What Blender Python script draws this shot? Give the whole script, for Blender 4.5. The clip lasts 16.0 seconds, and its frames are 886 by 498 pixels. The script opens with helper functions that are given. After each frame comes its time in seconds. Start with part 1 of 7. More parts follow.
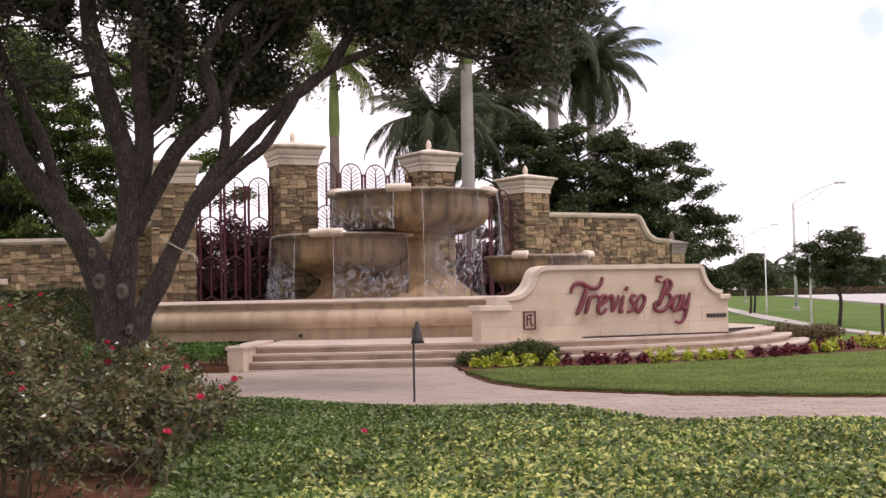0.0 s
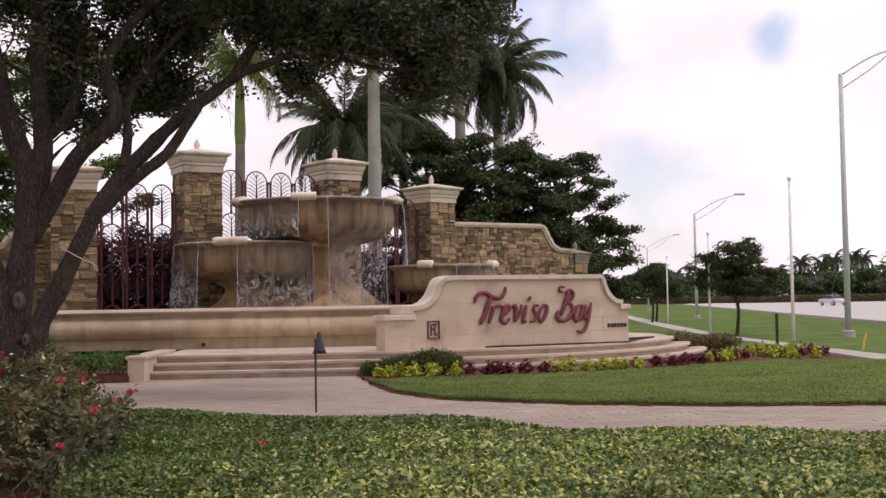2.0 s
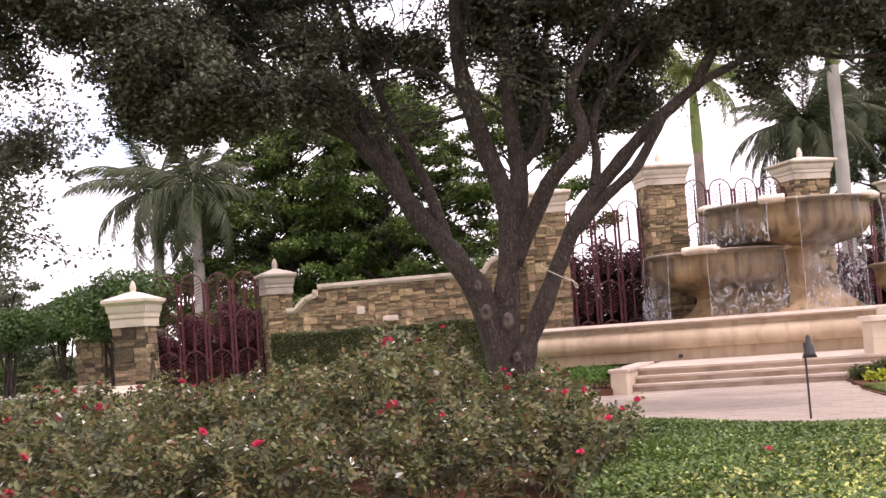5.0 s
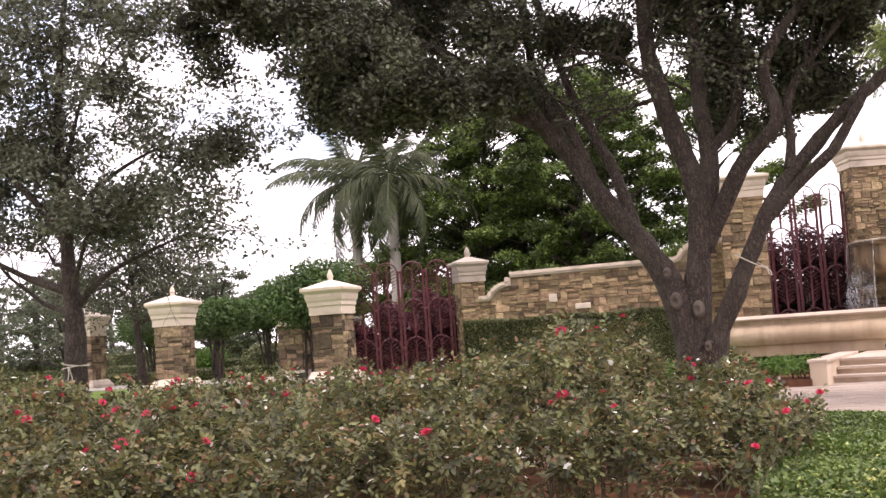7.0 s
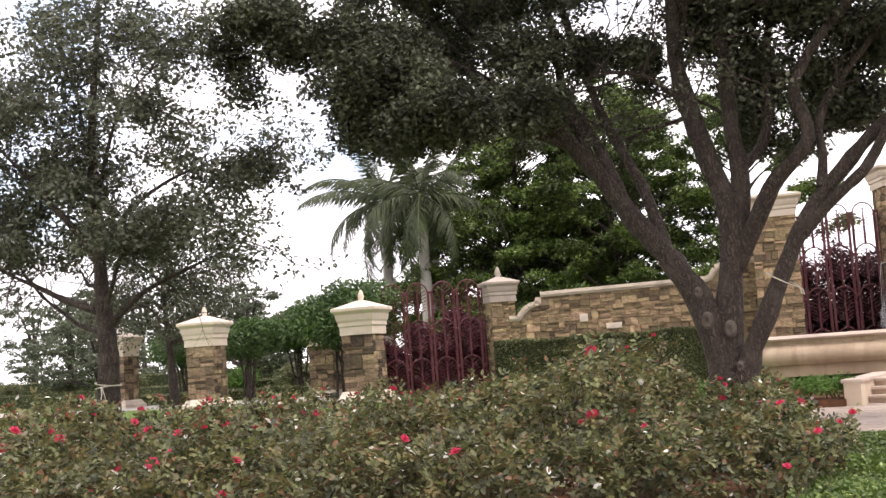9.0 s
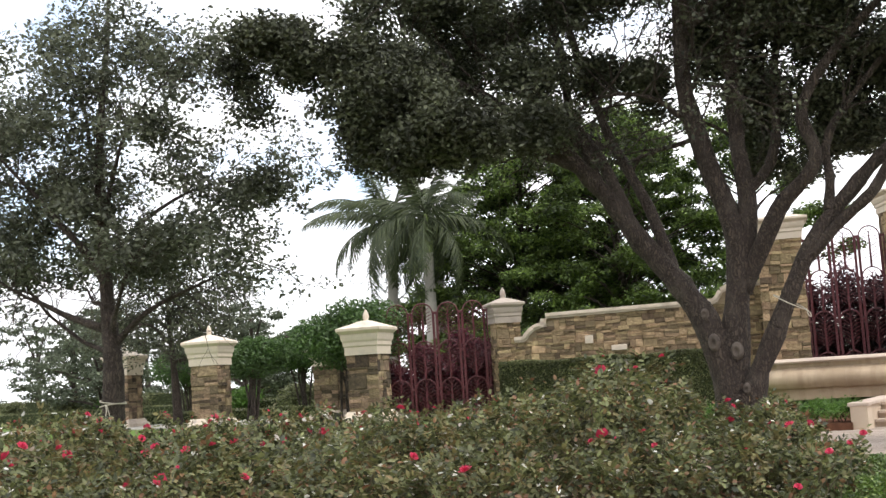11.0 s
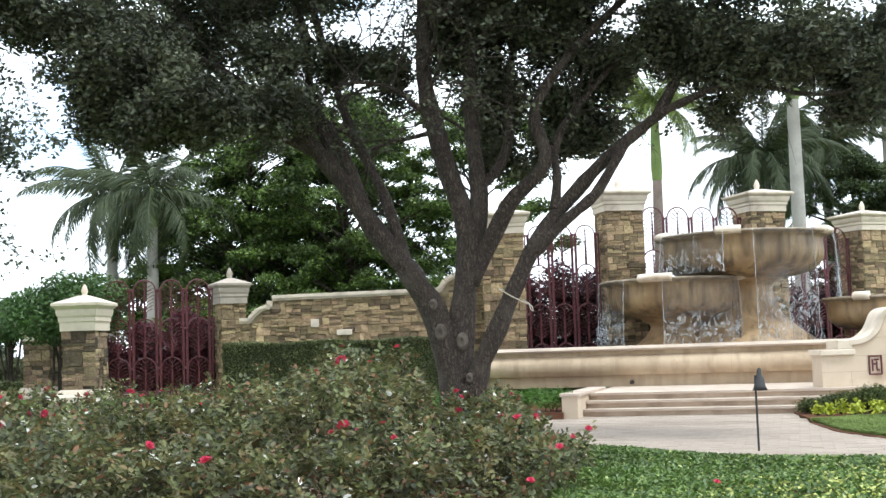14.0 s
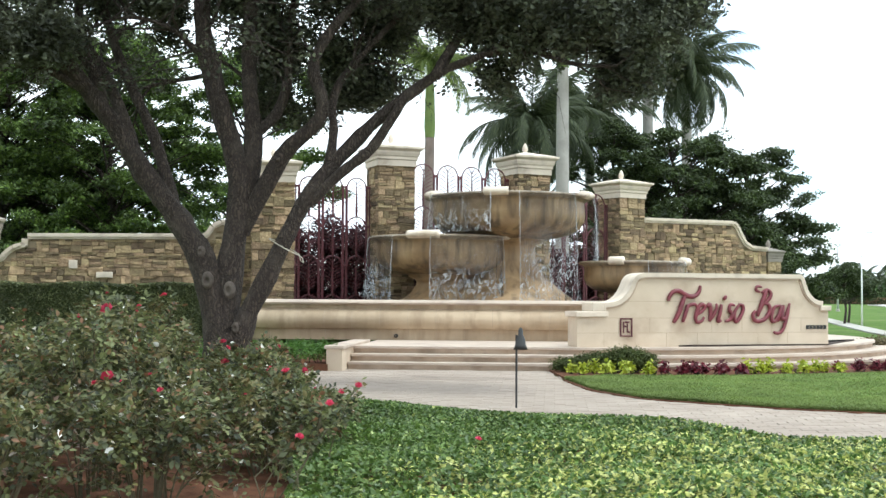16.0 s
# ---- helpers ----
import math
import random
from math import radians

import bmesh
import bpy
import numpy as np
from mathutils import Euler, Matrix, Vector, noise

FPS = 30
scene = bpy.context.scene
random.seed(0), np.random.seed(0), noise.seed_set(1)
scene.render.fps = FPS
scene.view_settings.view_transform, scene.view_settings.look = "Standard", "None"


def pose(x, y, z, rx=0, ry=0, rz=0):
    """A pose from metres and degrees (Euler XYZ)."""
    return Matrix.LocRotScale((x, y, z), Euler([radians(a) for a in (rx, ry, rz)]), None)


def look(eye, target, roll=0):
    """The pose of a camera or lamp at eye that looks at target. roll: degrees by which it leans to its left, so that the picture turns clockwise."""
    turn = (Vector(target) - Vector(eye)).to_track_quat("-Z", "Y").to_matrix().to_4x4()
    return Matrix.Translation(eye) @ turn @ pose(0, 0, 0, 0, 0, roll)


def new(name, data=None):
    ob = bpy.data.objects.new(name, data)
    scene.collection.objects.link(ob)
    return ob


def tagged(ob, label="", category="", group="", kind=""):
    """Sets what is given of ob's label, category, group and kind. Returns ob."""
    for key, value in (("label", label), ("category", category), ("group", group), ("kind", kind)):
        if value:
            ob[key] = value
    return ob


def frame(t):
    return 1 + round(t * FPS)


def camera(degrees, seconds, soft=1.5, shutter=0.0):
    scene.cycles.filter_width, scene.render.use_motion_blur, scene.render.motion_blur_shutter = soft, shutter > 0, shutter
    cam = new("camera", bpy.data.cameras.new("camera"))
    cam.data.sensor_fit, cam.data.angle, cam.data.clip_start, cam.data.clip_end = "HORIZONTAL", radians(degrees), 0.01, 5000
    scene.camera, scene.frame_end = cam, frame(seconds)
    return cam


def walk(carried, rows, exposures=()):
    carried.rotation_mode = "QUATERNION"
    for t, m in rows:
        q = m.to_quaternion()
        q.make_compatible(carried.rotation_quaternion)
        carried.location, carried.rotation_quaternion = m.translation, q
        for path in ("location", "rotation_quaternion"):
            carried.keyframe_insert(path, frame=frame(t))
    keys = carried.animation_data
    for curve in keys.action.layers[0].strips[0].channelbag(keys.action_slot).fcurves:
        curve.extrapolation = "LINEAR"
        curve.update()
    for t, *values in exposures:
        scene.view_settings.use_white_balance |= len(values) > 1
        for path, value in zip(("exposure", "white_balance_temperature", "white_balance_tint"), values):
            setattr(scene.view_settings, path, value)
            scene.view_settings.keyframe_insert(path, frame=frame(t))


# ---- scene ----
cam = camera(40.0, 16.0)
PATH = [
    (0, (0.055, 0.121, 1.439), (-0.152, 10.111, 1.823), -1.17),
    (0.5, (0.067, 0.106, 1.457), (0.077, 10.100, 1.824), -1.34),
    (1, (0.109, 0.079, 1.454), (0.422, 10.068, 1.797), -1.72),
    (1.5, (0.117, 0.033, 1.469), (0.615, 10.016, 1.788), -1.20),
    (2, (0.129, 0.009, 1.482), (0.677, 9.984, 1.913), -0.98),
    (2.5, (0.111, 0.047, 1.475), (0.390, 10.023, 2.108), -1.77),
    (3, (0.084, 0.108, 1.468), (0.082, 10.081, 2.208), -2.27),
    (3.5, (0.011, -0.069, 1.495), (-0.975, 9.854, 2.245), -2.94),
    (4, (-0.059, -0.105, 1.492), (-1.751, 9.723, 2.239), -3.57),
    (4.5, (-0.103, -0.057, 1.466), (-2.455, 9.635, 2.196), -3.85),
    (5, (-0.120, -0.088, 1.440), (-3.228, 9.390, 2.149), -4.20),
    (5.2, (-0.092, -0.088, 1.417), (-3.509, 9.285, 2.104), -4.23),
    (7.3, (0.067, 0.030, 1.445), (-4.620, 8.832, 2.188), -3.84),
    (7.5, (0.068, 0.017, 1.436), (-4.656, 8.798, 2.199), -3.73),
    (8, (0.096, 0.019, 1.437), (-4.638, 8.791, 2.235), -3.69),
    (8.5, (0.075, 0.020, 1.411), (-4.711, 8.758, 2.273), -3.61),
    (9, (0.086, 0.009, 1.437), (-4.735, 8.724, 2.339), -4.05),
    (9.5, (0.075, 0.007, 1.434), (-4.736, 8.721, 2.386), -3.60),
    (10, (0.056, 0.010, 1.410), (-4.777, 8.706, 2.422), -3.80),
    (12.5, (0.037, -0.036, 1.433), (-4.820, 8.633, 2.555), -3.21),
    (13, (0.029, 0.019, 1.460), (-4.747, 8.744, 2.492), -2.26),
    (13.5, (-0.127, 0.014, 1.476), (-3.719, 9.302, 2.388), -1.37),
    (14, (-0.140, -0.059, 1.489), (-2.901, 9.518, 2.306), -1.90),
    (14.5, (-0.192, 0.014, 1.505), (-2.352, 9.762, 2.065), -0.75),
    (15, (-0.236, -0.014, 1.533), (-1.783, 9.854, 2.013), 0.10),
    (15.5, (-0.213, -0.024, 1.527), (-1.334, 9.903, 1.973), 0.06),
    (16, (-0.223, -0.046, 1.540), (-1.123, 9.907, 1.919), 0.31),
]
EXPOSURES = [(0, -0.01, 6630, 26), (1.0, -0.15, 6720, 26), (2.0, -0.42, 6680, 23), (3.0, -0.53, 6530, 22), (3.5, -0.11, 6680, 28), (4.0, 0.34, 6620, 28), (5.2, 0.65, 6670, 29), (7.3, 0.75, 6770, 26), (10.2, 0.55, 6470, 14), (12.3, 0.49, 6170, 5), (14.5, 0.78, 5790, 1), (16, 0.59, 5800, -1)]
walk(cam, [(t, look(eye, target, roll)) for t, eye, target, roll in PATH], EXPOSURES)

# ---- world, sun ----
SUN_EL, SUN_AZ = 62.0, 105.0          # degrees; azimuth from +y towards +x
world = bpy.data.worlds.new("world")
scene.world = world
world.use_nodes = True
wn, wl = world.node_tree.nodes, world.node_tree.links
wn.clear()
w_out = wn.new("ShaderNodeOutputWorld")
w_bg = wn.new("ShaderNodeBackground")
w_sky = wn.new("ShaderNodeTexSky")
w_sky.sky_type = "NISHITA"
w_sky.sun_disc = False
w_sky.sun_elevation = radians(SUN_EL)
w_sky.sun_rotation = radians(SUN_AZ)
w_co = wn.new("ShaderNodeTexCoord")
w_map = wn.new("ShaderNodeMapping")
w_map.inputs["Scale"].default_value = (1.0, 1.0, 2.6)
w_noise = wn.new("ShaderNodeTexNoise")
w_noise.inputs["Scale"].default_value = 2.3
w_noise.inputs["Detail"].default_value = 7.0
w_noise.inputs["Roughness"].default_value = 0.55
w_ramp = wn.new("ShaderNodeValToRGB")
w_ramp.color_ramp.elements[0].position, w_ramp.color_ramp.elements[1].position = 0.34, 0.44
w_ramp.color_ramp.elements[0].color = (0.2, 0.2, 0.2, 1)
w_grey = wn.new("ShaderNodeTexNoise")
w_grey.inputs["Scale"].default_value = 2.6
w_grey.inputs["Detail"].default_value = 4.0
w_cloud = wn.new("ShaderNodeMix")
w_cloud.data_type = "RGBA"
w_cloud.inputs["A"].default_value = (11.0, 10.8, 10.9, 1)
w_cloud.inputs["B"].default_value = (13.2, 13.2, 13.5, 1)
w_mix = wn.new("ShaderNodeMix")
w_mix.data_type = "RGBA"
wl.new(w_co.outputs["Generated"], w_map.inputs["Vector"])
wl.new(w_map.outputs["Vector"], w_noise.inputs["Vector"])
wl.new(w_map.outputs["Vector"], w_grey.inputs["Vector"])
wl.new(w_noise.outputs["Fac"], w_ramp.inputs["Fac"])
w_soft = wn.new("ShaderNodeValToRGB")
w_soft.color_ramp.elements[0].position, w_soft.color_ramp.elements[1].position = 0.36, 0.58
wl.new(w_grey.outputs["Fac"], w_soft.inputs["Fac"])
wl.new(w_soft.outputs["Color"], w_cloud.inputs["Factor"])
# ragged gaps between the clouds, where the blue shows
w_edge = wn.new("ShaderNodeTexNoise")
w_edge.inputs["Scale"].default_value, w_edge.inputs["Detail"].default_value = 17.0, 6.0
wl.new(w_co.outputs["Generated"], w_edge.inputs["Vector"])
w_cover = w_ramp.outputs["Color"]
for way, wide in (((0.128, 0.967, 0.221), 0.042), ((0.313, 0.929, 0.198), 0.012), ((0.218, 0.972, 0.084), 0.026), ((-0.687, 0.657, 0.31), 0.09), ((-0.55, 0.817, 0.172), 0.04)):
    w_far, w_rag, w_gap, w_cut = wn.new("ShaderNodeVectorMath"), wn.new("ShaderNodeMath"), wn.new("ShaderNodeMapRange"), wn.new("ShaderNodeMath")
    w_far.operation, w_rag.operation, w_cut.operation = "DISTANCE", "MULTIPLY_ADD", "MULTIPLY"
    w_far.inputs[1].default_value = way
    wl.new(w_co.outputs["Generated"], w_far.inputs[0])
    wl.new(w_edge.outputs["Fac"], w_rag.inputs[0])
    w_rag.inputs[1].default_value = 5.0 * wide
    wl.new(w_far.outputs["Value"], w_rag.inputs[2])
    w_gap.inputs["From Min"].default_value, w_gap.inputs["From Max"].default_value = 2.5 * wide, 4.3 * wide
    w_gap.inputs["To Min"].default_value = 0.3
    wl.new(w_rag.outputs[0], w_gap.inputs["Value"])
    wl.new(w_cover, w_cut.inputs[0])
    wl.new(w_gap.outputs["Result"], w_cut.inputs[1])
    w_cover = w_cut.outputs[0]
wl.new(w_cover, w_mix.inputs["Factor"])
w_deep = wn.new("ShaderNodeVectorMath")
w_deep.operation = "SCALE"
w_deep.inputs["Scale"].default_value = 2.0
wl.new(w_sky.outputs["Color"], w_deep.inputs[0])
wl.new(w_deep.outputs["Vector"], w_mix.inputs["A"])
wl.new(w_cloud.outputs["Result"], w_mix.inputs["B"])
wl.new(w_mix.outputs["Result"], w_bg.inputs["Color"])
w_bg.inputs["Strength"].default_value = 0.11
wl.new(w_bg.outputs["Background"], w_out.inputs["Surface"])

sun_data = bpy.data.lights.new("sun", "SUN")
sun_data.energy, sun_data.angle, sun_data.color = 1.5, radians(12), (1.0, 0.95, 0.88)
sun = new("sun", sun_data)
_se, _sa = radians(SUN_EL), radians(SUN_AZ)
SUN_DIR = Vector((math.sin(_sa) * math.cos(_se), math.cos(_sa) * math.cos(_se), math.sin(_se)))
sun.matrix_basis = look(SUN_DIR * 60, (0, 0, 0))


# ---- materials ----
def material(name, base, other, scale=6.0, rough=0.8, bump=0.3, bump_scale=40.0, metal=0.0, per_object=0.0, per_island=0.0, stain=None, stain_scale=0.8):
    """Two colours mixed by a large and a small noise, with fine relief; hue and value may vary from piece to piece."""
    m = bpy.data.materials.new(name)
    m.use_nodes = True
    n, l = m.node_tree.nodes, m.node_tree.links
    b = n["Principled BSDF"]
    co = n.new("ShaderNodeTexCoord")
    big, small = n.new("ShaderNodeTexNoise"), n.new("ShaderNodeTexNoise")
    big.inputs["Scale"].default_value, small.inputs["Scale"].default_value = scale, bump_scale
    big.inputs["Detail"].default_value, small.inputs["Detail"].default_value = 5.0, 4.0
    l.new(co.outputs["Object"], big.inputs["Vector"])
    l.new(co.outputs["Object"], small.inputs["Vector"])
    add = n.new("ShaderNodeMath")
    add.operation = "MULTIPLY_ADD"
    add.inputs[1].default_value = 0.35
    l.new(small.outputs["Fac"], add.inputs[0])
    l.new(big.outputs["Fac"], add.inputs[2])
    ramp = n.new("ShaderNodeValToRGB")
    ramp.color_ramp.elements[0].position, ramp.color_ramp.elements[1].position = 0.45, 0.9
    ramp.color_ramp.elements[0].color, ramp.color_ramp.elements[1].color = (*base, 1), (*other, 1)
    l.new(add.outputs[0], ramp.inputs["Fac"])
    col = ramp.outputs["Color"]
    if stain:
        st = n.new("ShaderNodeTexNoise")
        st.inputs["Scale"].default_value, st.inputs["Detail"].default_value = stain_scale, 6.0
        l.new(co.outputs["Object"], st.inputs["Vector"])
        sr = n.new("ShaderNodeValToRGB")
        sr.color_ramp.elements[0].position, sr.color_ramp.elements[1].position = 0.5, 0.72
        l.new(st.outputs["Fac"], sr.inputs["Fac"])
        mx = n.new("ShaderNodeMix")
        mx.data_type = "RGBA"
        mx.inputs["B"].default_value = (*stain, 1)
        l.new(sr.outputs["Color"], mx.inputs["Factor"])
        l.new(col, mx.inputs["A"])
        col = mx.outputs["Result"]
    if per_object or per_island:
        if per_object:
            info = n.new("ShaderNodeObjectInfo")
            rnd, amount = info.outputs["Random"], per_object
        else:
            info = n.new("ShaderNodeNewGeometry")
            rnd, amount = info.outputs["Random Per Island"], per_island
        mr = n.new("ShaderNodeMapRange")
        mr.inputs["To Min"].default_value, mr.inputs["To Max"].default_value = 1 - amount, 1 + amount
        l.new(rnd, mr.inputs["Value"])
        wr = n.new("ShaderNodeMath")
        wr.operation = "MULTIPLY"
        wr.inputs[1].default_value = 7.31
        fr = n.new("ShaderNodeMath")
        fr.operation = "FRACT"
        l.new(rnd, wr.inputs[0])
        l.new(wr.outputs[0], fr.inputs[0])
        mh = n.new("ShaderNodeMapRange")
        mh.inputs["To Min"].default_value, mh.inputs["To Max"].default_value = 0.5 - amount * 0.02, 0.5 + amount * 0.02
        l.new(fr.outputs[0], mh.inputs["Value"])
        hs = n.new("ShaderNodeHueSaturation")
        l.new(mr.outputs["Result"], hs.inputs["Value"])
        l.new(mh.outputs["Result"], hs.inputs["Hue"])
        l.new(col, hs.inputs["Color"])
        col = hs.outputs["Color"]
    l.new(col, b.inputs["Base Color"])
    b.inputs["Roughness"].default_value, b.inputs["Metallic"].default_value = rough, metal
    if bump:
        bp = n.new("ShaderNodeBump")
        bp.inputs["Strength"].default_value, bp.inputs["Distance"].default_value = bump, 0.02
        l.new(add.outputs[0], bp.inputs["Height"])
        l.new(bp.outputs["Normal"], b.inputs["Normal"])
    return m


def leaf_material(name, dark, light, glow=0.35, rough=0.5, odd=None, odd_share=0.1, patch=(0.7, 1.3), patch_scale=0.9, odd2=None, tinge=None):
    """Foliage: each leaf has its own tone between two greens, some light passes through."""
    m = bpy.data.materials.new(name)
    m.use_nodes = True
    n, l = m.node_tree.nodes, m.node_tree.links
    b = n["Principled BSDF"]
    geo = n.new("ShaderNodeNewGeometry")
    ramp = n.new("ShaderNodeValToRGB")
    e = ramp.color_ramp.elements
    e[0].color, e[1].color = (*dark, 1), (*light, 1)
    if odd:
        e[1].position = 1 - odd_share - 0.02
        x = e.new(1 - odd_share)
        x.color = (*odd, 1)
        if odd2:
            y = e.new(1 - odd_share * 0.2)
            y.color = (*odd, 1)
            z = e.new(1 - odd_share * 0.18)
            z.color = (*odd2, 1)
    l.new(geo.outputs["Random Per Island"], ramp.inputs["Fac"])
    co = n.new("ShaderNodeTexCoord")
    nz = n.new("ShaderNodeTexNoise")
    nz.inputs["Scale"].default_value, nz.inputs["Detail"].default_value = patch_scale, 3.0
    l.new(co.outputs["Object"], nz.inputs["Vector"])
    mr = n.new("ShaderNodeMapRange")
    mr.inputs["From Min"].default_value, mr.inputs["From Max"].default_value = 0.3, 0.7
    mr.inputs["To Min"].default_value, mr.inputs["To Max"].default_value = patch
    l.new(nz.outputs["Fac"], mr.inputs["Value"])
    hs = n.new("ShaderNodeHueSaturation")
    l.new(mr.outputs["Result"], hs.inputs["Value"])
    l.new(ramp.outputs["Color"], hs.inputs["Color"])
    if tinge:
        # shoots of another colour, here and there
        shoot, sel, tg = n.new("ShaderNodeTexNoise"), n.new("ShaderNodeMapRange"), n.new("ShaderNodeMix")
        shoot.inputs["Scale"].default_value, shoot.inputs["Detail"].default_value = 5.0, 2.0
        l.new(geo.outputs["Position"], shoot.inputs["Vector"])
        sel.inputs["From Min"].default_value, sel.inputs["From Max"].default_value, sel.inputs["To Max"].default_value = 0.54, 0.66, 0.6
        l.new(shoot.outputs["Fac"], sel.inputs["Value"])
        tg.data_type = "RGBA"
        tg.inputs["B"].default_value = (*tinge, 1)
        l.new(sel.outputs["Result"], tg.inputs["Factor"])
        l.new(ramp.outputs["Color"], tg.inputs["A"])
        l.new(tg.outputs["Result"], hs.inputs["Color"])
    l.new(hs.outputs["Color"], b.inputs["Base Color"])
    b.inputs["Roughness"].default_value = rough
    tr = n.new("ShaderNodeBsdfTranslucent")
    l.new(hs.outputs["Color"], tr.inputs["Color"])
    mx = n.new("ShaderNodeMixShader")
    mx.inputs["Fac"].default_value = glow
    l.new(b.outputs["BSDF"], mx.inputs[1])
    l.new(tr.outputs["BSDF"], mx.inputs[2])
    l.new(mx.outputs["Shader"], n["Material Output"].inputs["Surface"])
    return m


M_CAST = material("cast_stone_cream", (0.507, 0.401, 0.295), (0.606, 0.499, 0.384), 1.6, 0.75, 0.15, 60, stain=(0.409, 0.311, 0.221), stain_scale=1.3)
M_RISER = material("step_riser_stone", (0.406, 0.302, 0.219), (0.514, 0.401, 0.306), 2.2, 0.8, 0.2, 50, stain=(0.273, 0.198, 0.141), stain_scale=1.6)
M_CAP = material("cast_stone_cap", (0.58, 0.48, 0.38), (0.7, 0.605, 0.495), 2.0, 0.75, 0.15, 60, stain=(0.4, 0.325, 0.255), stain_scale=2.0)
M_RIM = material("fountain_rim_stone", (0.66, 0.55, 0.44), (0.78, 0.68, 0.56), 3.0, 0.6, 0.1, 50, stain=(0.45, 0.35, 0.25), stain_scale=2.0)
M_TREAD = material("step_stone", (0.431, 0.344, 0.274), (0.532, 0.439, 0.360), 2.0, 0.8, 0.15, 60, stain=(0.392, 0.313, 0.258), stain_scale=1.5)
M_STONE = material("ledge_stone", (0.135, 0.09, 0.049), (0.375, 0.274, 0.158), 5.0, 0.9, 0.9, 22, per_object=0.62)
M_STONE2 = material("ledge_stone_joined", (0.135, 0.09, 0.049), (0.375, 0.274, 0.158), 5.0, 0.9, 0.9, 22, per_island=0.62)
# browner ledge stone, darkened further for the shade under the oak
M_STONEB = material("shaded_brown_ledge_stone", (0.07, 0.048, 0.03), (0.3, 0.212, 0.132), 5.0, 0.9, 0.9, 22, per_object=0.75)
M_STONEB2 = material("shaded_brown_ledge_stone_joined", (0.07, 0.048, 0.03), (0.3, 0.212, 0.132), 5.0, 0.9, 0.9, 22, per_island=0.75)
M_MORTAR = material("stone_mortar", (0.26, 0.2, 0.13), (0.36, 0.28, 0.185), 8.0, 0.95, 0.5, 60)
M_IRON = material("burgundy_iron", (0.075, 0.016, 0.02), (0.11, 0.024, 0.03), 4.0, 0.45, 0.1, 80)
M_LETTER = material("burgundy_letter", (0.135, 0.024, 0.034), (0.2, 0.036, 0.049), 4.0, 0.35, 0.05, 80)
M_BLACK = material("black_metal", (0.015, 0.014, 0.014), (0.03, 0.028, 0.026), 5.0, 0.5, 0.1, 80)
M_GALV = material("galvanised_steel", (0.42, 0.43, 0.43), (0.55, 0.55, 0.55), 3.0, 0.6, 0.05, 60)
M_WHITE = material("white_paint", (0.72, 0.72, 0.7), (0.82, 0.82, 0.8), 3.0, 0.45, 0.05, 60)
M_SOIL = material("mulch", (0.07, 0.035, 0.022), (0.16, 0.075, 0.045), 5.0, 0.95, 1.0, 50)
M_GRASS = material("lawn_grass", (0.06, 0.11, 0.02), (0.14, 0.2, 0.042), 4.5, 0.9, 1.0, 110, stain=(0.15, 0.19, 0.05), stain_scale=0.7)
M_FIELD = material("rough_grass", (0.05, 0.10, 0.018), (0.115, 0.175, 0.036), 0.6, 0.95, 0.8, 30, stain=(0.14, 0.17, 0.055), stain_scale=0.15)
M_CONC = material("pale_concrete", (0.34, 0.32, 0.285), (0.44, 0.415, 0.375), 1.0, 0.9, 0.3, 50, stain=(0.38, 0.35, 0.31), stain_scale=0.7)
M_ROAD = material("pale_asphalt", (0.42, 0.40, 0.38), (0.5, 0.48, 0.46), 0.4, 0.9, 0.2, 40)


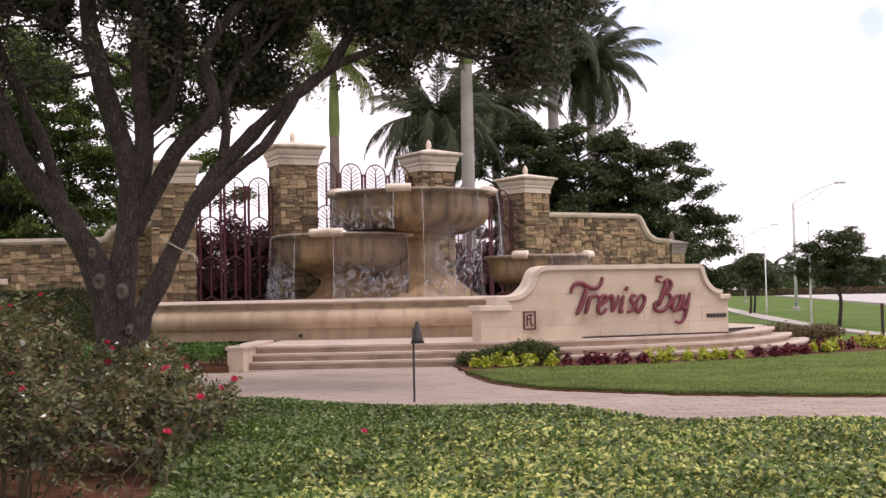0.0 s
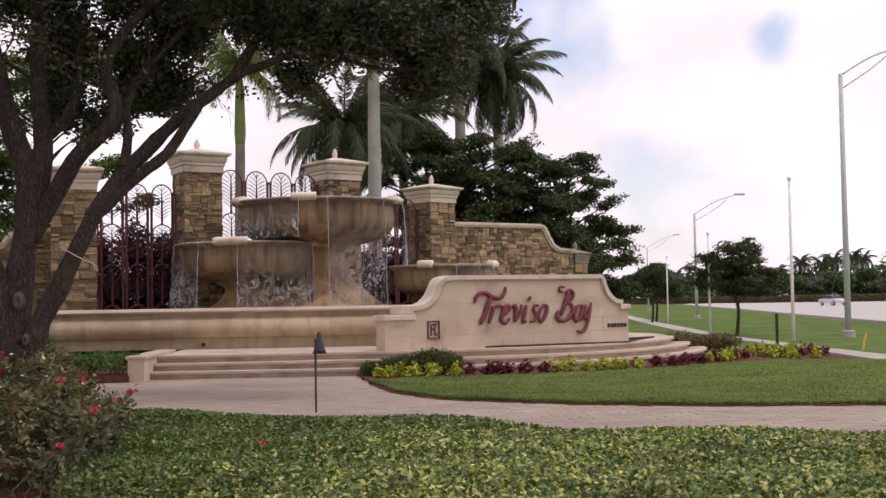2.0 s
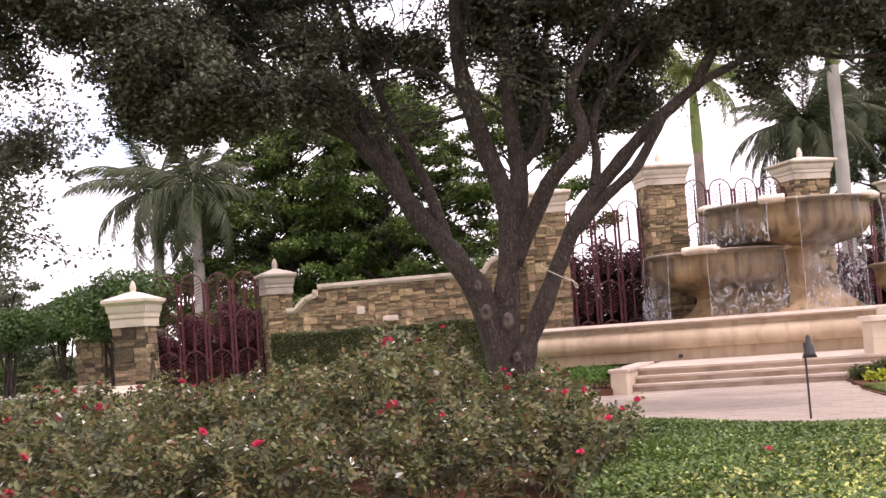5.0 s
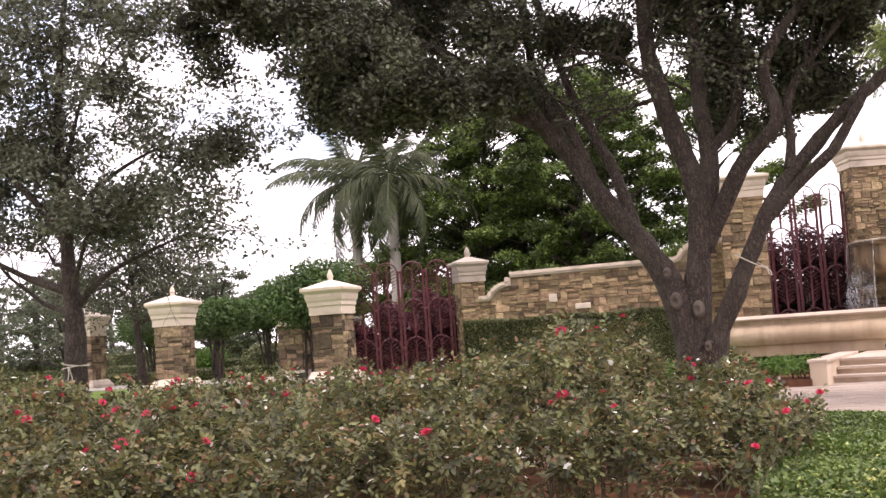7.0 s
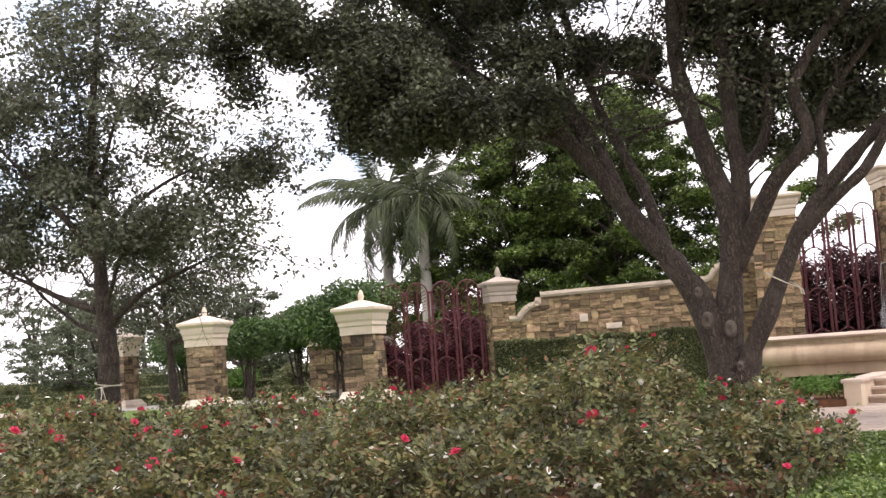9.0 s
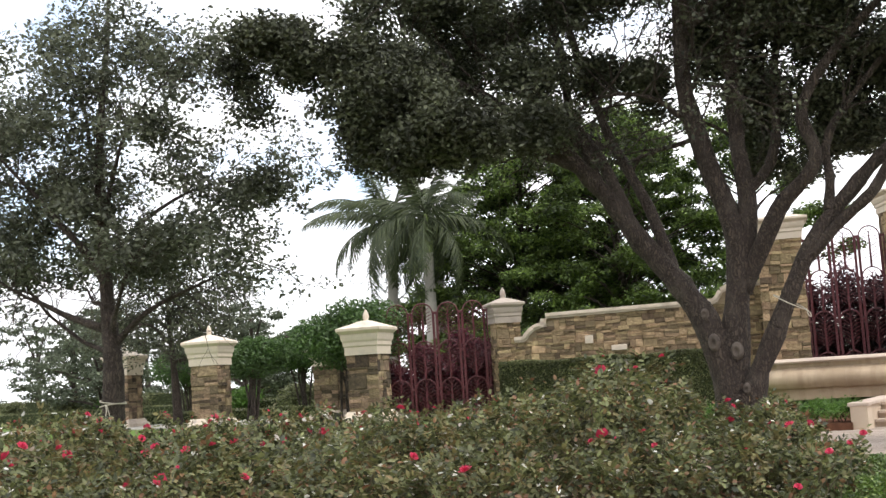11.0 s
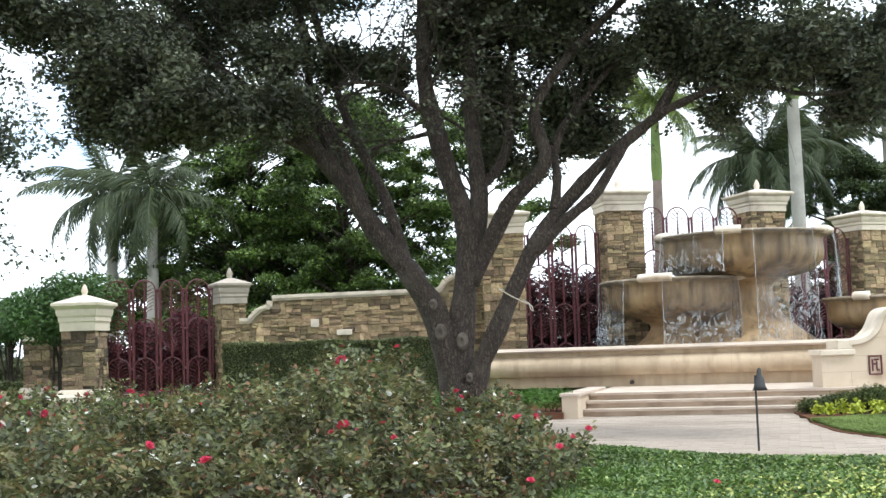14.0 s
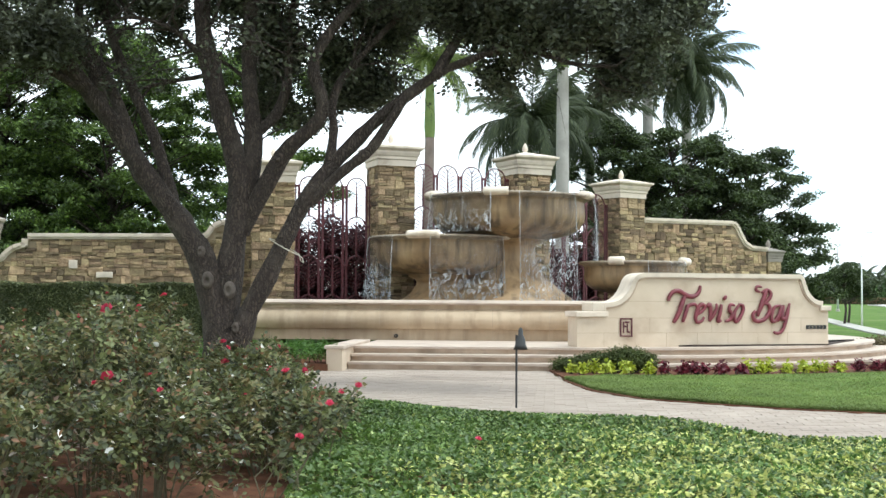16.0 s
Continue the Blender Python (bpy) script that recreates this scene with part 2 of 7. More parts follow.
def bark_material(name, dark, light, grey):
    """Furrowed bark: plates drawn out along the stem, lichen-grey patches."""
    m = bpy.data.materials.new(name)
    m.use_nodes = True
    n, l = m.node_tree.nodes, m.node_tree.links
    b = n["Principled BSDF"]
    co, mp = n.new("ShaderNodeTexCoord"), n.new("ShaderNodeMapping")
    mp.inputs["Scale"].default_value = (1.0, 1.0, 0.075)
    l.new(co.outputs["Object"], mp.inputs["Vector"])
    warp = n.new("ShaderNodeTexNoise")
    warp.inputs["Scale"].default_value, warp.inputs["Detail"].default_value = 5.0, 4.0
    l.new(co.outputs["Object"], warp.inputs["Vector"])
    shift = n.new("ShaderNodeMix")
    shift.data_type = "VECTOR"
    shift.inputs["Factor"].default_value = 0.2
    l.new(mp.outputs["Vector"], shift.inputs["A"])
    l.new(warp.outputs["Color"], shift.inputs["B"])
    cell = n.new("ShaderNodeTexVoronoi")
    cell.feature = "DISTANCE_TO_EDGE"
    cell.inputs["Scale"].default_value = 24.0
    l.new(shift.outputs["Result"], cell.inputs["Vector"])
    edge = n.new("ShaderNodeMapRange")
    edge.inputs["From Max"].default_value = 0.3
    l.new(cell.outputs["Distance"], edge.inputs["Value"])
    mul = n.new("ShaderNodeMath")
    mul.operation = "MULTIPLY"
    l.new(edge.outputs["Result"], mul.inputs[0])
    fine = n.new("ShaderNodeTexNoise")
    fine.inputs["Scale"].default_value, fine.inputs["Detail"].default_value = 30.0, 5.0
    l.new(mp.outputs["Vector"], fine.inputs["Vector"])
    fr = n.new("ShaderNodeMapRange")
    fr.inputs["From Min"].default_value, fr.inputs["From Max"].default_value = 0.3, 0.65
    fr.inputs["To Min"].default_value = 0.35
    l.new(fine.outputs["Fac"], fr.inputs["Value"])
    l.new(fr.outputs["Result"], mul.inputs[1])
    mx = n.new("ShaderNodeMix")
    mx.data_type = "RGBA"
    mx.inputs["A"].default_value, mx.inputs["B"].default_value = (*dark, 1), (*light, 1)
    l.new(mul.outputs[0], mx.inputs["Factor"])
    lich = n.new("ShaderNodeTexNoise")
    lich.inputs["Scale"].default_value, lich.inputs["Detail"].default_value = 2.2, 6.0
    l.new(co.outputs["Object"], lich.inputs["Vector"])
    lr = n.new("ShaderNodeMapRange")
    lr.inputs["From Min"].default_value, lr.inputs["From Max"].default_value, lr.inputs["To Max"].default_value = 0.5, 0.75, 0.7
    l.new(lich.outputs["Fac"], lr.inputs["Value"])
    m2 = n.new("ShaderNodeMix")
    m2.data_type = "RGBA"
    m2.inputs["B"].default_value = (*grey, 1)
    l.new(lr.outputs["Result"], m2.inputs["Factor"])
    l.new(mx.outputs["Result"], m2.inputs["A"])
    l.new(m2.outputs["Result"], b.inputs["Base Color"])
    b.inputs["Roughness"].default_value = 0.95
    bp = n.new("ShaderNodeBump")
    bp.inputs["Strength"].default_value, bp.inputs["Distance"].default_value = 1.0, 0.03
    l.new(mul.outputs[0], bp.inputs["Height"])
    l.new(bp.outputs["Normal"], b.inputs["Normal"])
    return m


M_BARK = bark_material("oak_bark", (0.026, 0.018, 0.014), (0.108, 0.08, 0.062), (0.1, 0.08, 0.065))
M_PALMT = material("palm_trunk", (0.30, 0.28, 0.25), (0.42, 0.39, 0.35), 2.0, 0.9, 0.4, 12, stain=(0.22, 0.2, 0.17), stain_scale=1.0)
M_PALMB = material("brown_palm_trunk", (0.17, 0.125, 0.105), (0.28, 0.215, 0.18), 2.0, 0.9, 0.4, 12, stain=(0.13, 0.1, 0.085), stain_scale=1.0)
M_SHAFT = material("palm_crownshaft", (0.11, 0.165, 0.03), (0.2, 0.255, 0.06), 1.5, 0.5, 0.1, 20)
M_PAVER = material("paver", (0.3, 0.245, 0.203), (0.4, 0.336, 0.282), 1.2, 0.9, 0.3, 45, per_object=0.06, stain=(0.232, 0.185, 0.155), stain_scale=0.6)
M_PAVER2 = material("paver_joined", (0.3, 0.245, 0.203), (0.4, 0.336, 0.282), 1.2, 0.9, 0.3, 45, per_island=0.06, stain=(0.232, 0.185, 0.155), stain_scale=0.6)
M_JOINT = material("tinted_joint", (0.392, 0.303, 0.218), (0.472, 0.374, 0.280), 8.0, 0.95, 0.2, 60)
M_SAND = material("joint_sand", (0.292, 0.237, 0.194), (0.361, 0.301, 0.249), 3.0, 0.95, 0.4, 60)

for m in (M_FIELD, M_GRASS, M_SOIL, M_ROAD, M_PAVER, M_PAVER2, M_CONC, M_SAND):
    m.node_tree.nodes["Principled BSDF"].inputs["Specular IOR Level"].default_value = 0.08

M_OAKLEAF = leaf_material("oak_leaves", (0.026, 0.029, 0.017), (0.09, 0.099, 0.054), 0.16, 0.65, patch=(0.45, 1.7), patch_scale=1.6)
# paler leaf colour that stands in for haze over the distance
M_FARLEAF = leaf_material("hazy_far_leaves", (0.05, 0.064, 0.038), (0.15, 0.172, 0.11), 0.3, 0.6)
M_OAKLEAF2 = leaf_material("oak_leaves_grey", (0.045, 0.055, 0.032), (0.13, 0.145, 0.09), 0.3, 0.5)
M_FICUS = leaf_material("broad_leaves_dark", (0.016, 0.025, 0.007), (0.075, 0.105, 0.026), 0.2, 0.7)
# lighter copy of broad_leaves_dark, with sunlit sprays put into the leaf colour
M_FICUS_LIT = leaf_material("broad_leaves_lit", (0.017, 0.034, 0.009), (0.165, 0.24, 0.045), 0.28, 0.55, patch=(0.35, 1.5), patch_scale=0.55)
M_OAKLEAF3 = leaf_material("oak_leaves_olive", (0.043, 0.05, 0.031), (0.155, 0.168, 0.108), 0.35, 0.5, patch=(0.65, 1.35))
M_PALM = leaf_material("palm_leaves", (0.025, 0.037, 0.013), (0.09, 0.112, 0.042), 0.25, 0.6)
# young fronds; the light shining through them is put into the colour
M_BACKLITPALM = leaf_material("backlit_young_palm_leaves", (0.07, 0.1, 0.02), (0.24, 0.3, 0.06), 0.4, 0.55)
M_ROSELEAF = leaf_material("rose_leaves", (0.026, 0.033, 0.014), (0.178, 0.194, 0.072), 0.35, 0.55, (0.2, 0.1, 0.05), 0.08, (0.45, 1.5), 2.8, (0.75, 0.74, 0.68), tinge=(0.26, 0.2, 0.082))
M_COVER = leaf_material("ground_cover_leaves", (0.036, 0.08, 0.016), (0.17, 0.26, 0.06), 0.35, 0.4, (0.54, 0.55, 0.17), 0.36, patch=(0.6, 1.35), patch_scale=2.4)
# plain green leaves, toned darker for the shade of the oak
M_COVER_SHADED = leaf_material("ground_cover_shaded_leaves", (0.04, 0.078, 0.016), (0.13, 0.195, 0.04), 0.3, 0.4, (0.3, 0.36, 0.12), 0.06)
M_BLADE = leaf_material("grass_blades", (0.14, 0.19, 0.044), (0.2, 0.255, 0.07), 0.3, 0.6)
M_GREYCAP = material("greyed_cap", (0.30, 0.25, 0.20), (0.42, 0.36, 0.3), 2.0, 0.8, 0.2, 50, stain=(0.24, 0.2, 0.17), stain_scale=2.0)
M_CAR = material("silver_car_paint", (0.5, 0.51, 0.52), (0.57, 0.58, 0.59), 2.0, 0.3, 0.0, 60)
M_DARKCAP = material("weathered_cap", (0.15, 0.128, 0.105), (0.26, 0.225, 0.19), 3.0, 0.85, 0.3, 40)
M_HEDGE = leaf_material("hedge_leaves", (0.05, 0.06, 0.024), (0.19, 0.2, 0.085), 0.3, 0.5, patch=(0.55, 1.45), patch_scale=1.8)
M_JUNIPER = leaf_material("juniper_needles", (0.035, 0.05, 0.012), (0.10, 0.12, 0.03), 0.15, 0.9)
M_ROUND = leaf_material("round_tree_leaves", (0.03, 0.065, 0.016), (0.085, 0.15, 0.035), 0.3, 0.5)
M_SHRUB = leaf_material("bright_shrub_leaves", (0.05, 0.12, 0.015), (0.13, 0.24, 0.04), 0.35, 0.5)
M_LIME = leaf_material("lime_leaves", (0.26, 0.33, 0.02), (0.55, 0.58, 0.06), 0.35, 0.5)
M_WINE = leaf_material("wine_leaves", (0.028, 0.007, 0.012), (0.125, 0.02, 0.036), 0.25, 0.5)
M_DARKWINE = leaf_material("dark_wine_leaves", (0.018, 0.006, 0.009), (0.07, 0.015, 0.022), 0.2, 0.5)
M_BEDWINE = leaf_material("bedding_wine_leaves", (0.06, 0.01, 0.016), (0.24, 0.03, 0.05), 0.3, 0.5)
M_STEM = material("rose_stem", (0.06, 0.06, 0.03), (0.15, 0.12, 0.07), 8.0, 0.8, 0.2, 40)
M_ROSE = leaf_material("rose_petals", (0.36, 0.015, 0.05), (0.75, 0.06, 0.14), 0.3, 0.5)


# ---- mesh helpers ----
def finish(bm, name, mat, smooth=False):
    me = bpy.data.meshes.new(name)
    bmesh.ops.recalc_face_normals(bm, faces=bm.faces)
    for f in bm.faces:
        f.smooth = smooth
    bm.to_mesh(me)
    bm.free()
    me.materials.append(mat)
    return me


def part(name, bm, mat, parent=None, label="", smooth=False):
    ob = new(name, bm if isinstance(bm, bpy.types.Mesh) else finish(bm, name, mat, smooth))
    ob.parent = parent
    if label:
        tagged(ob, label)
    return ob


def thing(name, m, label, category, group="", kind=""):
    ob = new(name)
    ob.empty_display_size = 0.2
    ob.matrix_basis = m
    return tagged(ob, label, category, group, kind)


def box(bm, x0, x1, y0, y1, z0, z1, bevel=0.0):
    b2 = bmesh.new()
    bmesh.ops.create_cube(b2, size=1)
    for v in b2.verts:
        v.co = Vector(((x0 + x1) / 2 + v.co.x * (x1 - x0), (y0 + y1) / 2 + v.co.y * (y1 - y0), (z0 + z1) / 2 + v.co.z * (z1 - z0)))
    if bevel:
        bmesh.ops.bevel(b2, geom=list(b2.edges), offset=bevel, segments=2, affect="EDGES", profile=0.5)
    t = bpy.data.meshes.new("t")
    b2.to_mesh(t)
    b2.free()
    bm.from_mesh(t)
    bpy.data.meshes.remove(t)
    return bm


def lathe(bm, profile, n=48, centre=(0, 0), a0=0.0, a1=360.0):
    closed = abs(a1 - a0) > 359.9
    k = n if closed else n + 1
    rings = []
    for r, z in profile:
        ring = []
        for i in range(k):
            a = radians(a0 + (a1 - a0) * i / n)
            ring.append(bm.verts.new((centre[0] + r * math.cos(a), centre[1] + r * math.sin(a), z)))
        rings.append(ring)
    for p, q in zip(rings, rings[1:]):
        for i in range(n):
            j = (i + 1) % k
            bm.faces.new((p[i], p[j], q[j], q[i]))
    return rings


def tube(bm, pts, radii, n=8, cap=True, flat=1.0):
    """A tapering tube along points."""
    pts = [Vector(p) for p in pts]
    rings = []
    side = None
    for i, p in enumerate(pts):
        d = (pts[min(i + 1, len(pts) - 1)] - pts[max(i - 1, 0)]).normalized()
        if side is None:
            side = d.orthogonal().normalized()
        side = (side - d * side.dot(d)).normalized()
        up = d.cross(side)
        r = radii[i] if isinstance(radii, (list, tuple)) else radii
        rings.append([bm.verts.new(p + (side * math.cos(2 * math.pi * k / n) + up * math.sin(2 * math.pi * k / n) * flat) * r) for k in range(n)])
    for a, b in zip(rings, rings[1:]):
        for k in range(n):
            bm.faces.new((a[k], a[(k + 1) % n], b[(k + 1) % n], b[k]))
    if cap:
        bm.faces.new(rings[0][::-1])
        bm.faces.new(rings[-1])
    return bm


def smooth_line(pts, steps=4):
    """Catmull-Rom through points."""
    pts = [Vector(p) for p in pts]
    out = []
    for i in range(len(pts) - 1):
        p0, p1, p2, p3 = pts[max(i - 1, 0)], pts[i], pts[i + 1], pts[min(i + 2, len(pts) - 1)]
        for s in range(steps):
            t = s / steps
            out.append(0.5 * ((2 * p1) + (p2 - p0) * t + (2 * p0 - 5 * p1 + 4 * p2 - p3) * t * t + (3 * p1 - p0 - 3 * p2 + p3) * t ** 3))
    out.append(pts[-1])
    return out


def prism(bm, outline, y0, y1):
    """An outline in x and z, carried from y0 to y1."""
    a = [bm.verts.new((x, y0, z)) for x, z in outline]
    b = [bm.verts.new((x, y1, z)) for x, z in outline]
    bm.faces.new(a)
    bm.faces.new(b[::-1])
    for i in range(len(a)):
        j = (i + 1) % len(a)
        bm.faces.new((a[i], b[i], b[j], a[j]))
    return bm


def slab(bm, outline, z0, z1):
    """An outline in x and y, from z0 up to z1."""
    a = [bm.verts.new((x, y, z0)) for x, y in outline]
    b = [bm.verts.new((x, y, z1)) for x, y in outline]
    bm.faces.new(a[::-1])
    bm.faces.new(b)
    for i in range(len(a)):
        j = (i + 1) % len(a)
        bm.faces.new((a[i], a[j], b[j], b[i]))
    return bm


def leaf_mesh(name, pos, mat, length, width, rng, lean=0.5, facing=None):
    """One mesh of folded leaves, one at each place; facing: a mean direction for their upper sides."""
    n = len(pos)
    d = rng.normal(size=(n, 3))
    d[:, 2] = d[:, 2] * 0.6 - lean * 0.3
    d /= np.linalg.norm(d, axis=1)[:, None]
    u = rng.normal(size=(n, 3))
    u += np.array([0, 0, 0.8]) if facing is None else facing
    w = np.cross(d, u)
    w /= np.linalg.norm(w, axis=1)[:, None] + 1e-9
    up = np.cross(w, d)
    s = rng.uniform(0.65, 1.25, n)[:, None]
    L, W = length * s, width * s
    base = pos - d * L * 0.5
    v = np.empty((n, 4, 3))
    v[:, 0] = base
    v[:, 1] = base + d * L * 0.5 + w * W * 0.5 + up * W * 0.15
    v[:, 2] = base + d * L
    v[:, 3] = base + d * L * 0.5 - w * W * 0.5 + up * W * 0.15
    me = bpy.data.meshes.new(name)
    me.vertices.add(4 * n)
    me.vertices.foreach_set("co", v.astype(np.float32).ravel())
    i = np.arange(n)[:, None] * 4
    tri = np.concatenate([i + [0, 1, 2], i + [0, 2, 3]], 1).astype(np.int32).ravel()
    me.loops.add(6 * n)
    me.loops.foreach_set("vertex_index", tri)
    me.polygons.add(2 * n)
    me.polygons.foreach_set("loop_start", np.arange(2 * n, dtype=np.int32) * 3)
    me.update(calc_edges=True)
    me.materials.append(mat)
    return me


def ball(rng, n, size):
    """Places in a flattened ball, with a clear edge."""
    d = rng.normal(size=(n, 3))
    d /= np.linalg.norm(d, axis=1)[:, None]
    return d * (rng.uniform(0, 1, n) ** 0.42)[:, None] * np.array(size)


def in_blobs(blobs, count, rng, shell=0.35):
    """Places spread through ellipsoids (x, y, z, rx, ry, rz), thicker towards their skins."""
    b = np.array(blobs, float)
    vol = (b[:, 3] * b[:, 4] * b[:, 5]) ** 0.8
    k = rng.choice(len(b), count, p=vol / vol.sum())
    d = rng.normal(size=(count, 3))
    d /= np.linalg.norm(d, axis=1)[:, None]
    r = rng.uniform(0, 1, count) ** shell
    return b[k, :3] + d * r[:, None] * b[k, 3:6] + rng.normal(size=(count, 3)) * 0.04


# ---- ground ----
def ease(t):
    t = np.clip(t, 0, 1)
    return t * t * (3 - 2 * t)


def rise(x, y):
    """Height of the bare ground: level by the path, a little higher towards the gates."""
    a = ease((-5.0 - np.asarray(x, float)) / 6.0) * ease((np.asarray(y, float) - 11.0) / 13.0)
    b = ease((np.asarray(y, float) - 30.5) / 2.0) * ease((9.0 - np.asarray(x, float)) / 3.0)
    return 0.5 * np.maximum(a, b) - 0.03


def axis(lo, hi, step):
    near = np.arange(lo, hi + step / 2, step)
    out, d, w = [], step, hi
    while w < 2500:
        d *= 1.45
        w += d
        out.append(w - hi)
    out = np.array(out)
    return np.concatenate([lo - out[::-1], near, hi + out])


def ground():
    gx, gy = axis(-40, 40, 1.0), axis(-14, 70, 1.0)
    X, Y = np.meshgrid(gx, gy)
    Z = rise(X, Y)
    nx, ny = len(gx), len(gy)
    idx = np.arange(nx * ny).reshape(ny, nx)
    faces = np.stack([idx[:-1, :-1], idx[:-1, 1:], idx[1:, 1:], idx[1:, :-1]], -1).reshape(-1, 4)
    me = bpy.data.meshes.new("ground")
    me.from_pydata(np.stack([X, Y, Z], -1).reshape(-1, 3).tolist(), [], faces.tolist())
    for p in me.polygons:
        p.use_smooth = True
    me.materials.append(M_FIELD)
    return tagged(new("ground", me), "grassy ground that rises gently to the gates", "ground", kind="structure")


ground()


def sheet(name, outline, z0, z1, mat, label, category, step=0):
    bm = bmesh.new()
    slab(bm, outline, z0, z1)
    return tagged(part(name, bm, mat), label, category, kind="structure")


C0 = Vector((0.0, 34.0))              # centre of the round steps
LAND = 0.45                           # landing above the path


def arc(r, a0, a1, n=40, c=C0):
    """Points round the centre; 0 degrees looks at the viewer, positive to the right."""
    return [(c.x + r * math.sin(radians(a0 + (a1 - a0) * i / n)), c.y - r * math.cos(radians(a0 + (a1 - a0) * i / n))) for i in range(n + 1)]


# path, under its pavers a bed of sand
PATH_BED = sheet("path", [(-9, 9.5), (45, 9.5), (45, 13.0), (20, 14.2), (9, 15.6), (5.6, 16.2), (4.3, 16.5), (2.9, 17.1), (1.1, 18.4), (0.4, 20.0), (-0.1, 22.6), (-0.35, 25.6), (-9, 25.6)], -0.12, -0.006, M_SAND, "pale pinkish paved path with a sand bed", "path")
# lawn and bed
sheet("lawn", [(0.05, 22.2), (0.45, 20.0), (1.15, 18.45), (2.9, 17.15), (4.3, 16.55), (5.6, 16.25), (9, 15.65), (20, 14.25), (45, 13.05), (45, 24.0), (11.0, 26.2), (9.3, 27.0), (7.8, 26.2), (5.6, 24.6), (3.5, 23.6), (1.8, 23.2), (0.8, 23.2)], -0.12, 0.055, M_GRASS, "mown green lawn with a neat rounded edge", "lawn")
# soil-coloured sheet that also draws the shade under the lawn's edge
sheet("lawn_edge", [(-0.03, 22.2), (0.36, 19.95), (1.07, 18.37), (2.87, 17.06), (4.27, 16.45), (5.58, 16.14), (9, 15.53), (20, 14.13), (45, 12.93), (45, 13.5), (9, 16.2), (3.2, 17.6), (1.4, 18.8), (0.3, 22.2)], -0.1, 0.016, M_SOIL, "dark strip along the lawn for its edge shade and soil", "lawn edge")
sheet("flower_bed", [(-0.35, 25.4), (0.05, 22.35), (0.8, 23.3), (1.8, 23.3), (3.5, 23.7), (5.6, 24.7), (7.8, 26.3), (9.3, 27.1), (11.0, 26.3), (11.2, 30), (10.4, 33), (8.6, 33), (8.6, 31)] + arc(8.9, 60, 0, 14), -0.12, 0.03, M_SOIL, "dark mulch bed round the curved steps", "flower bed")
sheet("planter_bed", [(-9.5, 24.2), (-4.75, 24.2), (-4.75, 29.2), (-9.5, 29.2)], -0.1, 0.14, M_SOIL, "raised mulch bed beside the steps", "flower bed")
sheet("rose_bed", [(-40, -6), (-2.6, -6), (-1.6, 5), (-1.75, 8), (-2.6, 11.5), (-3.6, 14.6), (-7, 17.5), (-14, 18), (-40, 18)], -0.1, 0.0, M_SOIL, "reddish mulch under the rose bushes", "flower bed")
# pavement and road on the right
sheet("pavement", [(11.1, 10), (11.25, 26.3), (11.85, 33.4), (12.3, 41.2), (13.6, 55), (16.2, 74), (26.2, 140), (27.2, 140), (17.2, 74), (14.6, 55), (13.25, 45.6), (12.8, 37.6), (12.4, 29.8), (12.3, 10)], -0.1, 0.03, M_CONC, "pale concrete pavement through the grass", "pavement")


def road():
    near = [(13.0, -10), (25.9, 61.5), (29.8, 81.8), (37.8, 121), (52.8, 198), (63.0, 252)]
    far = [(170, -10), (165, 60), (155, 100), (140, 150), (115, 215), (74, 280)]
    bm = bmesh.new()
    rows = []
    for (ax, ay), (bx, by) in zip(near, far):
        line = [(ax + (bx - ax) * k / 8, ay + (by - ay) * k / 8) for k in range(9)]
        top = [bm.verts.new((x, y, 0.03)) for x, y in line]
        rows.append([bm.verts.new((ax, ay, -0.2))] + top + [bm.verts.new((bx, by, -0.2))])
    for p, q in zip(rows, rows[1:]):
        for k in range(len(p) - 1):
            bm.faces.new((p[k], p[k + 1], q[k + 1], q[k]))
    ob = tagged(part("road", bm, M_ROAD), "wide pale sunlit road", "road", kind="structure")
    bm = bmesh.new()
    for p, q in zip(near, near[1:]):
        d = Vector((q[0] - p[0], q[1] - p[1], 0)).normalized()
        s = Vector((d.y, -d.x, 0)) * 0.25
        v = []
        for e in (p, q):
            z = float(rise(*e))
            v.append([bm.verts.new((e[0] + k * s.x, e[1] + k * s.y, z + h)) for k, h in ((-0.5, -0.1), (-0.5, 0.16), (0.5, 0.16), (0.5, -0.1))])
        for i in range(3):
            bm.faces.new((v[0][i], v[0][i + 1], v[1][i + 1], v[1][i]))
    tagged(part("kerb", bm, M_CONC), "pale concrete kerb along the road", "kerb", kind="structure")
    return ob


road()

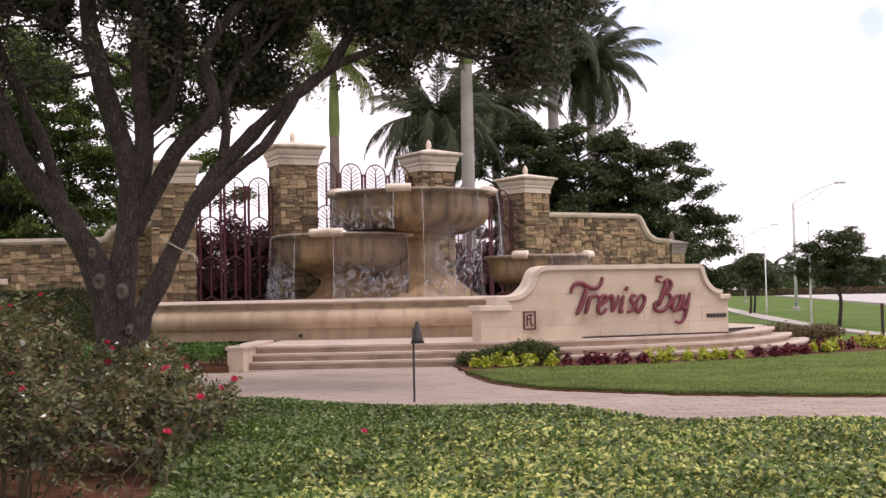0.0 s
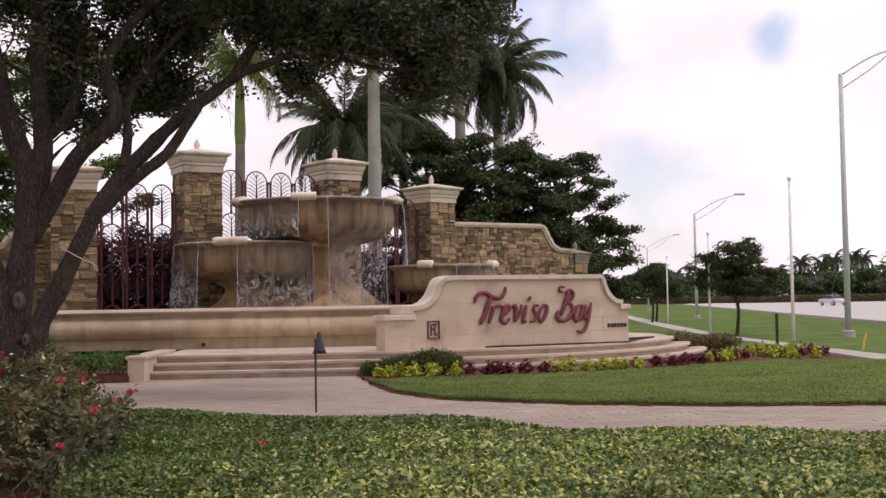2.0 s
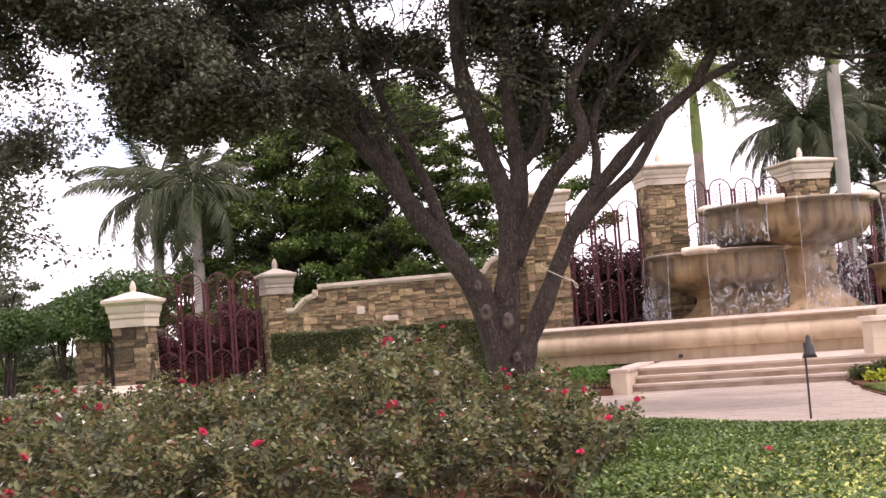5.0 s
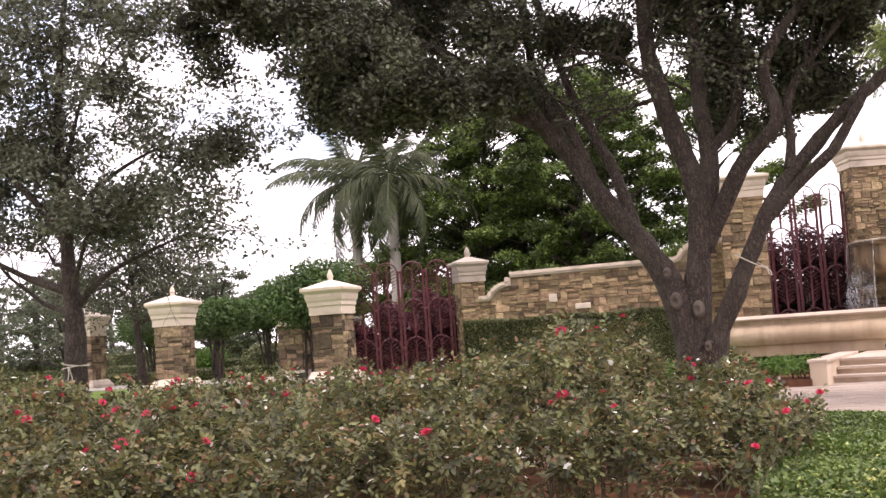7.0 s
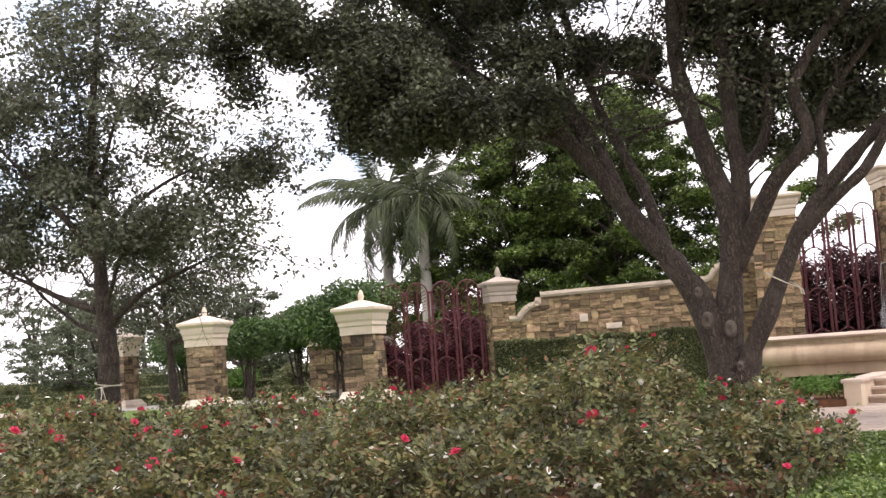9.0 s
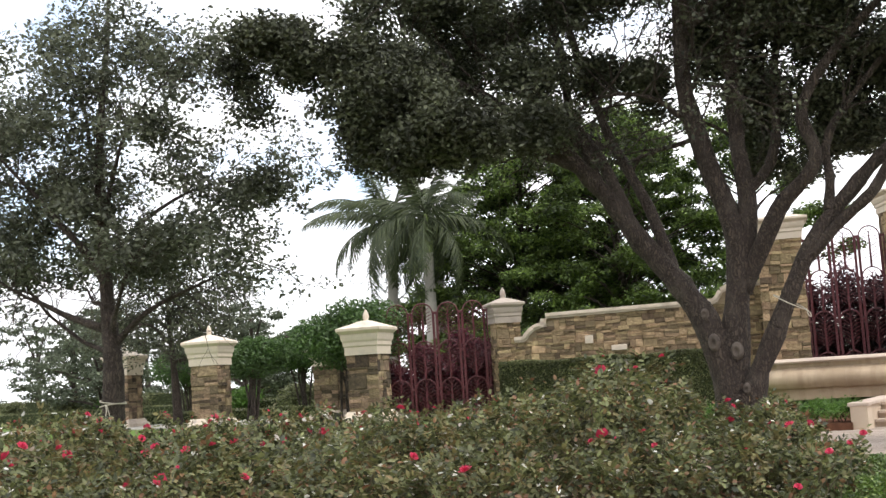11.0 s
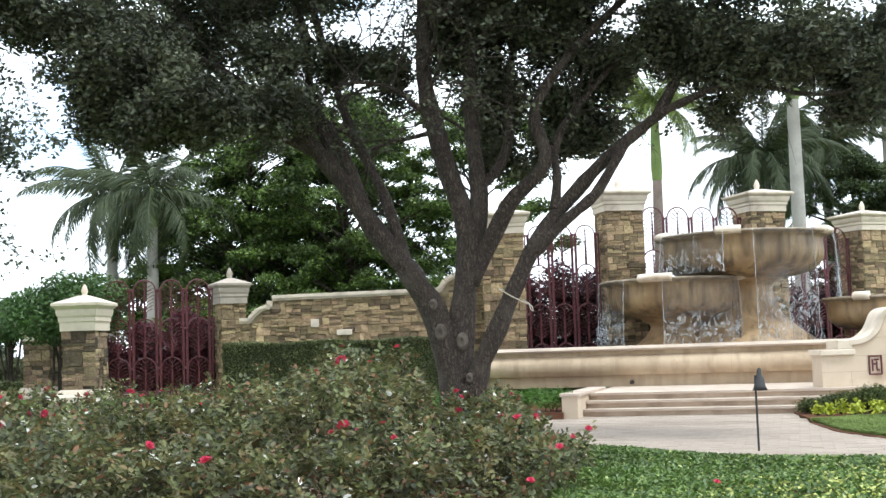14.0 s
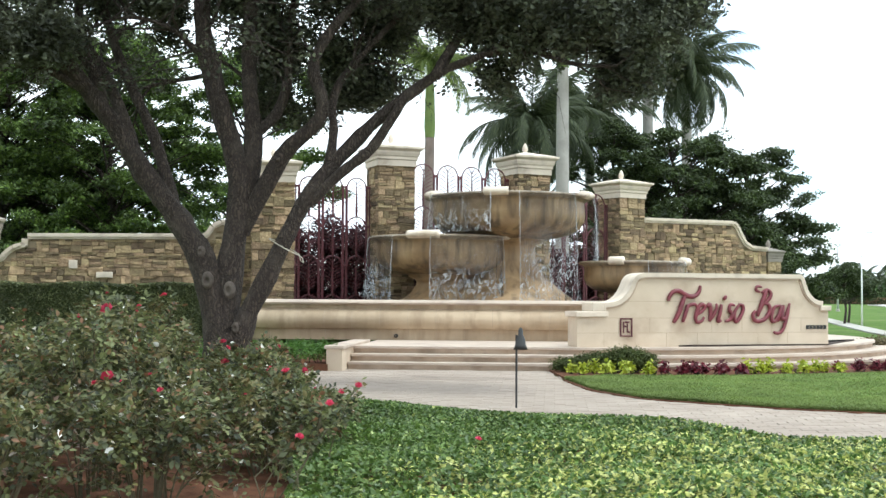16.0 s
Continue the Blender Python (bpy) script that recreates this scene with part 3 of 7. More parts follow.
# ---- steps ----
def stairs():
    steps = thing("front_steps", pose(0, 0, 0), "three broad cream stone steps up to the fountain", "steps")
    for i, (yf, z) in enumerate(((24.95, 0.15), (25.35, 0.30), (25.75, LAND))):
        r = (9.0, 8.58, 8.16)[i]
        xr = (-0.30, -0.75, -1.15)[i]
        start = math.degrees(math.asin(xr / r)) + 3.0
        yb = 29.4
        front = [(-4.45, yf), (xr, yf)]
        curve = arc(r, start, 118, 60)
        # riser body
        out = front + [(xr, C0.y - r * math.cos(radians(start)) - 0.02)] + curve + [(-0.5, 36), (-4.45, yb)]
        slab(bmr := bmesh.new(), [(x, y + 0.0) for x, y in out], -0.1 if i == 0 else (0, 0.15, 0.30)[i] - 0.02, z - 0.05)
        part("riser", bmr, M_RISER, steps)
        out2 = [(-4.45, yf - 0.07), (xr + 0.03, yf - 0.07), (xr + 0.03, C0.y - (r + 0.07) * math.cos(radians(start)))] + arc(r + 0.07, start, 118, 60) + [(-0.5, 36), (-4.45, yb)]
        bmt = slab(bmesh.new(), out2, z - 0.05, z)
        part("tread", bmt, M_TREAD, steps)
    # tread joints
    return steps


stairs()


def planter_wall():
    t = thing("planter_wall", pose(-4.62, 24.3, 0), "low cream stone wall beside the steps", "wall")
    part("wall_body", box(bmesh.new(), -0.16, 0.16, 0, 3.5, -0.1, 0.44), M_CAST, t)
    part("coping", box(bmesh.new(), -0.2, 0.2, -0.04, 3.54, 0.44, 0.51, 0.015), M_TREAD, t)
    return t


planter_wall()


# ---- fountain ----
def pool():
    p = thing("fountain_pool", pose(0, 0, LAND), "long cream stone pool wall with a rounded band", "fountain")
    prof = [(0.0, 0.0), (0.0, 0.27), (0.0, 0.271), (-0.14, 0.275), (-0.15, 0.28), (-0.16, 0.31), (-0.205, 0.36), (-0.235, 0.44), (-0.23, 0.53), (-0.19, 0.62), (-0.12, 0.70), (-0.04, 0.745), (0.0, 0.75), (0.0, 0.751), (0.0, 0.85)]
    cope = [(-0.02, 0.85), (-0.13, 0.855), (-0.16, 0.90), (-0.10, 0.95), (0.0, 0.97), (0.42, 0.97), (0.42, 0.85)]
    line = [(-7.75, 32.6), (-7.75, 29.75), (-7.3, 29.3), (1.9, 29.3), (3.6, 30.2), (4.4, 32.0)]

    def along(bm, prof):
        n = len(line)
        rows = []
        for i, (x, y) in enumerate(line):
            d0 = Vector((line[i][0] - line[i - 1][0], line[i][1] - line[i - 1][1])).normalized() if i else None
            d1 = Vector((line[i + 1][0] - x, line[i + 1][1] - y)).normalized() if i < n - 1 else None
            d = ((d0 or d1) + (d1 or d0)).normalized()
            k = 1 / max(0.5, d.dot(d1 or d0))
            nrm = Vector((-d.y, d.x)) * k
            rows.append([bm.verts.new((x + nrm.x * o, y + nrm.y * o, z)) for o, z in prof])
        for a, b in zip(rows, rows[1:]):
            for j in range(len(prof) - 1):
                bm.faces.new((a[j], b[j], b[j + 1], a[j + 1]))
    bm = bmesh.new()
    along(bm, prof)
    part("pool_wall", bm, M_POOL, p, "", True)
    bm = bmesh.new()
    along(bm, cope)
    part("coping", bm, M_TREAD, p)
    # upright joints of the band
    bm = bmesh.new()
    for i in range(14):
        x = -7.1 + i * 0.68
        along_x = [(x, 29.3 + o - 0.003, z) for o, z in prof]
        w = 0.005
        for (a, b) in zip(along_x, along_x[1:]):
            bm.faces.new([bm.verts.new(c) for c in ((a[0] - w, a[1], a[2]), (a[0] + w, a[1], a[2]), (b[0] + w, b[1], b[2]), (b[0] - w, b[1], b[2]))])
    tagged(part("joint", bm, M_JOINT, p), kind="stuff")
    # water
    bm = bmesh.new()
    slab(bm, [(-7.5, 32.4), (-7.5, 29.8), (-7.2, 29.55), (1.8, 29.55), (3.4, 30.4), (4.1, 32.0), (0.5, 35.6), (-5, 33)], 0.55, 0.78)
    part("pool_water", bm, M_WATER, p, "dark rippled water")
    return p


def water_material():
    m = bpy.data.materials.new("pool_water")
    m.use_nodes = True
    n, l = m.node_tree.nodes, m.node_tree.links
    b = n["Principled BSDF"]
    b.inputs["Base Color"].default_value = (0.03, 0.035, 0.03, 1)
    b.inputs["Roughness"].default_value = 0.08
    b.inputs["IOR"].default_value = 1.33
    co, nz, bp = n.new("ShaderNodeTexCoord"), n.new("ShaderNodeTexNoise"), n.new("ShaderNodeBump")
    nz.inputs["Scale"].default_value, nz.inputs["Detail"].default_value = 7.0, 3.0
    bp.inputs["Strength"].default_value, bp.inputs["Distance"].default_value = 0.5, 0.05
    l.new(co.outputs["Object"], nz.inputs["Vector"])
    l.new(nz.outputs["Fac"], bp.inputs["Height"])
    l.new(bp.outputs["Normal"], b.inputs["Normal"])
    return m


def stained_stone(name, dark, light, stain, wet):
    """Cast stone under running water: grain, broad clouds, and stains drawn out downwards."""
    m = bpy.data.materials.new(name)
    m.use_nodes = True
    n, l = m.node_tree.nodes, m.node_tree.links
    b = n["Principled BSDF"]
    co, mp = n.new("ShaderNodeTexCoord"), n.new("ShaderNodeMapping")
    mp.inputs["Scale"].default_value = (1.0, 1.0, 0.16)
    l.new(co.outputs["Object"], mp.inputs["Vector"])
    cloud, run, grain = (n.new("ShaderNodeTexNoise") for _ in range(3))
    for k, sc, de in ((cloud, 1.6, 5.0), (run, 4.5, 6.0), (grain, 55.0, 4.0)):
        k.inputs["Scale"].default_value, k.inputs["Detail"].default_value = sc, de
    l.new(co.outputs["Object"], cloud.inputs["Vector"])
    l.new(mp.outputs["Vector"], run.inputs["Vector"])
    l.new(co.outputs["Object"], grain.inputs["Vector"])
    ramp = n.new("ShaderNodeValToRGB")
    ramp.color_ramp.elements[0].position, ramp.color_ramp.elements[1].position = 0.35, 0.68
    ramp.color_ramp.elements[0].color, ramp.color_ramp.elements[1].color = (*dark, 1), (*light, 1)
    l.new(cloud.outputs["Fac"], ramp.inputs["Fac"])
    sr = n.new("ShaderNodeMapRange")
    sr.inputs["From Min"].default_value, sr.inputs["From Max"].default_value, sr.inputs["To Max"].default_value = 0.46, 0.68, 0.85
    l.new(run.outputs["Fac"], sr.inputs["Value"])
    mx = n.new("ShaderNodeMix")
    mx.data_type = "RGBA"
    mx.inputs["B"].default_value = (*stain, 1)
    l.new(sr.outputs["Result"], mx.inputs["Factor"])
    l.new(ramp.outputs["Color"], mx.inputs["A"])
    l.new(mx.outputs["Result"], b.inputs["Base Color"])
    b.inputs["Roughness"].default_value = wet
    bp = n.new("ShaderNodeBump")
    bp.inputs["Strength"].default_value, bp.inputs["Distance"].default_value = 0.25, 0.02
    l.new(grain.outputs["Fac"], bp.inputs["Height"])
    l.new(bp.outputs["Normal"], b.inputs["Normal"])
    return m


M_WET = stained_stone("wet_fountain_stone", (0.215, 0.135, 0.068), (0.41, 0.28, 0.15), (0.085, 0.058, 0.034), 0.4)
M_BOWL = stained_stone("fountain_stone", (0.31, 0.19, 0.092), (0.5, 0.34, 0.185), (0.2, 0.13, 0.068), 0.5)
M_POOL = stained_stone("pool_stone", (0.41, 0.305, 0.2), (0.52, 0.4, 0.275), (0.36, 0.265, 0.175), 0.7)
M_RIMBAND = stained_stone("fountain_rim", (0.22, 0.16, 0.105), (0.38, 0.3, 0.21), (0.13, 0.1, 0.07), 0.5)


def fall_material():
    """Thin falling water: clear above with faint threads, torn into glossy lace lower down."""
    m = bpy.data.materials.new("falling_water")
    m.use_nodes = True
    n, l = m.node_tree.nodes, m.node_tree.links
    b = n["Principled BSDF"]
    b.inputs["Roughness"].default_value = 0.1
    clear = n.new("ShaderNodeBsdfTransparent")
    clear.inputs["Color"].default_value = (0.9, 0.91, 0.92, 1)
    co, mp, sq = n.new("ShaderNodeTexCoord"), n.new("ShaderNodeMapping"), n.new("ShaderNodeMapping")
    mp.inputs["Scale"].default_value, sq.inputs["Scale"].default_value = (9.0, 9.0, 0.3), (1.0, 1.0, 0.62)
    l.new(co.outputs["Object"], mp.inputs["Vector"])
    l.new(co.outputs["Object"], sq.inputs["Vector"])
    thread, lace = n.new("ShaderNodeTexNoise"), n.new("ShaderNodeTexNoise")
    for k, sc, de, di in ((thread, 1.0, 2.0, 0.2), (lace, 4.0, 3.0, 1.8)):
        k.inputs["Scale"].default_value, k.inputs["Detail"].default_value, k.inputs["Distortion"].default_value = sc, de, di
    l.new(mp.outputs["Vector"], thread.inputs["Vector"])
    l.new(sq.outputs["Vector"], lace.inputs["Vector"])
    sep, down = n.new("ShaderNodeSeparateXYZ"), n.new("ShaderNodeMapRange")
    l.new(co.outputs["Generated"], sep.inputs["Vector"])
    down.inputs["From Min"].default_value, down.inputs["From Max"].default_value = 0.8, 0.35
    down.inputs["To Max"].default_value = 1.0
    l.new(sep.outputs["Z"], down.inputs["Value"])
    # strands of the lace follow the level lines of the noise
    off, ab, line = n.new("ShaderNodeMath"), n.new("ShaderNodeMath"), n.new("ShaderNodeMapRange")
    off.operation, ab.operation = "SUBTRACT", "ABSOLUTE"
    off.inputs[1].default_value = 0.5
    l.new(lace.outputs["Fac"], off.inputs[0])
    l.new(off.outputs[0], ab.inputs[0])
    line.inputs["From Min"].default_value, line.inputs["From Max"].default_value = 0.06, 0.0
    l.new(ab.outputs[0], line.inputs["Value"])
    low, thin, both = n.new("ShaderNodeMath"), n.new("ShaderNodeMapRange"), n.new("ShaderNodeMath")
    low.operation, both.operation = "MULTIPLY", "MAXIMUM"
    l.new(line.outputs["Result"], low.inputs[0])
    l.new(down.outputs["Result"], low.inputs[1])
    thin.inputs["From Min"].default_value, thin.inputs["From Max"].default_value, thin.inputs["To Max"].default_value = 0.56, 0.72, 0.5
    l.new(thread.outputs["Fac"], thin.inputs["Value"])
    l.new(low.outputs[0], both.inputs[0])
    l.new(thin.outputs["Result"], both.inputs[1])
    tint = n.new("ShaderNodeValToRGB")
    tint.color_ramp.elements[0].color, tint.color_ramp.elements[1].color = (0.16, 0.15, 0.15, 1), (0.8, 0.81, 0.84, 1)
    l.new(both.outputs[0], tint.inputs["Fac"])
    l.new(tint.outputs["Color"], b.inputs["Base Color"])
    fac = n.new("ShaderNodeMapRange")
    fac.inputs["To Min"].default_value, fac.inputs["To Max"].default_value = 0.07, 0.5
    l.new(both.outputs[0], fac.inputs["Value"])
    bp = n.new("ShaderNodeBump")
    bp.inputs["Strength"].default_value, bp.inputs["Distance"].default_value = 1.0, 0.12
    l.new(lace.outputs["Fac"], bp.inputs["Height"])
    l.new(bp.outputs["Normal"], b.inputs["Normal"])
    mx = n.new("ShaderNodeMixShader")
    l.new(fac.outputs["Result"], mx.inputs["Fac"])
    l.new(clear.outputs["BSDF"], mx.inputs[1])
    l.new(b.outputs["BSDF"], mx.inputs[2])
    l.new(mx.outputs["Shader"], n["Material Output"].inputs["Surface"])
    return m


M_THREAD = material("water_thread", (0.34, 0.33, 0.32), (0.58, 0.58, 0.58), 20.0, 0.1, 0.2, 60)
M_WATER, M_FALL = water_material(), fall_material()
pool()


def bowl(name, x, y, rim, r, depth, neck, foot, base, lips, falls, label):
    """A fountain bowl on a pedestal. lips: raised rim stones as (from, to) degrees round it; falls: sheets of water as (from, to, drop)."""
    t = thing(name, pose(x, y, base), label, "fountain")
    h = rim - base
    prof = [(r * 0.88, h - 0.14), (r * 0.90, h - 0.03), (r * 0.95, h - 0.03), (r * 0.95, h - 0.1), (r * 0.925, h - 0.13), (r * 0.915, h - 0.2), (r * 0.925, h - depth * 0.4), (r * 0.915, h - depth * 0.58), (r * 0.865, h - depth * 0.74), (r * 0.76, h - depth * 0.87), (r * 0.6, h - depth * 0.95), (neck * 1.5, h - depth * 0.985), (neck * 1.3, h - depth)]
    bm = bmesh.new()
    lathe(bm, prof, 64)
    part("bowl", bm, M_WET, t, "weathered tan stone bowl with water stains", True)
    bm = bmesh.new()
    lathe(bm, [(r * 0.9, h - 0.02), (r * 0.91, h + 0.005), (r * 0.99, h + 0.008), (r * 1.018, h - 0.012), (r * 1.022, h - 0.045), (r * 1.005, h - 0.066), (r * 0.96, h - 0.085), (r * 0.945, h - 0.12)], 64)
    part("rim", bm, M_RIMBAND, t, "thin overhanging grey-tan stone rim", True)
    bm = bmesh.new()
    ph = h - depth
    lathe(bm, [(neck * 1.35, ph + 0.02), (neck * 1.3, ph - 0.06), (neck * 1.05, ph - 0.12), (neck * 0.98, ph - 0.2), (neck, ph * 0.7), (neck + (foot - neck) * 0.22, ph * 0.46), (neck + (foot - neck) * 0.6, ph * 0.26), (foot * 0.97, ph * 0.1), (foot, 0.0)], 40)
    part("pedestal", bm, M_BOWL, t, "flared tan stone pedestal", True)
    bm = bmesh.new()
    v = lathe(bm, [(r * 0.92, h - 0.03), (0.01, h - 0.03)], 48)
    part("bowl_water", bm, M_WATER, t)
    for a0, a1 in lips:
        bm = bmesh.new()
        sec = [(r * 0.88, h - 0.05), (r * 0.90, h + 0.06), (r * 0.95, h + 0.11), (r * 1.02, h + 0.09), (r * 1.055, h + 0.03), (r * 1.05, h - 0.05), (r * 0.99, h - 0.10), (r * 0.88, h - 0.05)]
        rings = lathe(bm, sec, 10, (0, 0), a0 - 90, a1 - 90)
        for e in (0, -1):
            bm.faces.new([ring[e] for ring in rings[:-1]])
        part("rim_stone", bm, M_RIM, t, "pale raised rim stone", True)
    rng = np.random.default_rng(int(abs(x) * 100) + 5)
    for a0, a1, drop in falls:
        bm = bmesh.new()
        nx, nz = max(6, int((a1 - a0) / 1.6)), 22
        off = rng.normal(size=nx + 1) * 0.02
        grid = []
        for k in range(nz + 1):
            f = k / nz
            row = []
            for i in range(nx + 1):
                a = radians(a0 + (a1 - a0) * i / nx - 90)
                rr = r * 1.03 + 0.13 * math.sqrt(f) + off[i] * f * 3 + 0.05 * f * math.sin(9 * f + 1.7 * i)
                row.append(bm.verts.new((rr * math.cos(a), rr * math.sin(a), h - 0.005 - drop * f ** 1.3)))
            grid.append(row)
        for p, q in zip(grid, grid[1:]):
            for i in range(nx):
                bm.faces.new((p[i], p[i + 1], q[i + 1], q[i]))
        sheet_ob = part("water_sheet", bm, M_FALL, t, "thin torn sheet of falling water", True)
        for a in (a0, a1):
            a, bm = radians(a - 90), bmesh.new()
            line = []
            for k in range(15):
                f = k / 14
                rr = r * 1.03 + 0.13 * math.sqrt(f) + rng.normal() * 0.008
                line.append((rr * math.cos(a + rng.normal() * 0.003), rr * math.sin(a), h - 0.005 - drop * f ** 1.3))
            tube(bm, line, [0.0045 + 0.003 * abs(rng.normal()) for _ in line], 5)
            part("water_thread", bm, M_THREAD, sheet_ob, "", True)
    return t


bowl("upper_fountain_bowl", -1.39, 32.0, 4.12, 2.17, 1.12, 0.7, 1.85, LAND + 0.75,
     [(-14, 2), (-72, -60), (66, 80)], [(-58, -9, 1.0), (9, 49, 2.7), (78, 100, 2.0)], "tall tan stone fountain bowl spilling water")
bowl("lower_fountain_bowl", -3.13, 31.7, 3.05, 1.85, 0.98, 0.66, 1.3, LAND + 0.75,
     [(-22, 4), (62, 78)], [(-72, -34, 1.8), (-3, 58, 1.8)], "lower tan stone fountain bowl spilling water")
bowl("side_fountain_bowl", 1.87, 31.8, 2.42, 1.4, 0.8, 0.45, 0.7, LAND + 0.75,
     [(58, 76), (-30, -14)], [(10, 56, 1.2)], "small tan stone fountain bowl spilling water")

# ---- sign wall ----
SIGN_A, SIGN_B = Vector((0.29, 26.0)), Vector((6.0, 28.3))
SIGN_ANG = math.degrees(math.atan2(SIGN_B.y - SIGN_A.y, SIGN_B.x - SIGN_A.x))
SIGN_LEN = (SIGN_B - SIGN_A).length


def sign_top():
    """The wall's top edge from one pier to the other, in metres along it and above the landing."""
    L = SIGN_LEN
    up = [(0.60, 0.92), (0.85, 0.95), (1.02, 1.02), (1.16, 1.15), (1.25, 1.30), (1.32, 1.45), (1.42, 1.54), (1.58, 1.58)]
    down = [(5.43, 1.58), (5.50, 1.50), (5.55, 1.36), (5.62, 1.20), (5.74, 1.07), (5.86, 1.00), (6.00, 0.98)]
    line = smooth_line([(x, 0, z) for x, z in up], 3) + smooth_line([(x, 0, z) for x, z in down], 3)
    return [(p.x, p.z) for p in line]


def sign_wall():
    t = thing("entrance_sign_wall", pose(SIGN_A.x, SIGN_A.y, LAND, 0, 0, SIGN_ANG), "curved-topped cream stone sign wall with burgundy lettering", "sign wall")
    top = sign_top()
    L = SIGN_LEN
    body = [(0.0, 0.0), (0.0, 0.66), (0.58, 0.66)] + top + [(6.01, 0.80), (L, 0.80), (L, 0.0)]
    bm = prism(bmesh.new(), body, 0.0, 0.5)
    part("wall_body", bm, M_CAST, t)
    # raised coping along the top
    normals = []
    for i, p in enumerate(top):
        d = (Vector(top[min(i + 1, len(top) - 1)]) - Vector(top[max(i - 1, 0)])).normalized()
        normals.append(Vector((-d.y, d.x)))

    def band(high, low, front, back):
        bm = bmesh.new()
        rows = []
        for (x, z), n in zip(top, normals):
            rows.append([bm.verts.new(c) for c in ((x + n.x * low, front, z + n.y * low), (x + n.x * high, front, z + n.y * high), (x + n.x * high, back, z + n.y * high), (x + n.x * low, back, z + n.y * low))])
        for a, b in zip(rows, rows[1:]):
            for k in range(4):
                bm.faces.new((a[k], a[(k + 1) % 4], b[(k + 1) % 4], b[k]))
        bm.faces.new(rows[0])
        bm.faces.new(rows[-1][::-1])
        return bm
    part("coping", band(0.02, -0.075, -0.05, 0.55), M_CAP, t)
    part("moulding", band(-0.078, -0.12, -0.022, 0.1), M_RISER, t)
    bm = box(bmesh.new(), -0.05, 0.70, -0.07, 0.57, 0.64, 0.76, 0.02)
    box(bm, 0.34, 0.66, -0.04, 0.54, 0.762, 0.95, 0.015)
    part("pier_cap", bm, M_CAP, t)
    bm = box(bmesh.new(), 5.92, L + 0.05, -0.07, 0.57, 0.78, 0.90, 0.02)
    part("pier_cap", bm, M_CAP, t)
    bm = bmesh.new()
    w = 0.005
    for zz, a, b in ((0.30, 0.0, L), (0.0 + 0.62, 0.6, L - 0.4), (0.98, 1.1, L - 0.9)):
        box(bm, a, b, -0.003, 0.01, zz - w, zz + w)
    for i, x in enumerate((0.62, 1.35, 2.1, 2.85, 3.6, 4.35, 5.1)):
        box(bm, x - w, x + w, -0.003, 0.01, 0.0, 0.30)
        box(bm, x + 0.35 - w, x + 0.35 + w, -0.003, 0.01, 0.30, 0.62)
    tagged(part("joint", bm, M_JOINT, t), kind="stuff")
    # lettering: each letter is a brush-drawn piece standing off the wall
    def letter(name, strokes):
        bm = bmesh.new()
        for r0, pts in strokes:
            line = smooth_line([(x, -0.045, z) for x, z in pts], 5)
            k = len(line)
            tube(bm, line, [r0 * 0.98 * (0.4 + 0.6 * math.sin(math.pi * (0.08 + 0.84 * i / (k - 1))) ** 0.7) for i in range(k)], 8)
        for v in bm.verts:
            v.co.y = -0.045 + (v.co.y + 0.045) * 0.9
        ob = part(name, bm, M_LETTER, t, "raised burgundy script letter", True)
        return ob
    letter("letter_T", ((0.055, [(2.13, 0.99), (2.15, 1.09), (2.24, 1.19), (2.38, 1.21), (2.51, 1.14), (2.65, 1.09), (2.78, 1.11), (2.87, 1.2), (2.9, 1.33)]), (0.062, [(2.53, 1.12), (2.45, 0.93), (2.37, 0.72), (2.25, 0.52)])))
    letter("letter_r", ((0.05, [(2.59, 0.92), (2.55, 0.76), (2.47, 0.53)]), (0.042, [(2.55, 0.8), (2.64, 0.9), (2.76, 0.92), (2.81, 0.86)])))
    letter("letter_e", ((0.047, [(2.81, 0.69), (2.94, 0.77), (3.01, 0.86), (2.95, 0.92), (2.86, 0.87), (2.8, 0.72), (2.78, 0.6), (2.83, 0.53), (2.93, 0.56), (2.99, 0.64)]),))
    letter("letter_v", ((0.05, [(3.06, 0.87), (3.13, 0.92), (3.145, 0.78), (3.12, 0.55)]), (0.04, [(3.12, 0.55), (3.2, 0.66), (3.29, 0.82), (3.29, 0.94)])))
    letter("letter_i", ((0.048, [(3.42, 0.92), (3.39, 0.76), (3.33, 0.56), (3.41, 0.57)]), (0.045, [(3.47, 1.02), (3.54, 1.11)])))
    letter("letter_s", ((0.045, [(3.74, 0.9), (3.64, 0.91), (3.61, 0.8), (3.68, 0.7), (3.62, 0.58), (3.5, 0.55)]),))
    letter("letter_o", ((0.047, [(3.87, 0.92), (3.76, 0.78), (3.73, 0.64), (3.78, 0.54), (3.88, 0.64), (3.96, 0.8), (3.94, 0.9), (3.84, 0.92)]),))
    letter("letter_B", ((0.035, [(4.43, 1.31), (4.31, 1.32), (4.28, 1.24), (4.38, 1.2)]), (0.06, [(4.54, 1.24), (4.44, 0.97), (4.31, 0.66)]), (0.045, [(4.42, 1.18), (4.56, 1.25), (4.65, 1.18), (4.63, 1.07), (4.51, 0.96), (4.39, 0.93)]), (0.052, [(4.42, 0.94), (4.58, 0.93), (4.63, 0.79), (4.51, 0.61), (4.34, 0.55), (4.23, 0.59), (4.2, 0.7), (4.27, 0.77)])))
    letter("letter_a", ((0.046, [(4.92, 0.9), (4.76, 0.87), (4.68, 0.72), (4.67, 0.58), (4.75, 0.55), (4.85, 0.7), (4.93, 0.89)]), (0.045, [(4.92, 0.88), (4.86, 0.68), (4.83, 0.54)])))
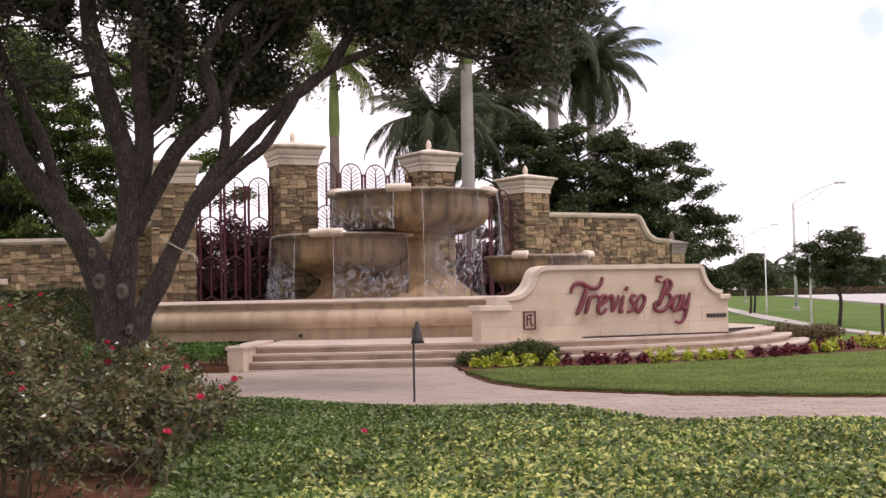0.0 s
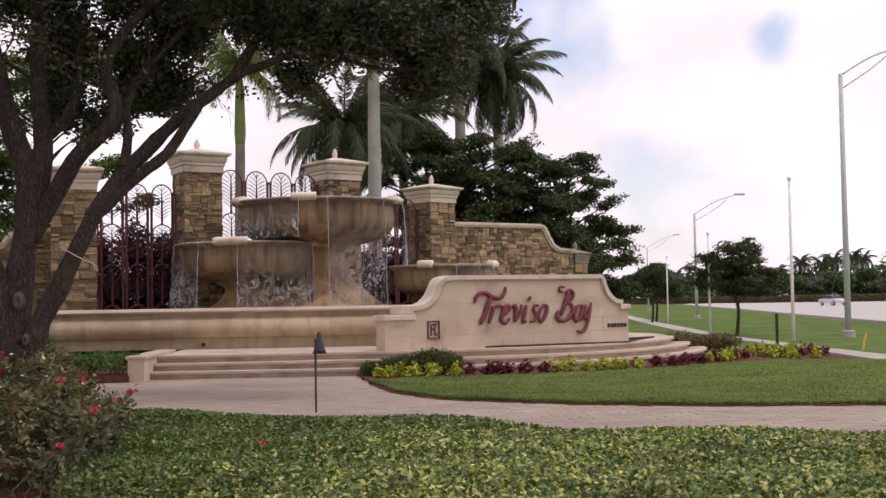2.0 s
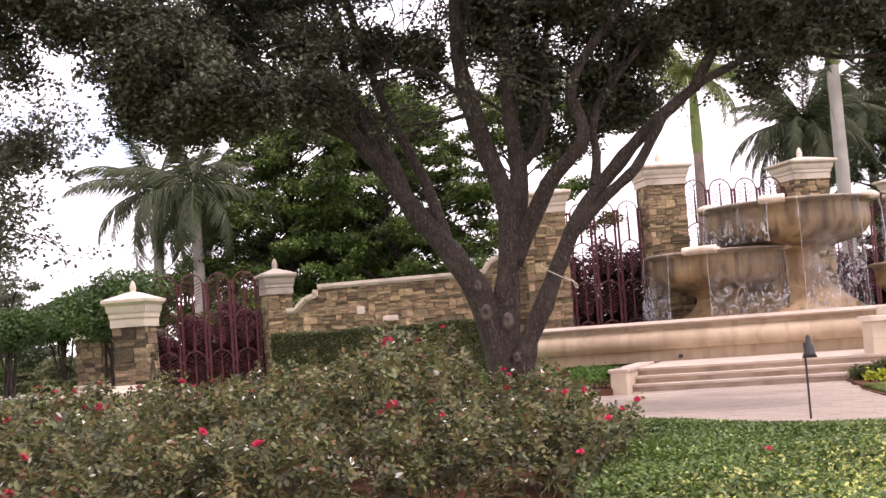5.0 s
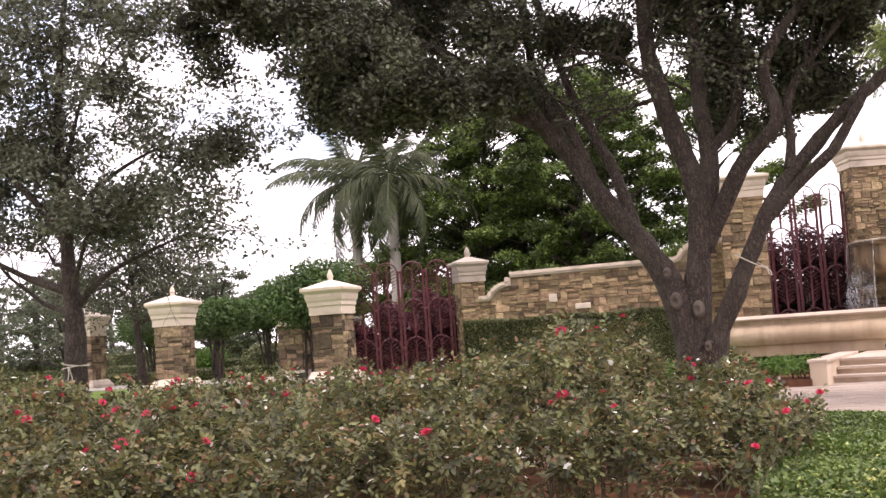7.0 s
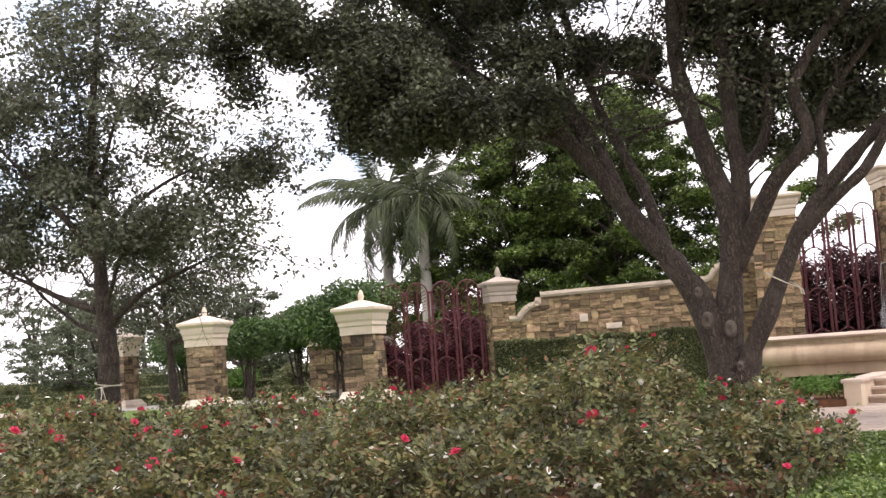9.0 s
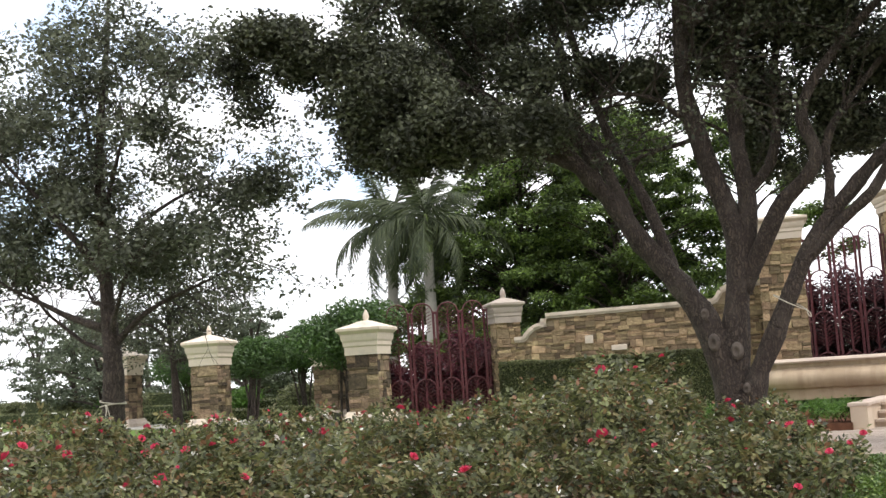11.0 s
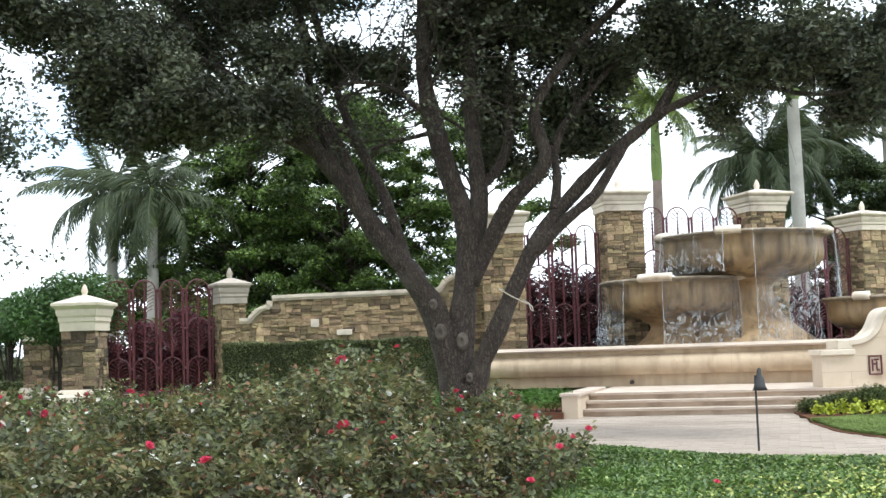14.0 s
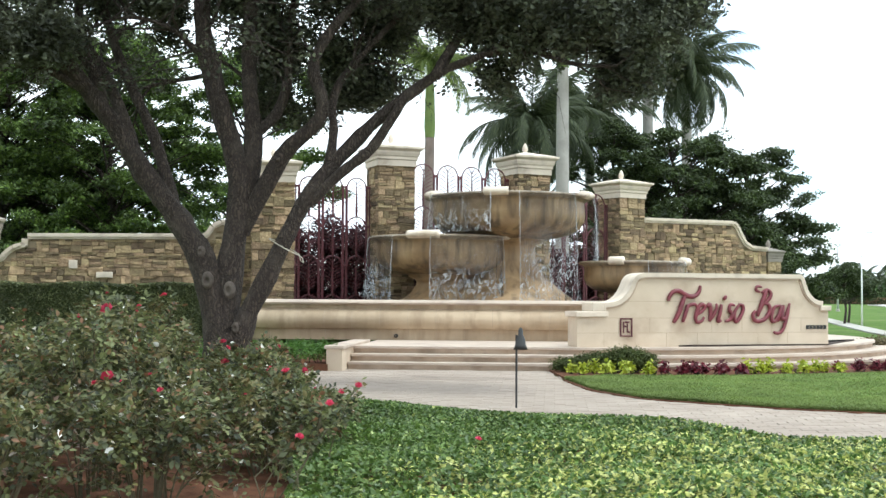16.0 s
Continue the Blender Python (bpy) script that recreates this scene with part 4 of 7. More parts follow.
    letter("letter_y", ((0.044, [(4.98, 0.91), (4.95, 0.74), (4.94, 0.6), (5.03, 0.64), (5.1, 0.87)]), (0.045, [(5.13, 0.95), (5.08, 0.72), (5.02, 0.51), (4.94, 0.34), (4.82, 0.28), (4.72, 0.31)])))
    # square emblem
    bm = bmesh.new()
    for a in ((0.99, 1.28, 0.59, 0.62), (0.99, 1.28, 0.22, 0.25), (0.99, 1.02, 0.24, 0.60), (1.25, 1.28, 0.24, 0.60)):
        box(bm, a[0], a[1], -0.03, 0.01, a[2], a[3], 0.006)
    for a in ((1.06, 1.09, 0.30, 0.54), (1.09, 1.14, 0.42, 0.46), (1.15, 1.18, 0.32, 0.50), (1.17, 1.22, 0.30, 0.34), (1.11, 1.21, 0.51, 0.55)):
        box(bm, a[0], a[1], -0.025, 0.01, a[2], a[3], 0.005)
    part("emblem", bm, M_IRON, t, "rounded square burgundy emblem of plain bars")
    bm = bmesh.new()
    for i in range(6):
        box(bm, 5.58 + i * 0.09, 5.65 + i * 0.09, -0.02, 0.01, 0.37, 0.46, 0.004)
    part("small_emblem", bm, M_BLACK, t, "row of small dark bars")
    return t


sign_wall()


M_BED = material("dark_mulch", (0.022, 0.016, 0.013), (0.075, 0.05, 0.038), 7.0, 0.95, 1.0, 45)


def sign_bed():
    """Dark mulch between the sign wall and the round steps."""
    a, b = SIGN_A + Vector((2.2, 0.7)), SIGN_B
    bm = bmesh.new()
    slab(bm, [(a.x, a.y), (b.x, b.y), (b.x + 1.2, b.y + 3.0)] + [p for p in arc(7.75, 72, 22, 20)], 0.004, 0.035)
    bmesh.ops.translate(bm, verts=bm.verts, vec=(0, 0, LAND))
    tagged(part("mulch_bed", bm, M_BED), "crescent bed of dark mulch at the foot of the sign wall", "flower bed", kind="structure")


sign_bed()


# ---- stone pieces ----
def stone_meshes(n, rng, mat):
    out = []
    for i in range(n):
        c = 0.11
        pts = []
        for z in (-0.5, 0.5):
            for x in (-0.5, 0.5):
                pts.append((x, 0.5, z))
        front = []
        for x, z in ((-0.5, -0.5), (0.5, -0.5), (0.5, 0.5), (-0.5, 0.5)):
            front.append((x + rng.uniform(-0.05, 0.05), -0.28 + rng.uniform(-.08, .08), z + rng.uniform(-0.1, 0.1)))
        inner = []
        for x, _, z in front:
            inner.append((x * (1 - c * rng.uniform(0.3, 1.4)), -0.5 + rng.uniform(-0.18, 0.22), z * (1 - c * rng.uniform(0.8, 2.6))))
        me = bpy.data.meshes.new("stone")
        v = [(-0.5, 0.5, -0.5), (0.5, 0.5, -0.5), (0.5, 0.5, 0.5), (-0.5, 0.5, 0.5)] + front + inner
        f = [(8, 9, 10, 11)]
        for k in range(4):
            j = (k + 1) % 4
            f += [(4 + k, 4 + j, 8 + j, 8 + k), (k, j, 4 + j, 4 + k)]
        me.from_pydata(v, [], f)
        me.materials.append(mat)
        out.append(me)
    return out


STONES = stone_meshes(24, np.random.default_rng(3), M_STONE)
BROWN = stone_meshes(16, np.random.default_rng(6), M_STONEB)


def stone_cells(w, h, rng, top=None):
    """Uneven ledge stones over a face, laid in broken bands: x, z, width, height."""
    cells, z = [], 0.0
    while z < h - 0.03:
        band = min(float(rng.uniform(0.15, 0.29)), h - z)
        if h - z - band < 0.08:
            band = h - z
        x = 0.0
        while x < w - 0.02:
            ww = float(rng.uniform(0.13, 0.44))
            if w - x - ww < 0.16:
                ww = w - x
            n = int(rng.choice((1, 2, 3, 3)))
            cut = np.sort(rng.uniform(0.25, 0.75, n - 1)) if n < 3 else np.array([rng.uniform(0.24, 0.42), rng.uniform(0.58, 0.76)])
            edges = np.concatenate([[0], cut, [1]]) * band
            for a, b in zip(edges, edges[1:]):
                split = rng.random() < 0.3 and ww > 0.3
                for x0, x1 in (((x, x + ww * 0.45), (x + ww * 0.45, x + ww)) if split else ((x, x + ww),)):
                    lim = b if top is None else min(b, min(top(x0), top(x1)) - z)
                    if lim - a > 0.035:
                        cells.append((x0, z + a, x1 - x0, lim - a))
            x += ww
        z += band
    order = rng.permutation(len(cells))
    return [cells[k] for k in order]


def lay_stones(parent, m, cells, rng, limit=300, depth=0.07, brown=False):
    """Stones on a face: x along it, -y out of it. The first ones are objects, the rest one joined part."""
    bmj = None
    for i, (x, z, w, h) in enumerate(cells):
        pool = BROWN if brown else STONES
        me = pool[int(rng.integers(len(pool)))]
        g = 0.004
        d = depth * rng.uniform(0.75, 1.25)
        mm = m @ Matrix.Translation((x + w / 2, -d * 0.32, z + h / 2)) @ Matrix.Rotation(rng.uniform(-0.05, 0.05), 4, "Y") @ Matrix.Diagonal((w - g, d, h - g, 1))
        if i < limit:
            ob = new("stone", me)
            ob.parent = parent
            ob.matrix_basis = mm
        else:
            bmj = bmj or bmesh.new()
            k = len(bmj.verts)
            bmj.from_mesh(me)
            bmj.verts.ensure_lookup_table()
            for v in bmj.verts[k:]:
                v.co = mm @ v.co
    if bmj:
        tagged(part("stones", bmj, M_STONEB2 if brown else M_STONE2, parent), kind="stuff")


def square(bm, prof):
    rings = []
    for r, z in prof:
        rings.append([bm.verts.new((sx * r, sy * r, z)) for sx, sy in ((-1, -1), (1, -1), (1, 1), (-1, 1))])
    for a, b in zip(rings, rings[1:]):
        for i in range(4):
            bm.faces.new((a[i], a[(i + 1) % 4], b[(i + 1) % 4], b[i]))
    bm.faces.new(rings[0][::-1])
    bm.faces.new(rings[-1])
    return bm


PILLARS = []


def pillar(x, y, rot, w, z0, zcap, ztop, plinth=False, name="gate_pillar", seed=0, label="square gate pillar of tan ledge stone with a cream cap", cap_mat=None):
    """A stone-faced pillar: zcap where the cap begins, ztop its roof's peak."""
    rng = np.random.default_rng(seed + 11)
    t = thing(name, pose(x, y, z0, 0, 0, rot), label, "pillar", "gate pillars")
    hw, h, top = w / 2, zcap - z0, ztop - z0
    b = 0.0
    if plinth:
        b = 0.28
        bm = square(bmesh.new(), [(hw + 0.16, -0.15), (hw + 0.16, 0.10), (hw + 0.10, 0.16), (hw + 0.07, 0.22), (hw + 0.03, b)])
        part("plinth", bm, M_CAP, t)
    part("core", box(bmesh.new(), -hw + 0.05, hw - 0.05, -hw + 0.05, hw - 0.05, -0.15, h), M_MORTAR, t)
    for k in range(4):
        m = Matrix.Rotation(k * math.pi / 2, 4, "Z") @ Matrix.Translation((-hw + (0.02 if k % 2 else 0), -hw + 0.06, b))
        brown = name == "entrance_pillar"
        big = 1.35 if brown else 1.0
        cells = [tuple(big * q for q in c) for c in stone_cells((w - (0.04 if k % 2 else 0)) / big, (h - b) / big, rng)]
        lay_stones(t, m, cells, rng, 300 if k in (0, 3) else 0, brown=brown)
    ch = top - h
    o = min(1.0, w / 0.9) ** 2
    c = [(hw + 0.03, h - 0.01), (hw + 0.03, h + ch * 0.22), (hw + 0.03 + 0.03 * o, h + ch * 0.26), (hw + 0.03 + 0.03 * o, h + ch * 0.36), (hw + 0.03 + 0.06 * o, h + ch * 0.42), (hw + 0.03 + 0.08 * o, h + ch * 0.52), (hw + 0.03 + 0.08 * o, h + ch * 0.60), (hw + 0.03 + 0.15 * o, h + ch * 0.68), (hw + 0.03 + 0.17 * o, h + ch * 0.70), (hw + 0.03 + 0.17 * o, h + ch * 0.78), (hw * 0.25, top)]
    cap = part("cap", square(bmesh.new(), c), cap_mat or M_CAP, t, "moulded grey stone cap" if cap_mat else "moulded cream stone cap")
    bm = bmesh.new()
    lathe(bm, [(0.0, top + 0.30), (0.03, top + 0.27), (0.07, top + 0.18), (0.085, top + 0.10), (0.06, top + 0.03), (0.09, top + 0.0), (0.10, top - 0.06)], 14)
    part("finial", bm, cap_mat or M_CAP, cap, "", True)
    PILLARS.append((x, y, w))
    return t


P1 = (-7.75, 32.2)
P2 = (-4.72, 33.4)
P3 = (-1.05, 35.9)
P4 = (1.9, 38.3)
GZ = 0.45
pillar(*P1, 14, 1.12, GZ, 4.53, 5.22, seed=1)
pillar(*P2, 27, 1.06, GZ, 5.08, 5.74, seed=2)
pillar(*P3, 32, 1.08, GZ, 5.08, 5.75, seed=3)
pillar(*P4, 40, 1.04, GZ, 4.58, 5.19, seed=4)
pillar(-17.33, 26.86, 9, 0.86, 0.5, 2.24, 3.12, True, "entrance_pillar", 5, "short entrance pillar of shade-darkened brown ledge stone with a cream cap")
pillar(-23.62, 28.03, 12, 0.86, 0.5, 2.32, 3.2, True, "entrance_pillar", 6, "short entrance pillar of shade-darkened brown ledge stone with a cream cap")
pillar(-31.9, 33.1, 5, 0.85, 0.5, 2.36, 3.25, True, "entrance_pillar", 7, "far entrance pillar of shade-darkened brown ledge stone with a cream cap")
pillar(-15.1, 30.5, 42, 0.70, 0.45, 2.92, 3.62, False, "wall_end_pillar", 8, "slim wall-end pillar of ledge stone with a greyed cap", M_GREYCAP)
pillar(7.0, 41.75, 35, 0.6, 0.40, 2.72, 3.18, False, "wall_end_pillar", 9, "slim wall-end pillar with a dark weathered cap", M_DARKCAP)

pillar(-20.7, 30.1, 0, 0.85, 0.5, 2.1, 2.7, True, "entrance_pillar", 10, "short entrance pillar of shade-darkened brown ledge stone beside the side gate")


def stone_wall(name, a, b, z0, top_pts, seed, label, thick=0.5):
    """A stone-faced wall from a to b; top_pts: its top edge as (metres along, height)."""
    rng = np.random.default_rng(seed)
    A, B = Vector(a), Vector(b)
    L = (B - A).length
    ang = math.degrees(math.atan2(B.y - A.y, B.x - A.x))
    xs, zs = [p[0] for p in top_pts], [p[1] for p in top_pts]

    def top(x):
        return float(np.interp(x, xs, zs))
    t = thing(name, pose(A.x, A.y, z0, 0, 0, ang), label, "wall", kind="structure")
    part("wall_core", prism(bmesh.new(), [(0, -0.2)] + [(x, z) for x, z in top_pts] + [(L, -0.2)], 0.05, thick - 0.05), M_MORTAR, t)
    lay_stones(t, Matrix.Translation((0, 0.06, 0)), stone_cells(L, max(zs), rng, top), rng, 300)
    lay_stones(t, Matrix.Translation((L, thick - 0.06, 0)) @ Matrix.Rotation(math.pi, 4, "Z"), stone_cells(L, max(zs), rng, lambda x: top(L - x)), rng, 0)
    bm = bmesh.new()
    for (x0, h0), (x1, h1) in zip(top_pts, top_pts[1:]):
        if x1 - x0 < 1e-6:
            continue
        d = Vector((x1 - x0, h1 - h0)).normalized()
        n = Vector((-d.y, d.x))
        for lo, hi, out in ((0.0, 0.06, 0.03), (0.06, 0.15, 0.08)):
            e = 0.004
            prism(bm, [(x0 + n.x * lo - d.x * e, h0 + n.y * lo - d.y * e), (x1 + n.x * lo + d.x * e, h1 + n.y * lo + d.y * e), (x1 + n.x * hi + d.x * e, h1 + n.y * hi + d.y * e), (x0 + n.x * hi - d.x * e, h0 + n.y * hi - d.y * e)], -out, thick + out)
    part("coping", bm, M_CAP, t, "cream stone coping")
    return t


WL_A, WL_B = (-14.75, 30.35), (-8.25, 32.35)
stone_wall("wall_west", WL_A, WL_B, 0.45, [(0, 1.9), (0.26, 1.9), (0.33, 1.95), (0.43, 2.08), (0.58, 2.2), (0.76, 2.26), (0.9, 2.28), (0.905, 2.5), (5.4, 2.56), (5.55, 2.62), (5.7, 2.85), (5.9, 2.95), (6.8, 2.98)], 21, "stone garden wall with a scrolled cream coping")
stone_wall("wall_east", (2.45, 38.6), (6.85, 41.2), 0.42, [(0, 3.45), (3.7, 3.45), (3.82, 3.35), (3.95, 3.1), (4.15, 2.82), (4.45, 2.66), (5.11, 2.62)], 22, "stone garden wall with a scrolled cream coping")

# white plates on the wall
for s, zz, w, h in ((2.05, 1.85, 0.22, 0.22), (2.85, 1.58, 0.42, 0.15), (5.05, 2.35, 0.2, 0.16)):
    d = (Vector(WL_B) - Vector(WL_A)).normalized()
    ob = part("wall_plate", box(bmesh.new(), -w / 2, w / 2, -0.06, 0.03, -h / 2, h / 2, 0.01), M_CAP)
    ob.matrix_basis = pose(WL_A[0] + d.x * s, WL_A[1] + d.y * s, 0.45 + zz, 0, 0, math.degrees(math.atan2(d.y, d.x)))
    tagged(ob, "small pale plate on the stone wall", "plate", "wall plates")


# ---- gates ----
def frond_panel(w, h, tiers):
    """Wrought panel: thin stacked arches, each with a fern on a stout tapering stem."""
    bm = bmesh.new()
    r = w / 2
    for i in range(tiers):
        zc = h * (i + 1) / tiers - r
        arch = [(r * math.cos(a) + r, 0, zc + r * math.sin(a)) for a in np.linspace(math.pi, 0, 15)]
        tube(bm, arch, 0.02, 6)
        z0, z1 = h * i / tiers, zc + r * 0.93
        tube(bm, [(r, 0, z0), (r, 0, z0 + (z1 - z0) * 0.5), (r, 0, z1)], [0.032, 0.026, 0.006], 6)
        n = 9
        for k in range(n):
            zb = z0 + (z1 - z0) * (0.12 + 0.8 * k / n)
            for s in (-1, 1):
                up = 0.55 * r
                edge = r * 0.94 if zb + up < zc else math.sqrt(max(0.0004, r * r - min(zb + up - zc, r * 0.98) ** 2)) * 0.94
                reach = edge * (0.75 + 0.25 * math.sin(math.pi * (k + 0.5) / n))
                tube(bm, [(r, 0, zb), (r + s * reach * 0.45, 0, zb + up * 0.62), (r + s * reach * 0.82, 0, zb + up * 0.92), (r + s * reach, 0, zb + up)], [0.008, 0.014, 0.013, 0.005], 4)
    for x in (0.0, w):
        tube(bm, [(x, 0, 0), (x, 0, h - r)], 0.018, 6)
    return finish(bm, "frond_panel", M_IRON)


def gate(a, b, z0, h, panels, tiers, label):
    A, B = Vector(a), Vector(b)
    L = (B - A).length
    t = thing("iron_gate", pose(A.x, A.y, z0, 0, 0, math.degrees(math.atan2(B.y - A.y, B.x - A.x))), label, "gate", "iron gates")
    gap = 0.14
    w = (L - gap * (panels + 1)) / panels
    me = frond_panel(w, h, tiers)
    post = box(bmesh.new(), -0.052, -0.018, -0.02, 0.02, 0, h - w * 0.42, 0.006)
    box(post, 0.018, 0.052, -0.02, 0.02, 0, h - w * 0.42, 0.006)
    for k in range(1, tiers + 1):
        box(post, -0.06, 0.06, -0.024, 0.024, h * k / tiers - w * 0.5 - 0.03, h * k / tiers - w * 0.5 + 0.03, 0.006)
    post = finish(post, "gate_post", M_IRON)
    rail = finish(box(bmesh.new(), 0, L, -0.03, 0.03, 0.02, 0.10, 0.008), "bottom_rail", M_IRON)
    part("bottom_rail", rail, M_IRON, t)
    leaf = [part("gate_leaf", finish(box(bmesh.new(), L * k / 2 + 0.03, L * (k + 1) / 2 - 0.03, -0.022, 0.022, 0.12, 0.17, 0.006), "gate_leaf", M_IRON), M_IRON, t) for k in (0, 1)]
    for i in range(panels):
        ob = part("frond_panel", me, M_IRON, leaf[int(i >= panels / 2)])
        ob.location = (gap + i * (w + gap), 0, 0)
    for i in range(panels + 1):
        ob = part("gate_post", post, M_IRON, t)
        ob.location = (i * (w + gap) + gap / 2, 0, 0)
    return t


def between(a, b, wa, wb):
    A, B = Vector(a), Vector(b)
    d = (B - A).normalized()
    return tuple(A + d * wa), tuple(B - d * wb)


gate(*between(P1, P2, 0.58, 0.56), GZ, 4.30, 3, 4, "tall burgundy wrought-iron gate with fern fronds")
gate(*between(P2, P3, 0.56, 0.56), GZ, 4.78, 4, 4, "tall burgundy wrought-iron gate with fern fronds")
gate(*between(P3, P4, 0.56, 0.56), GZ, 4.22, 3, 4, "tall burgundy wrought-iron gate with fern fronds")
gate((-18.0, 28.7), (-15.45, 30.2), 0.45, 3.15, 4, 3, "burgundy wrought-iron side gate with fern fronds")


# ---- trees ----
def limb_tube(bm, pts, r0, r1, n=10, rough=0.06, seed=0):
    line = smooth_line(pts, 5)
    k = len(line)
    rr = [r0 + (r1 - r0) * (i / (k - 1)) ** 0.8 for i in range(k)]
    rng = np.random.default_rng(seed)
    rr = [r * (1 + rng.uniform(-rough, rough)) for r in rr]
    tube(bm, line, rr, n)
    return line


def grow(bm, start, direction, length, radius, rng, depth, tips, droop=0.0, spread=0.6):
    """Twigs that fork; the ends are gathered in tips."""
    pts, p, d = [Vector(start)], Vector(start), Vector(direction).normalized()
    n = 4
    for i in range(n):
        d = (d + Vector(rng.normal(size=3).tolist()) * 0.22 + Vector((0, 0, -droop))).normalized()
        p = p + d * length / n
        pts.append(p.copy())
    tube(bm, pts, [radius * (1 - 0.5 * i / n) for i in range(n + 1)], 5 if depth else 4, False)
    tips += pts[2:]
    if depth:
        for _ in range(int(rng.integers(2, 4))):
            e = (d + Vector(rng.normal(size=3).tolist()) * spread).normalized()
            grow(bm, pts[int(rng.integers(2, n + 1))], e, length * rng.uniform(0.55, 0.85), radius * 0.5, rng, depth - 1, tips, droop, spread)


def main_oak():
    base = Vector((-5.68, 20.1, 0.1))
    t = thing("oak_tree", Matrix.Translation(base), "multi-stemmed live oak with dark bark and a wide crown", "tree")
    rng = np.random.default_rng(17)
    bm, tips = bmesh.new(), []
    # limbs: their line, thickness at both ends, and how fast they taper
    limbs = []

    def limb(r0, r1, taper, *line):
        limbs.append((line, r0, r1, taper))

    limb(0.29, 0.06, 0.8, (-5.75, 20, -0.1), (-5.85, 20, 1.15), (-6.2, 19.9, 2.35), (-6.9, 19.8, 3.35), (-7.6, 19.7, 4.4), (-8.2, 19.4, 5.25), (-8.8, 19, 5.85), (-9.6, 18.4, 6.5), (-10.2, 18, 6.75))
    limb(0.12, 0.05, 1, (-7.75, 19.65, 4.65), (-7.95, 19.7, 5.3), (-8.25, 19.7, 5.7), (-8.65, 19.6, 6.25), (-9.2, 19.6, 6.8), (-9.7, 19.5, 7.25), (-10.2, 19.4, 7.9))
    limb(0.09, 0.035, 1, (-7.9, 19.6, 4.85), (-8.2, 19.4, 5.05), (-8.7, 19.2, 5.3), (-9.15, 19, 5.6), (-9.55, 18.7, 5.75), (-9.95, 18.3, 6.1))
    limb(0.135, 0.055, 0.8, (-7.2, 19.8, 3.75), (-7.7, 19.95, 5), (-8.3, 20.1, 6), (-8.5, 20.3, 7.2), (-8.9, 20.5, 9))
    limb(0.125, 0.055, 0.8, (-6.5, 19.85, 2.75), (-6.95, 20, 4.15), (-7.65, 20.2, 5.55), (-8.2, 20.4, 7.1), (-8.7, 20.6, 8.9))
    limb(0.3, 0.1, 0.6, (-5.65, 20.1, -0.1), (-5.7, 20.1, 1.65), (-5.5, 20.1, 3.4), (-5.95, 20.1, 5), (-6.2, 20.1, 6.3), (-6.1, 20, 7.7), (-6.2, 19.9, 8.7))
    limb(0.06, 0.025, 1, (-6.1, 20.1, 5.55), (-6.35, 20, 5.75), (-6.55, 19.9, 5.95), (-6.85, 19.8, 6.1), (-7.2, 19.6, 6.15), (-7.5, 19.4, 6.1))
    limb(0.1, 0.05, 1, (-6.05, 20, 7.2), (-5.8, 20.1, 7.35), (-5.55, 20.2, 7.7), (-5.25, 20.3, 8.5))
    limb(0.18, 0.085, 0.8, (-5.4, 20.15, 3.1), (-5.3, 20.2, 4.15), (-5.4, 20.3, 5), (-5.45, 20.4, 5.8), (-5.4, 20.4, 6.6), (-5.45, 20.5, 7.45), (-5.35, 20.6, 8.6))
    limb(0.165, 0.055, 0.8, (-5.5, 20.15, 2.6), (-4.75, 20, 3.85), (-4.05, 19.8, 4.55), (-4.2, 19.9, 5.45), (-3.65, 20.1, 6.35), (-2.5, 20.3, 7.45))
    limb(0.1, 0.05, 1, (-5.3, 20.2, 4.25), (-4.95, 20.4, 4.65), (-4.8, 20.6, 5.3), (-4.85, 20.8, 6.05), (-4.75, 21, 6.9), (-4.55, 21.2, 7.85))
    limb(0.24, 0.045, 0.6, (-5.55, 20, -0.1), (-5.35, 19.95, 1.05), (-4.85, 19.9, 2.05), (-4.25, 19.95, 3.25), (-3.45, 20.1, 4.2), (-2.65, 20.15, 4.9), (-1.8, 20.1, 5.4), (-0.55, 19.8, 5.75), (1, 19.2, 6.25))
    limb(0.1, 0.08, 1, (-4.3, 19.95, 3.05), (-3.75, 19.9, 3.55), (-3.25, 19.9, 3.95), (-2.95, 19.95, 4.4), (-2.7, 20.1, 4.85))
    limb(0.09, 0.04, 1, (-3.95, 20, 3.75), (-3.9, 20.1, 4.3), (-3.95, 20.2, 4.75), (-3.8, 20.3, 5.2), (-3.45, 20.5, 5.7), (-2.9, 20.7, 6.35), (-2.3, 20.9, 7))
    limb(0.1, 0.045, 1, (-2.2, 20.15, 5.2), (-1.85, 20.3, 5.85), (-1.45, 20.5, 6.6), (-1.1, 20.7, 7.5))
    limb(0.06, 0.025, 1, (-1.2, 20, 5.65), (-0.55, 19.6, 5.5), (0.15, 19.2, 5.2), (0.75, 18.8, 5.1))
    for i, (pts, r0, r1, taper) in enumerate(limbs):
        line = smooth_line([Vector(q) - base for q in pts], 5)
        k = len(line)
        wob = np.random.default_rng(i)
        first = len(bm.verts)
        tube(bm, line, [(r0 + (r1 - r0) * (j / (k - 1)) ** taper) * (1 + wob.uniform(-0.06, 0.06)) for j in range(k)], 26 if r0 > 0.15 else 14)
        # long ridges of bark
        bm.normal_update()
        bm.verts.ensure_lookup_table()
        for v in bm.verts[first:]:
            q = v.co
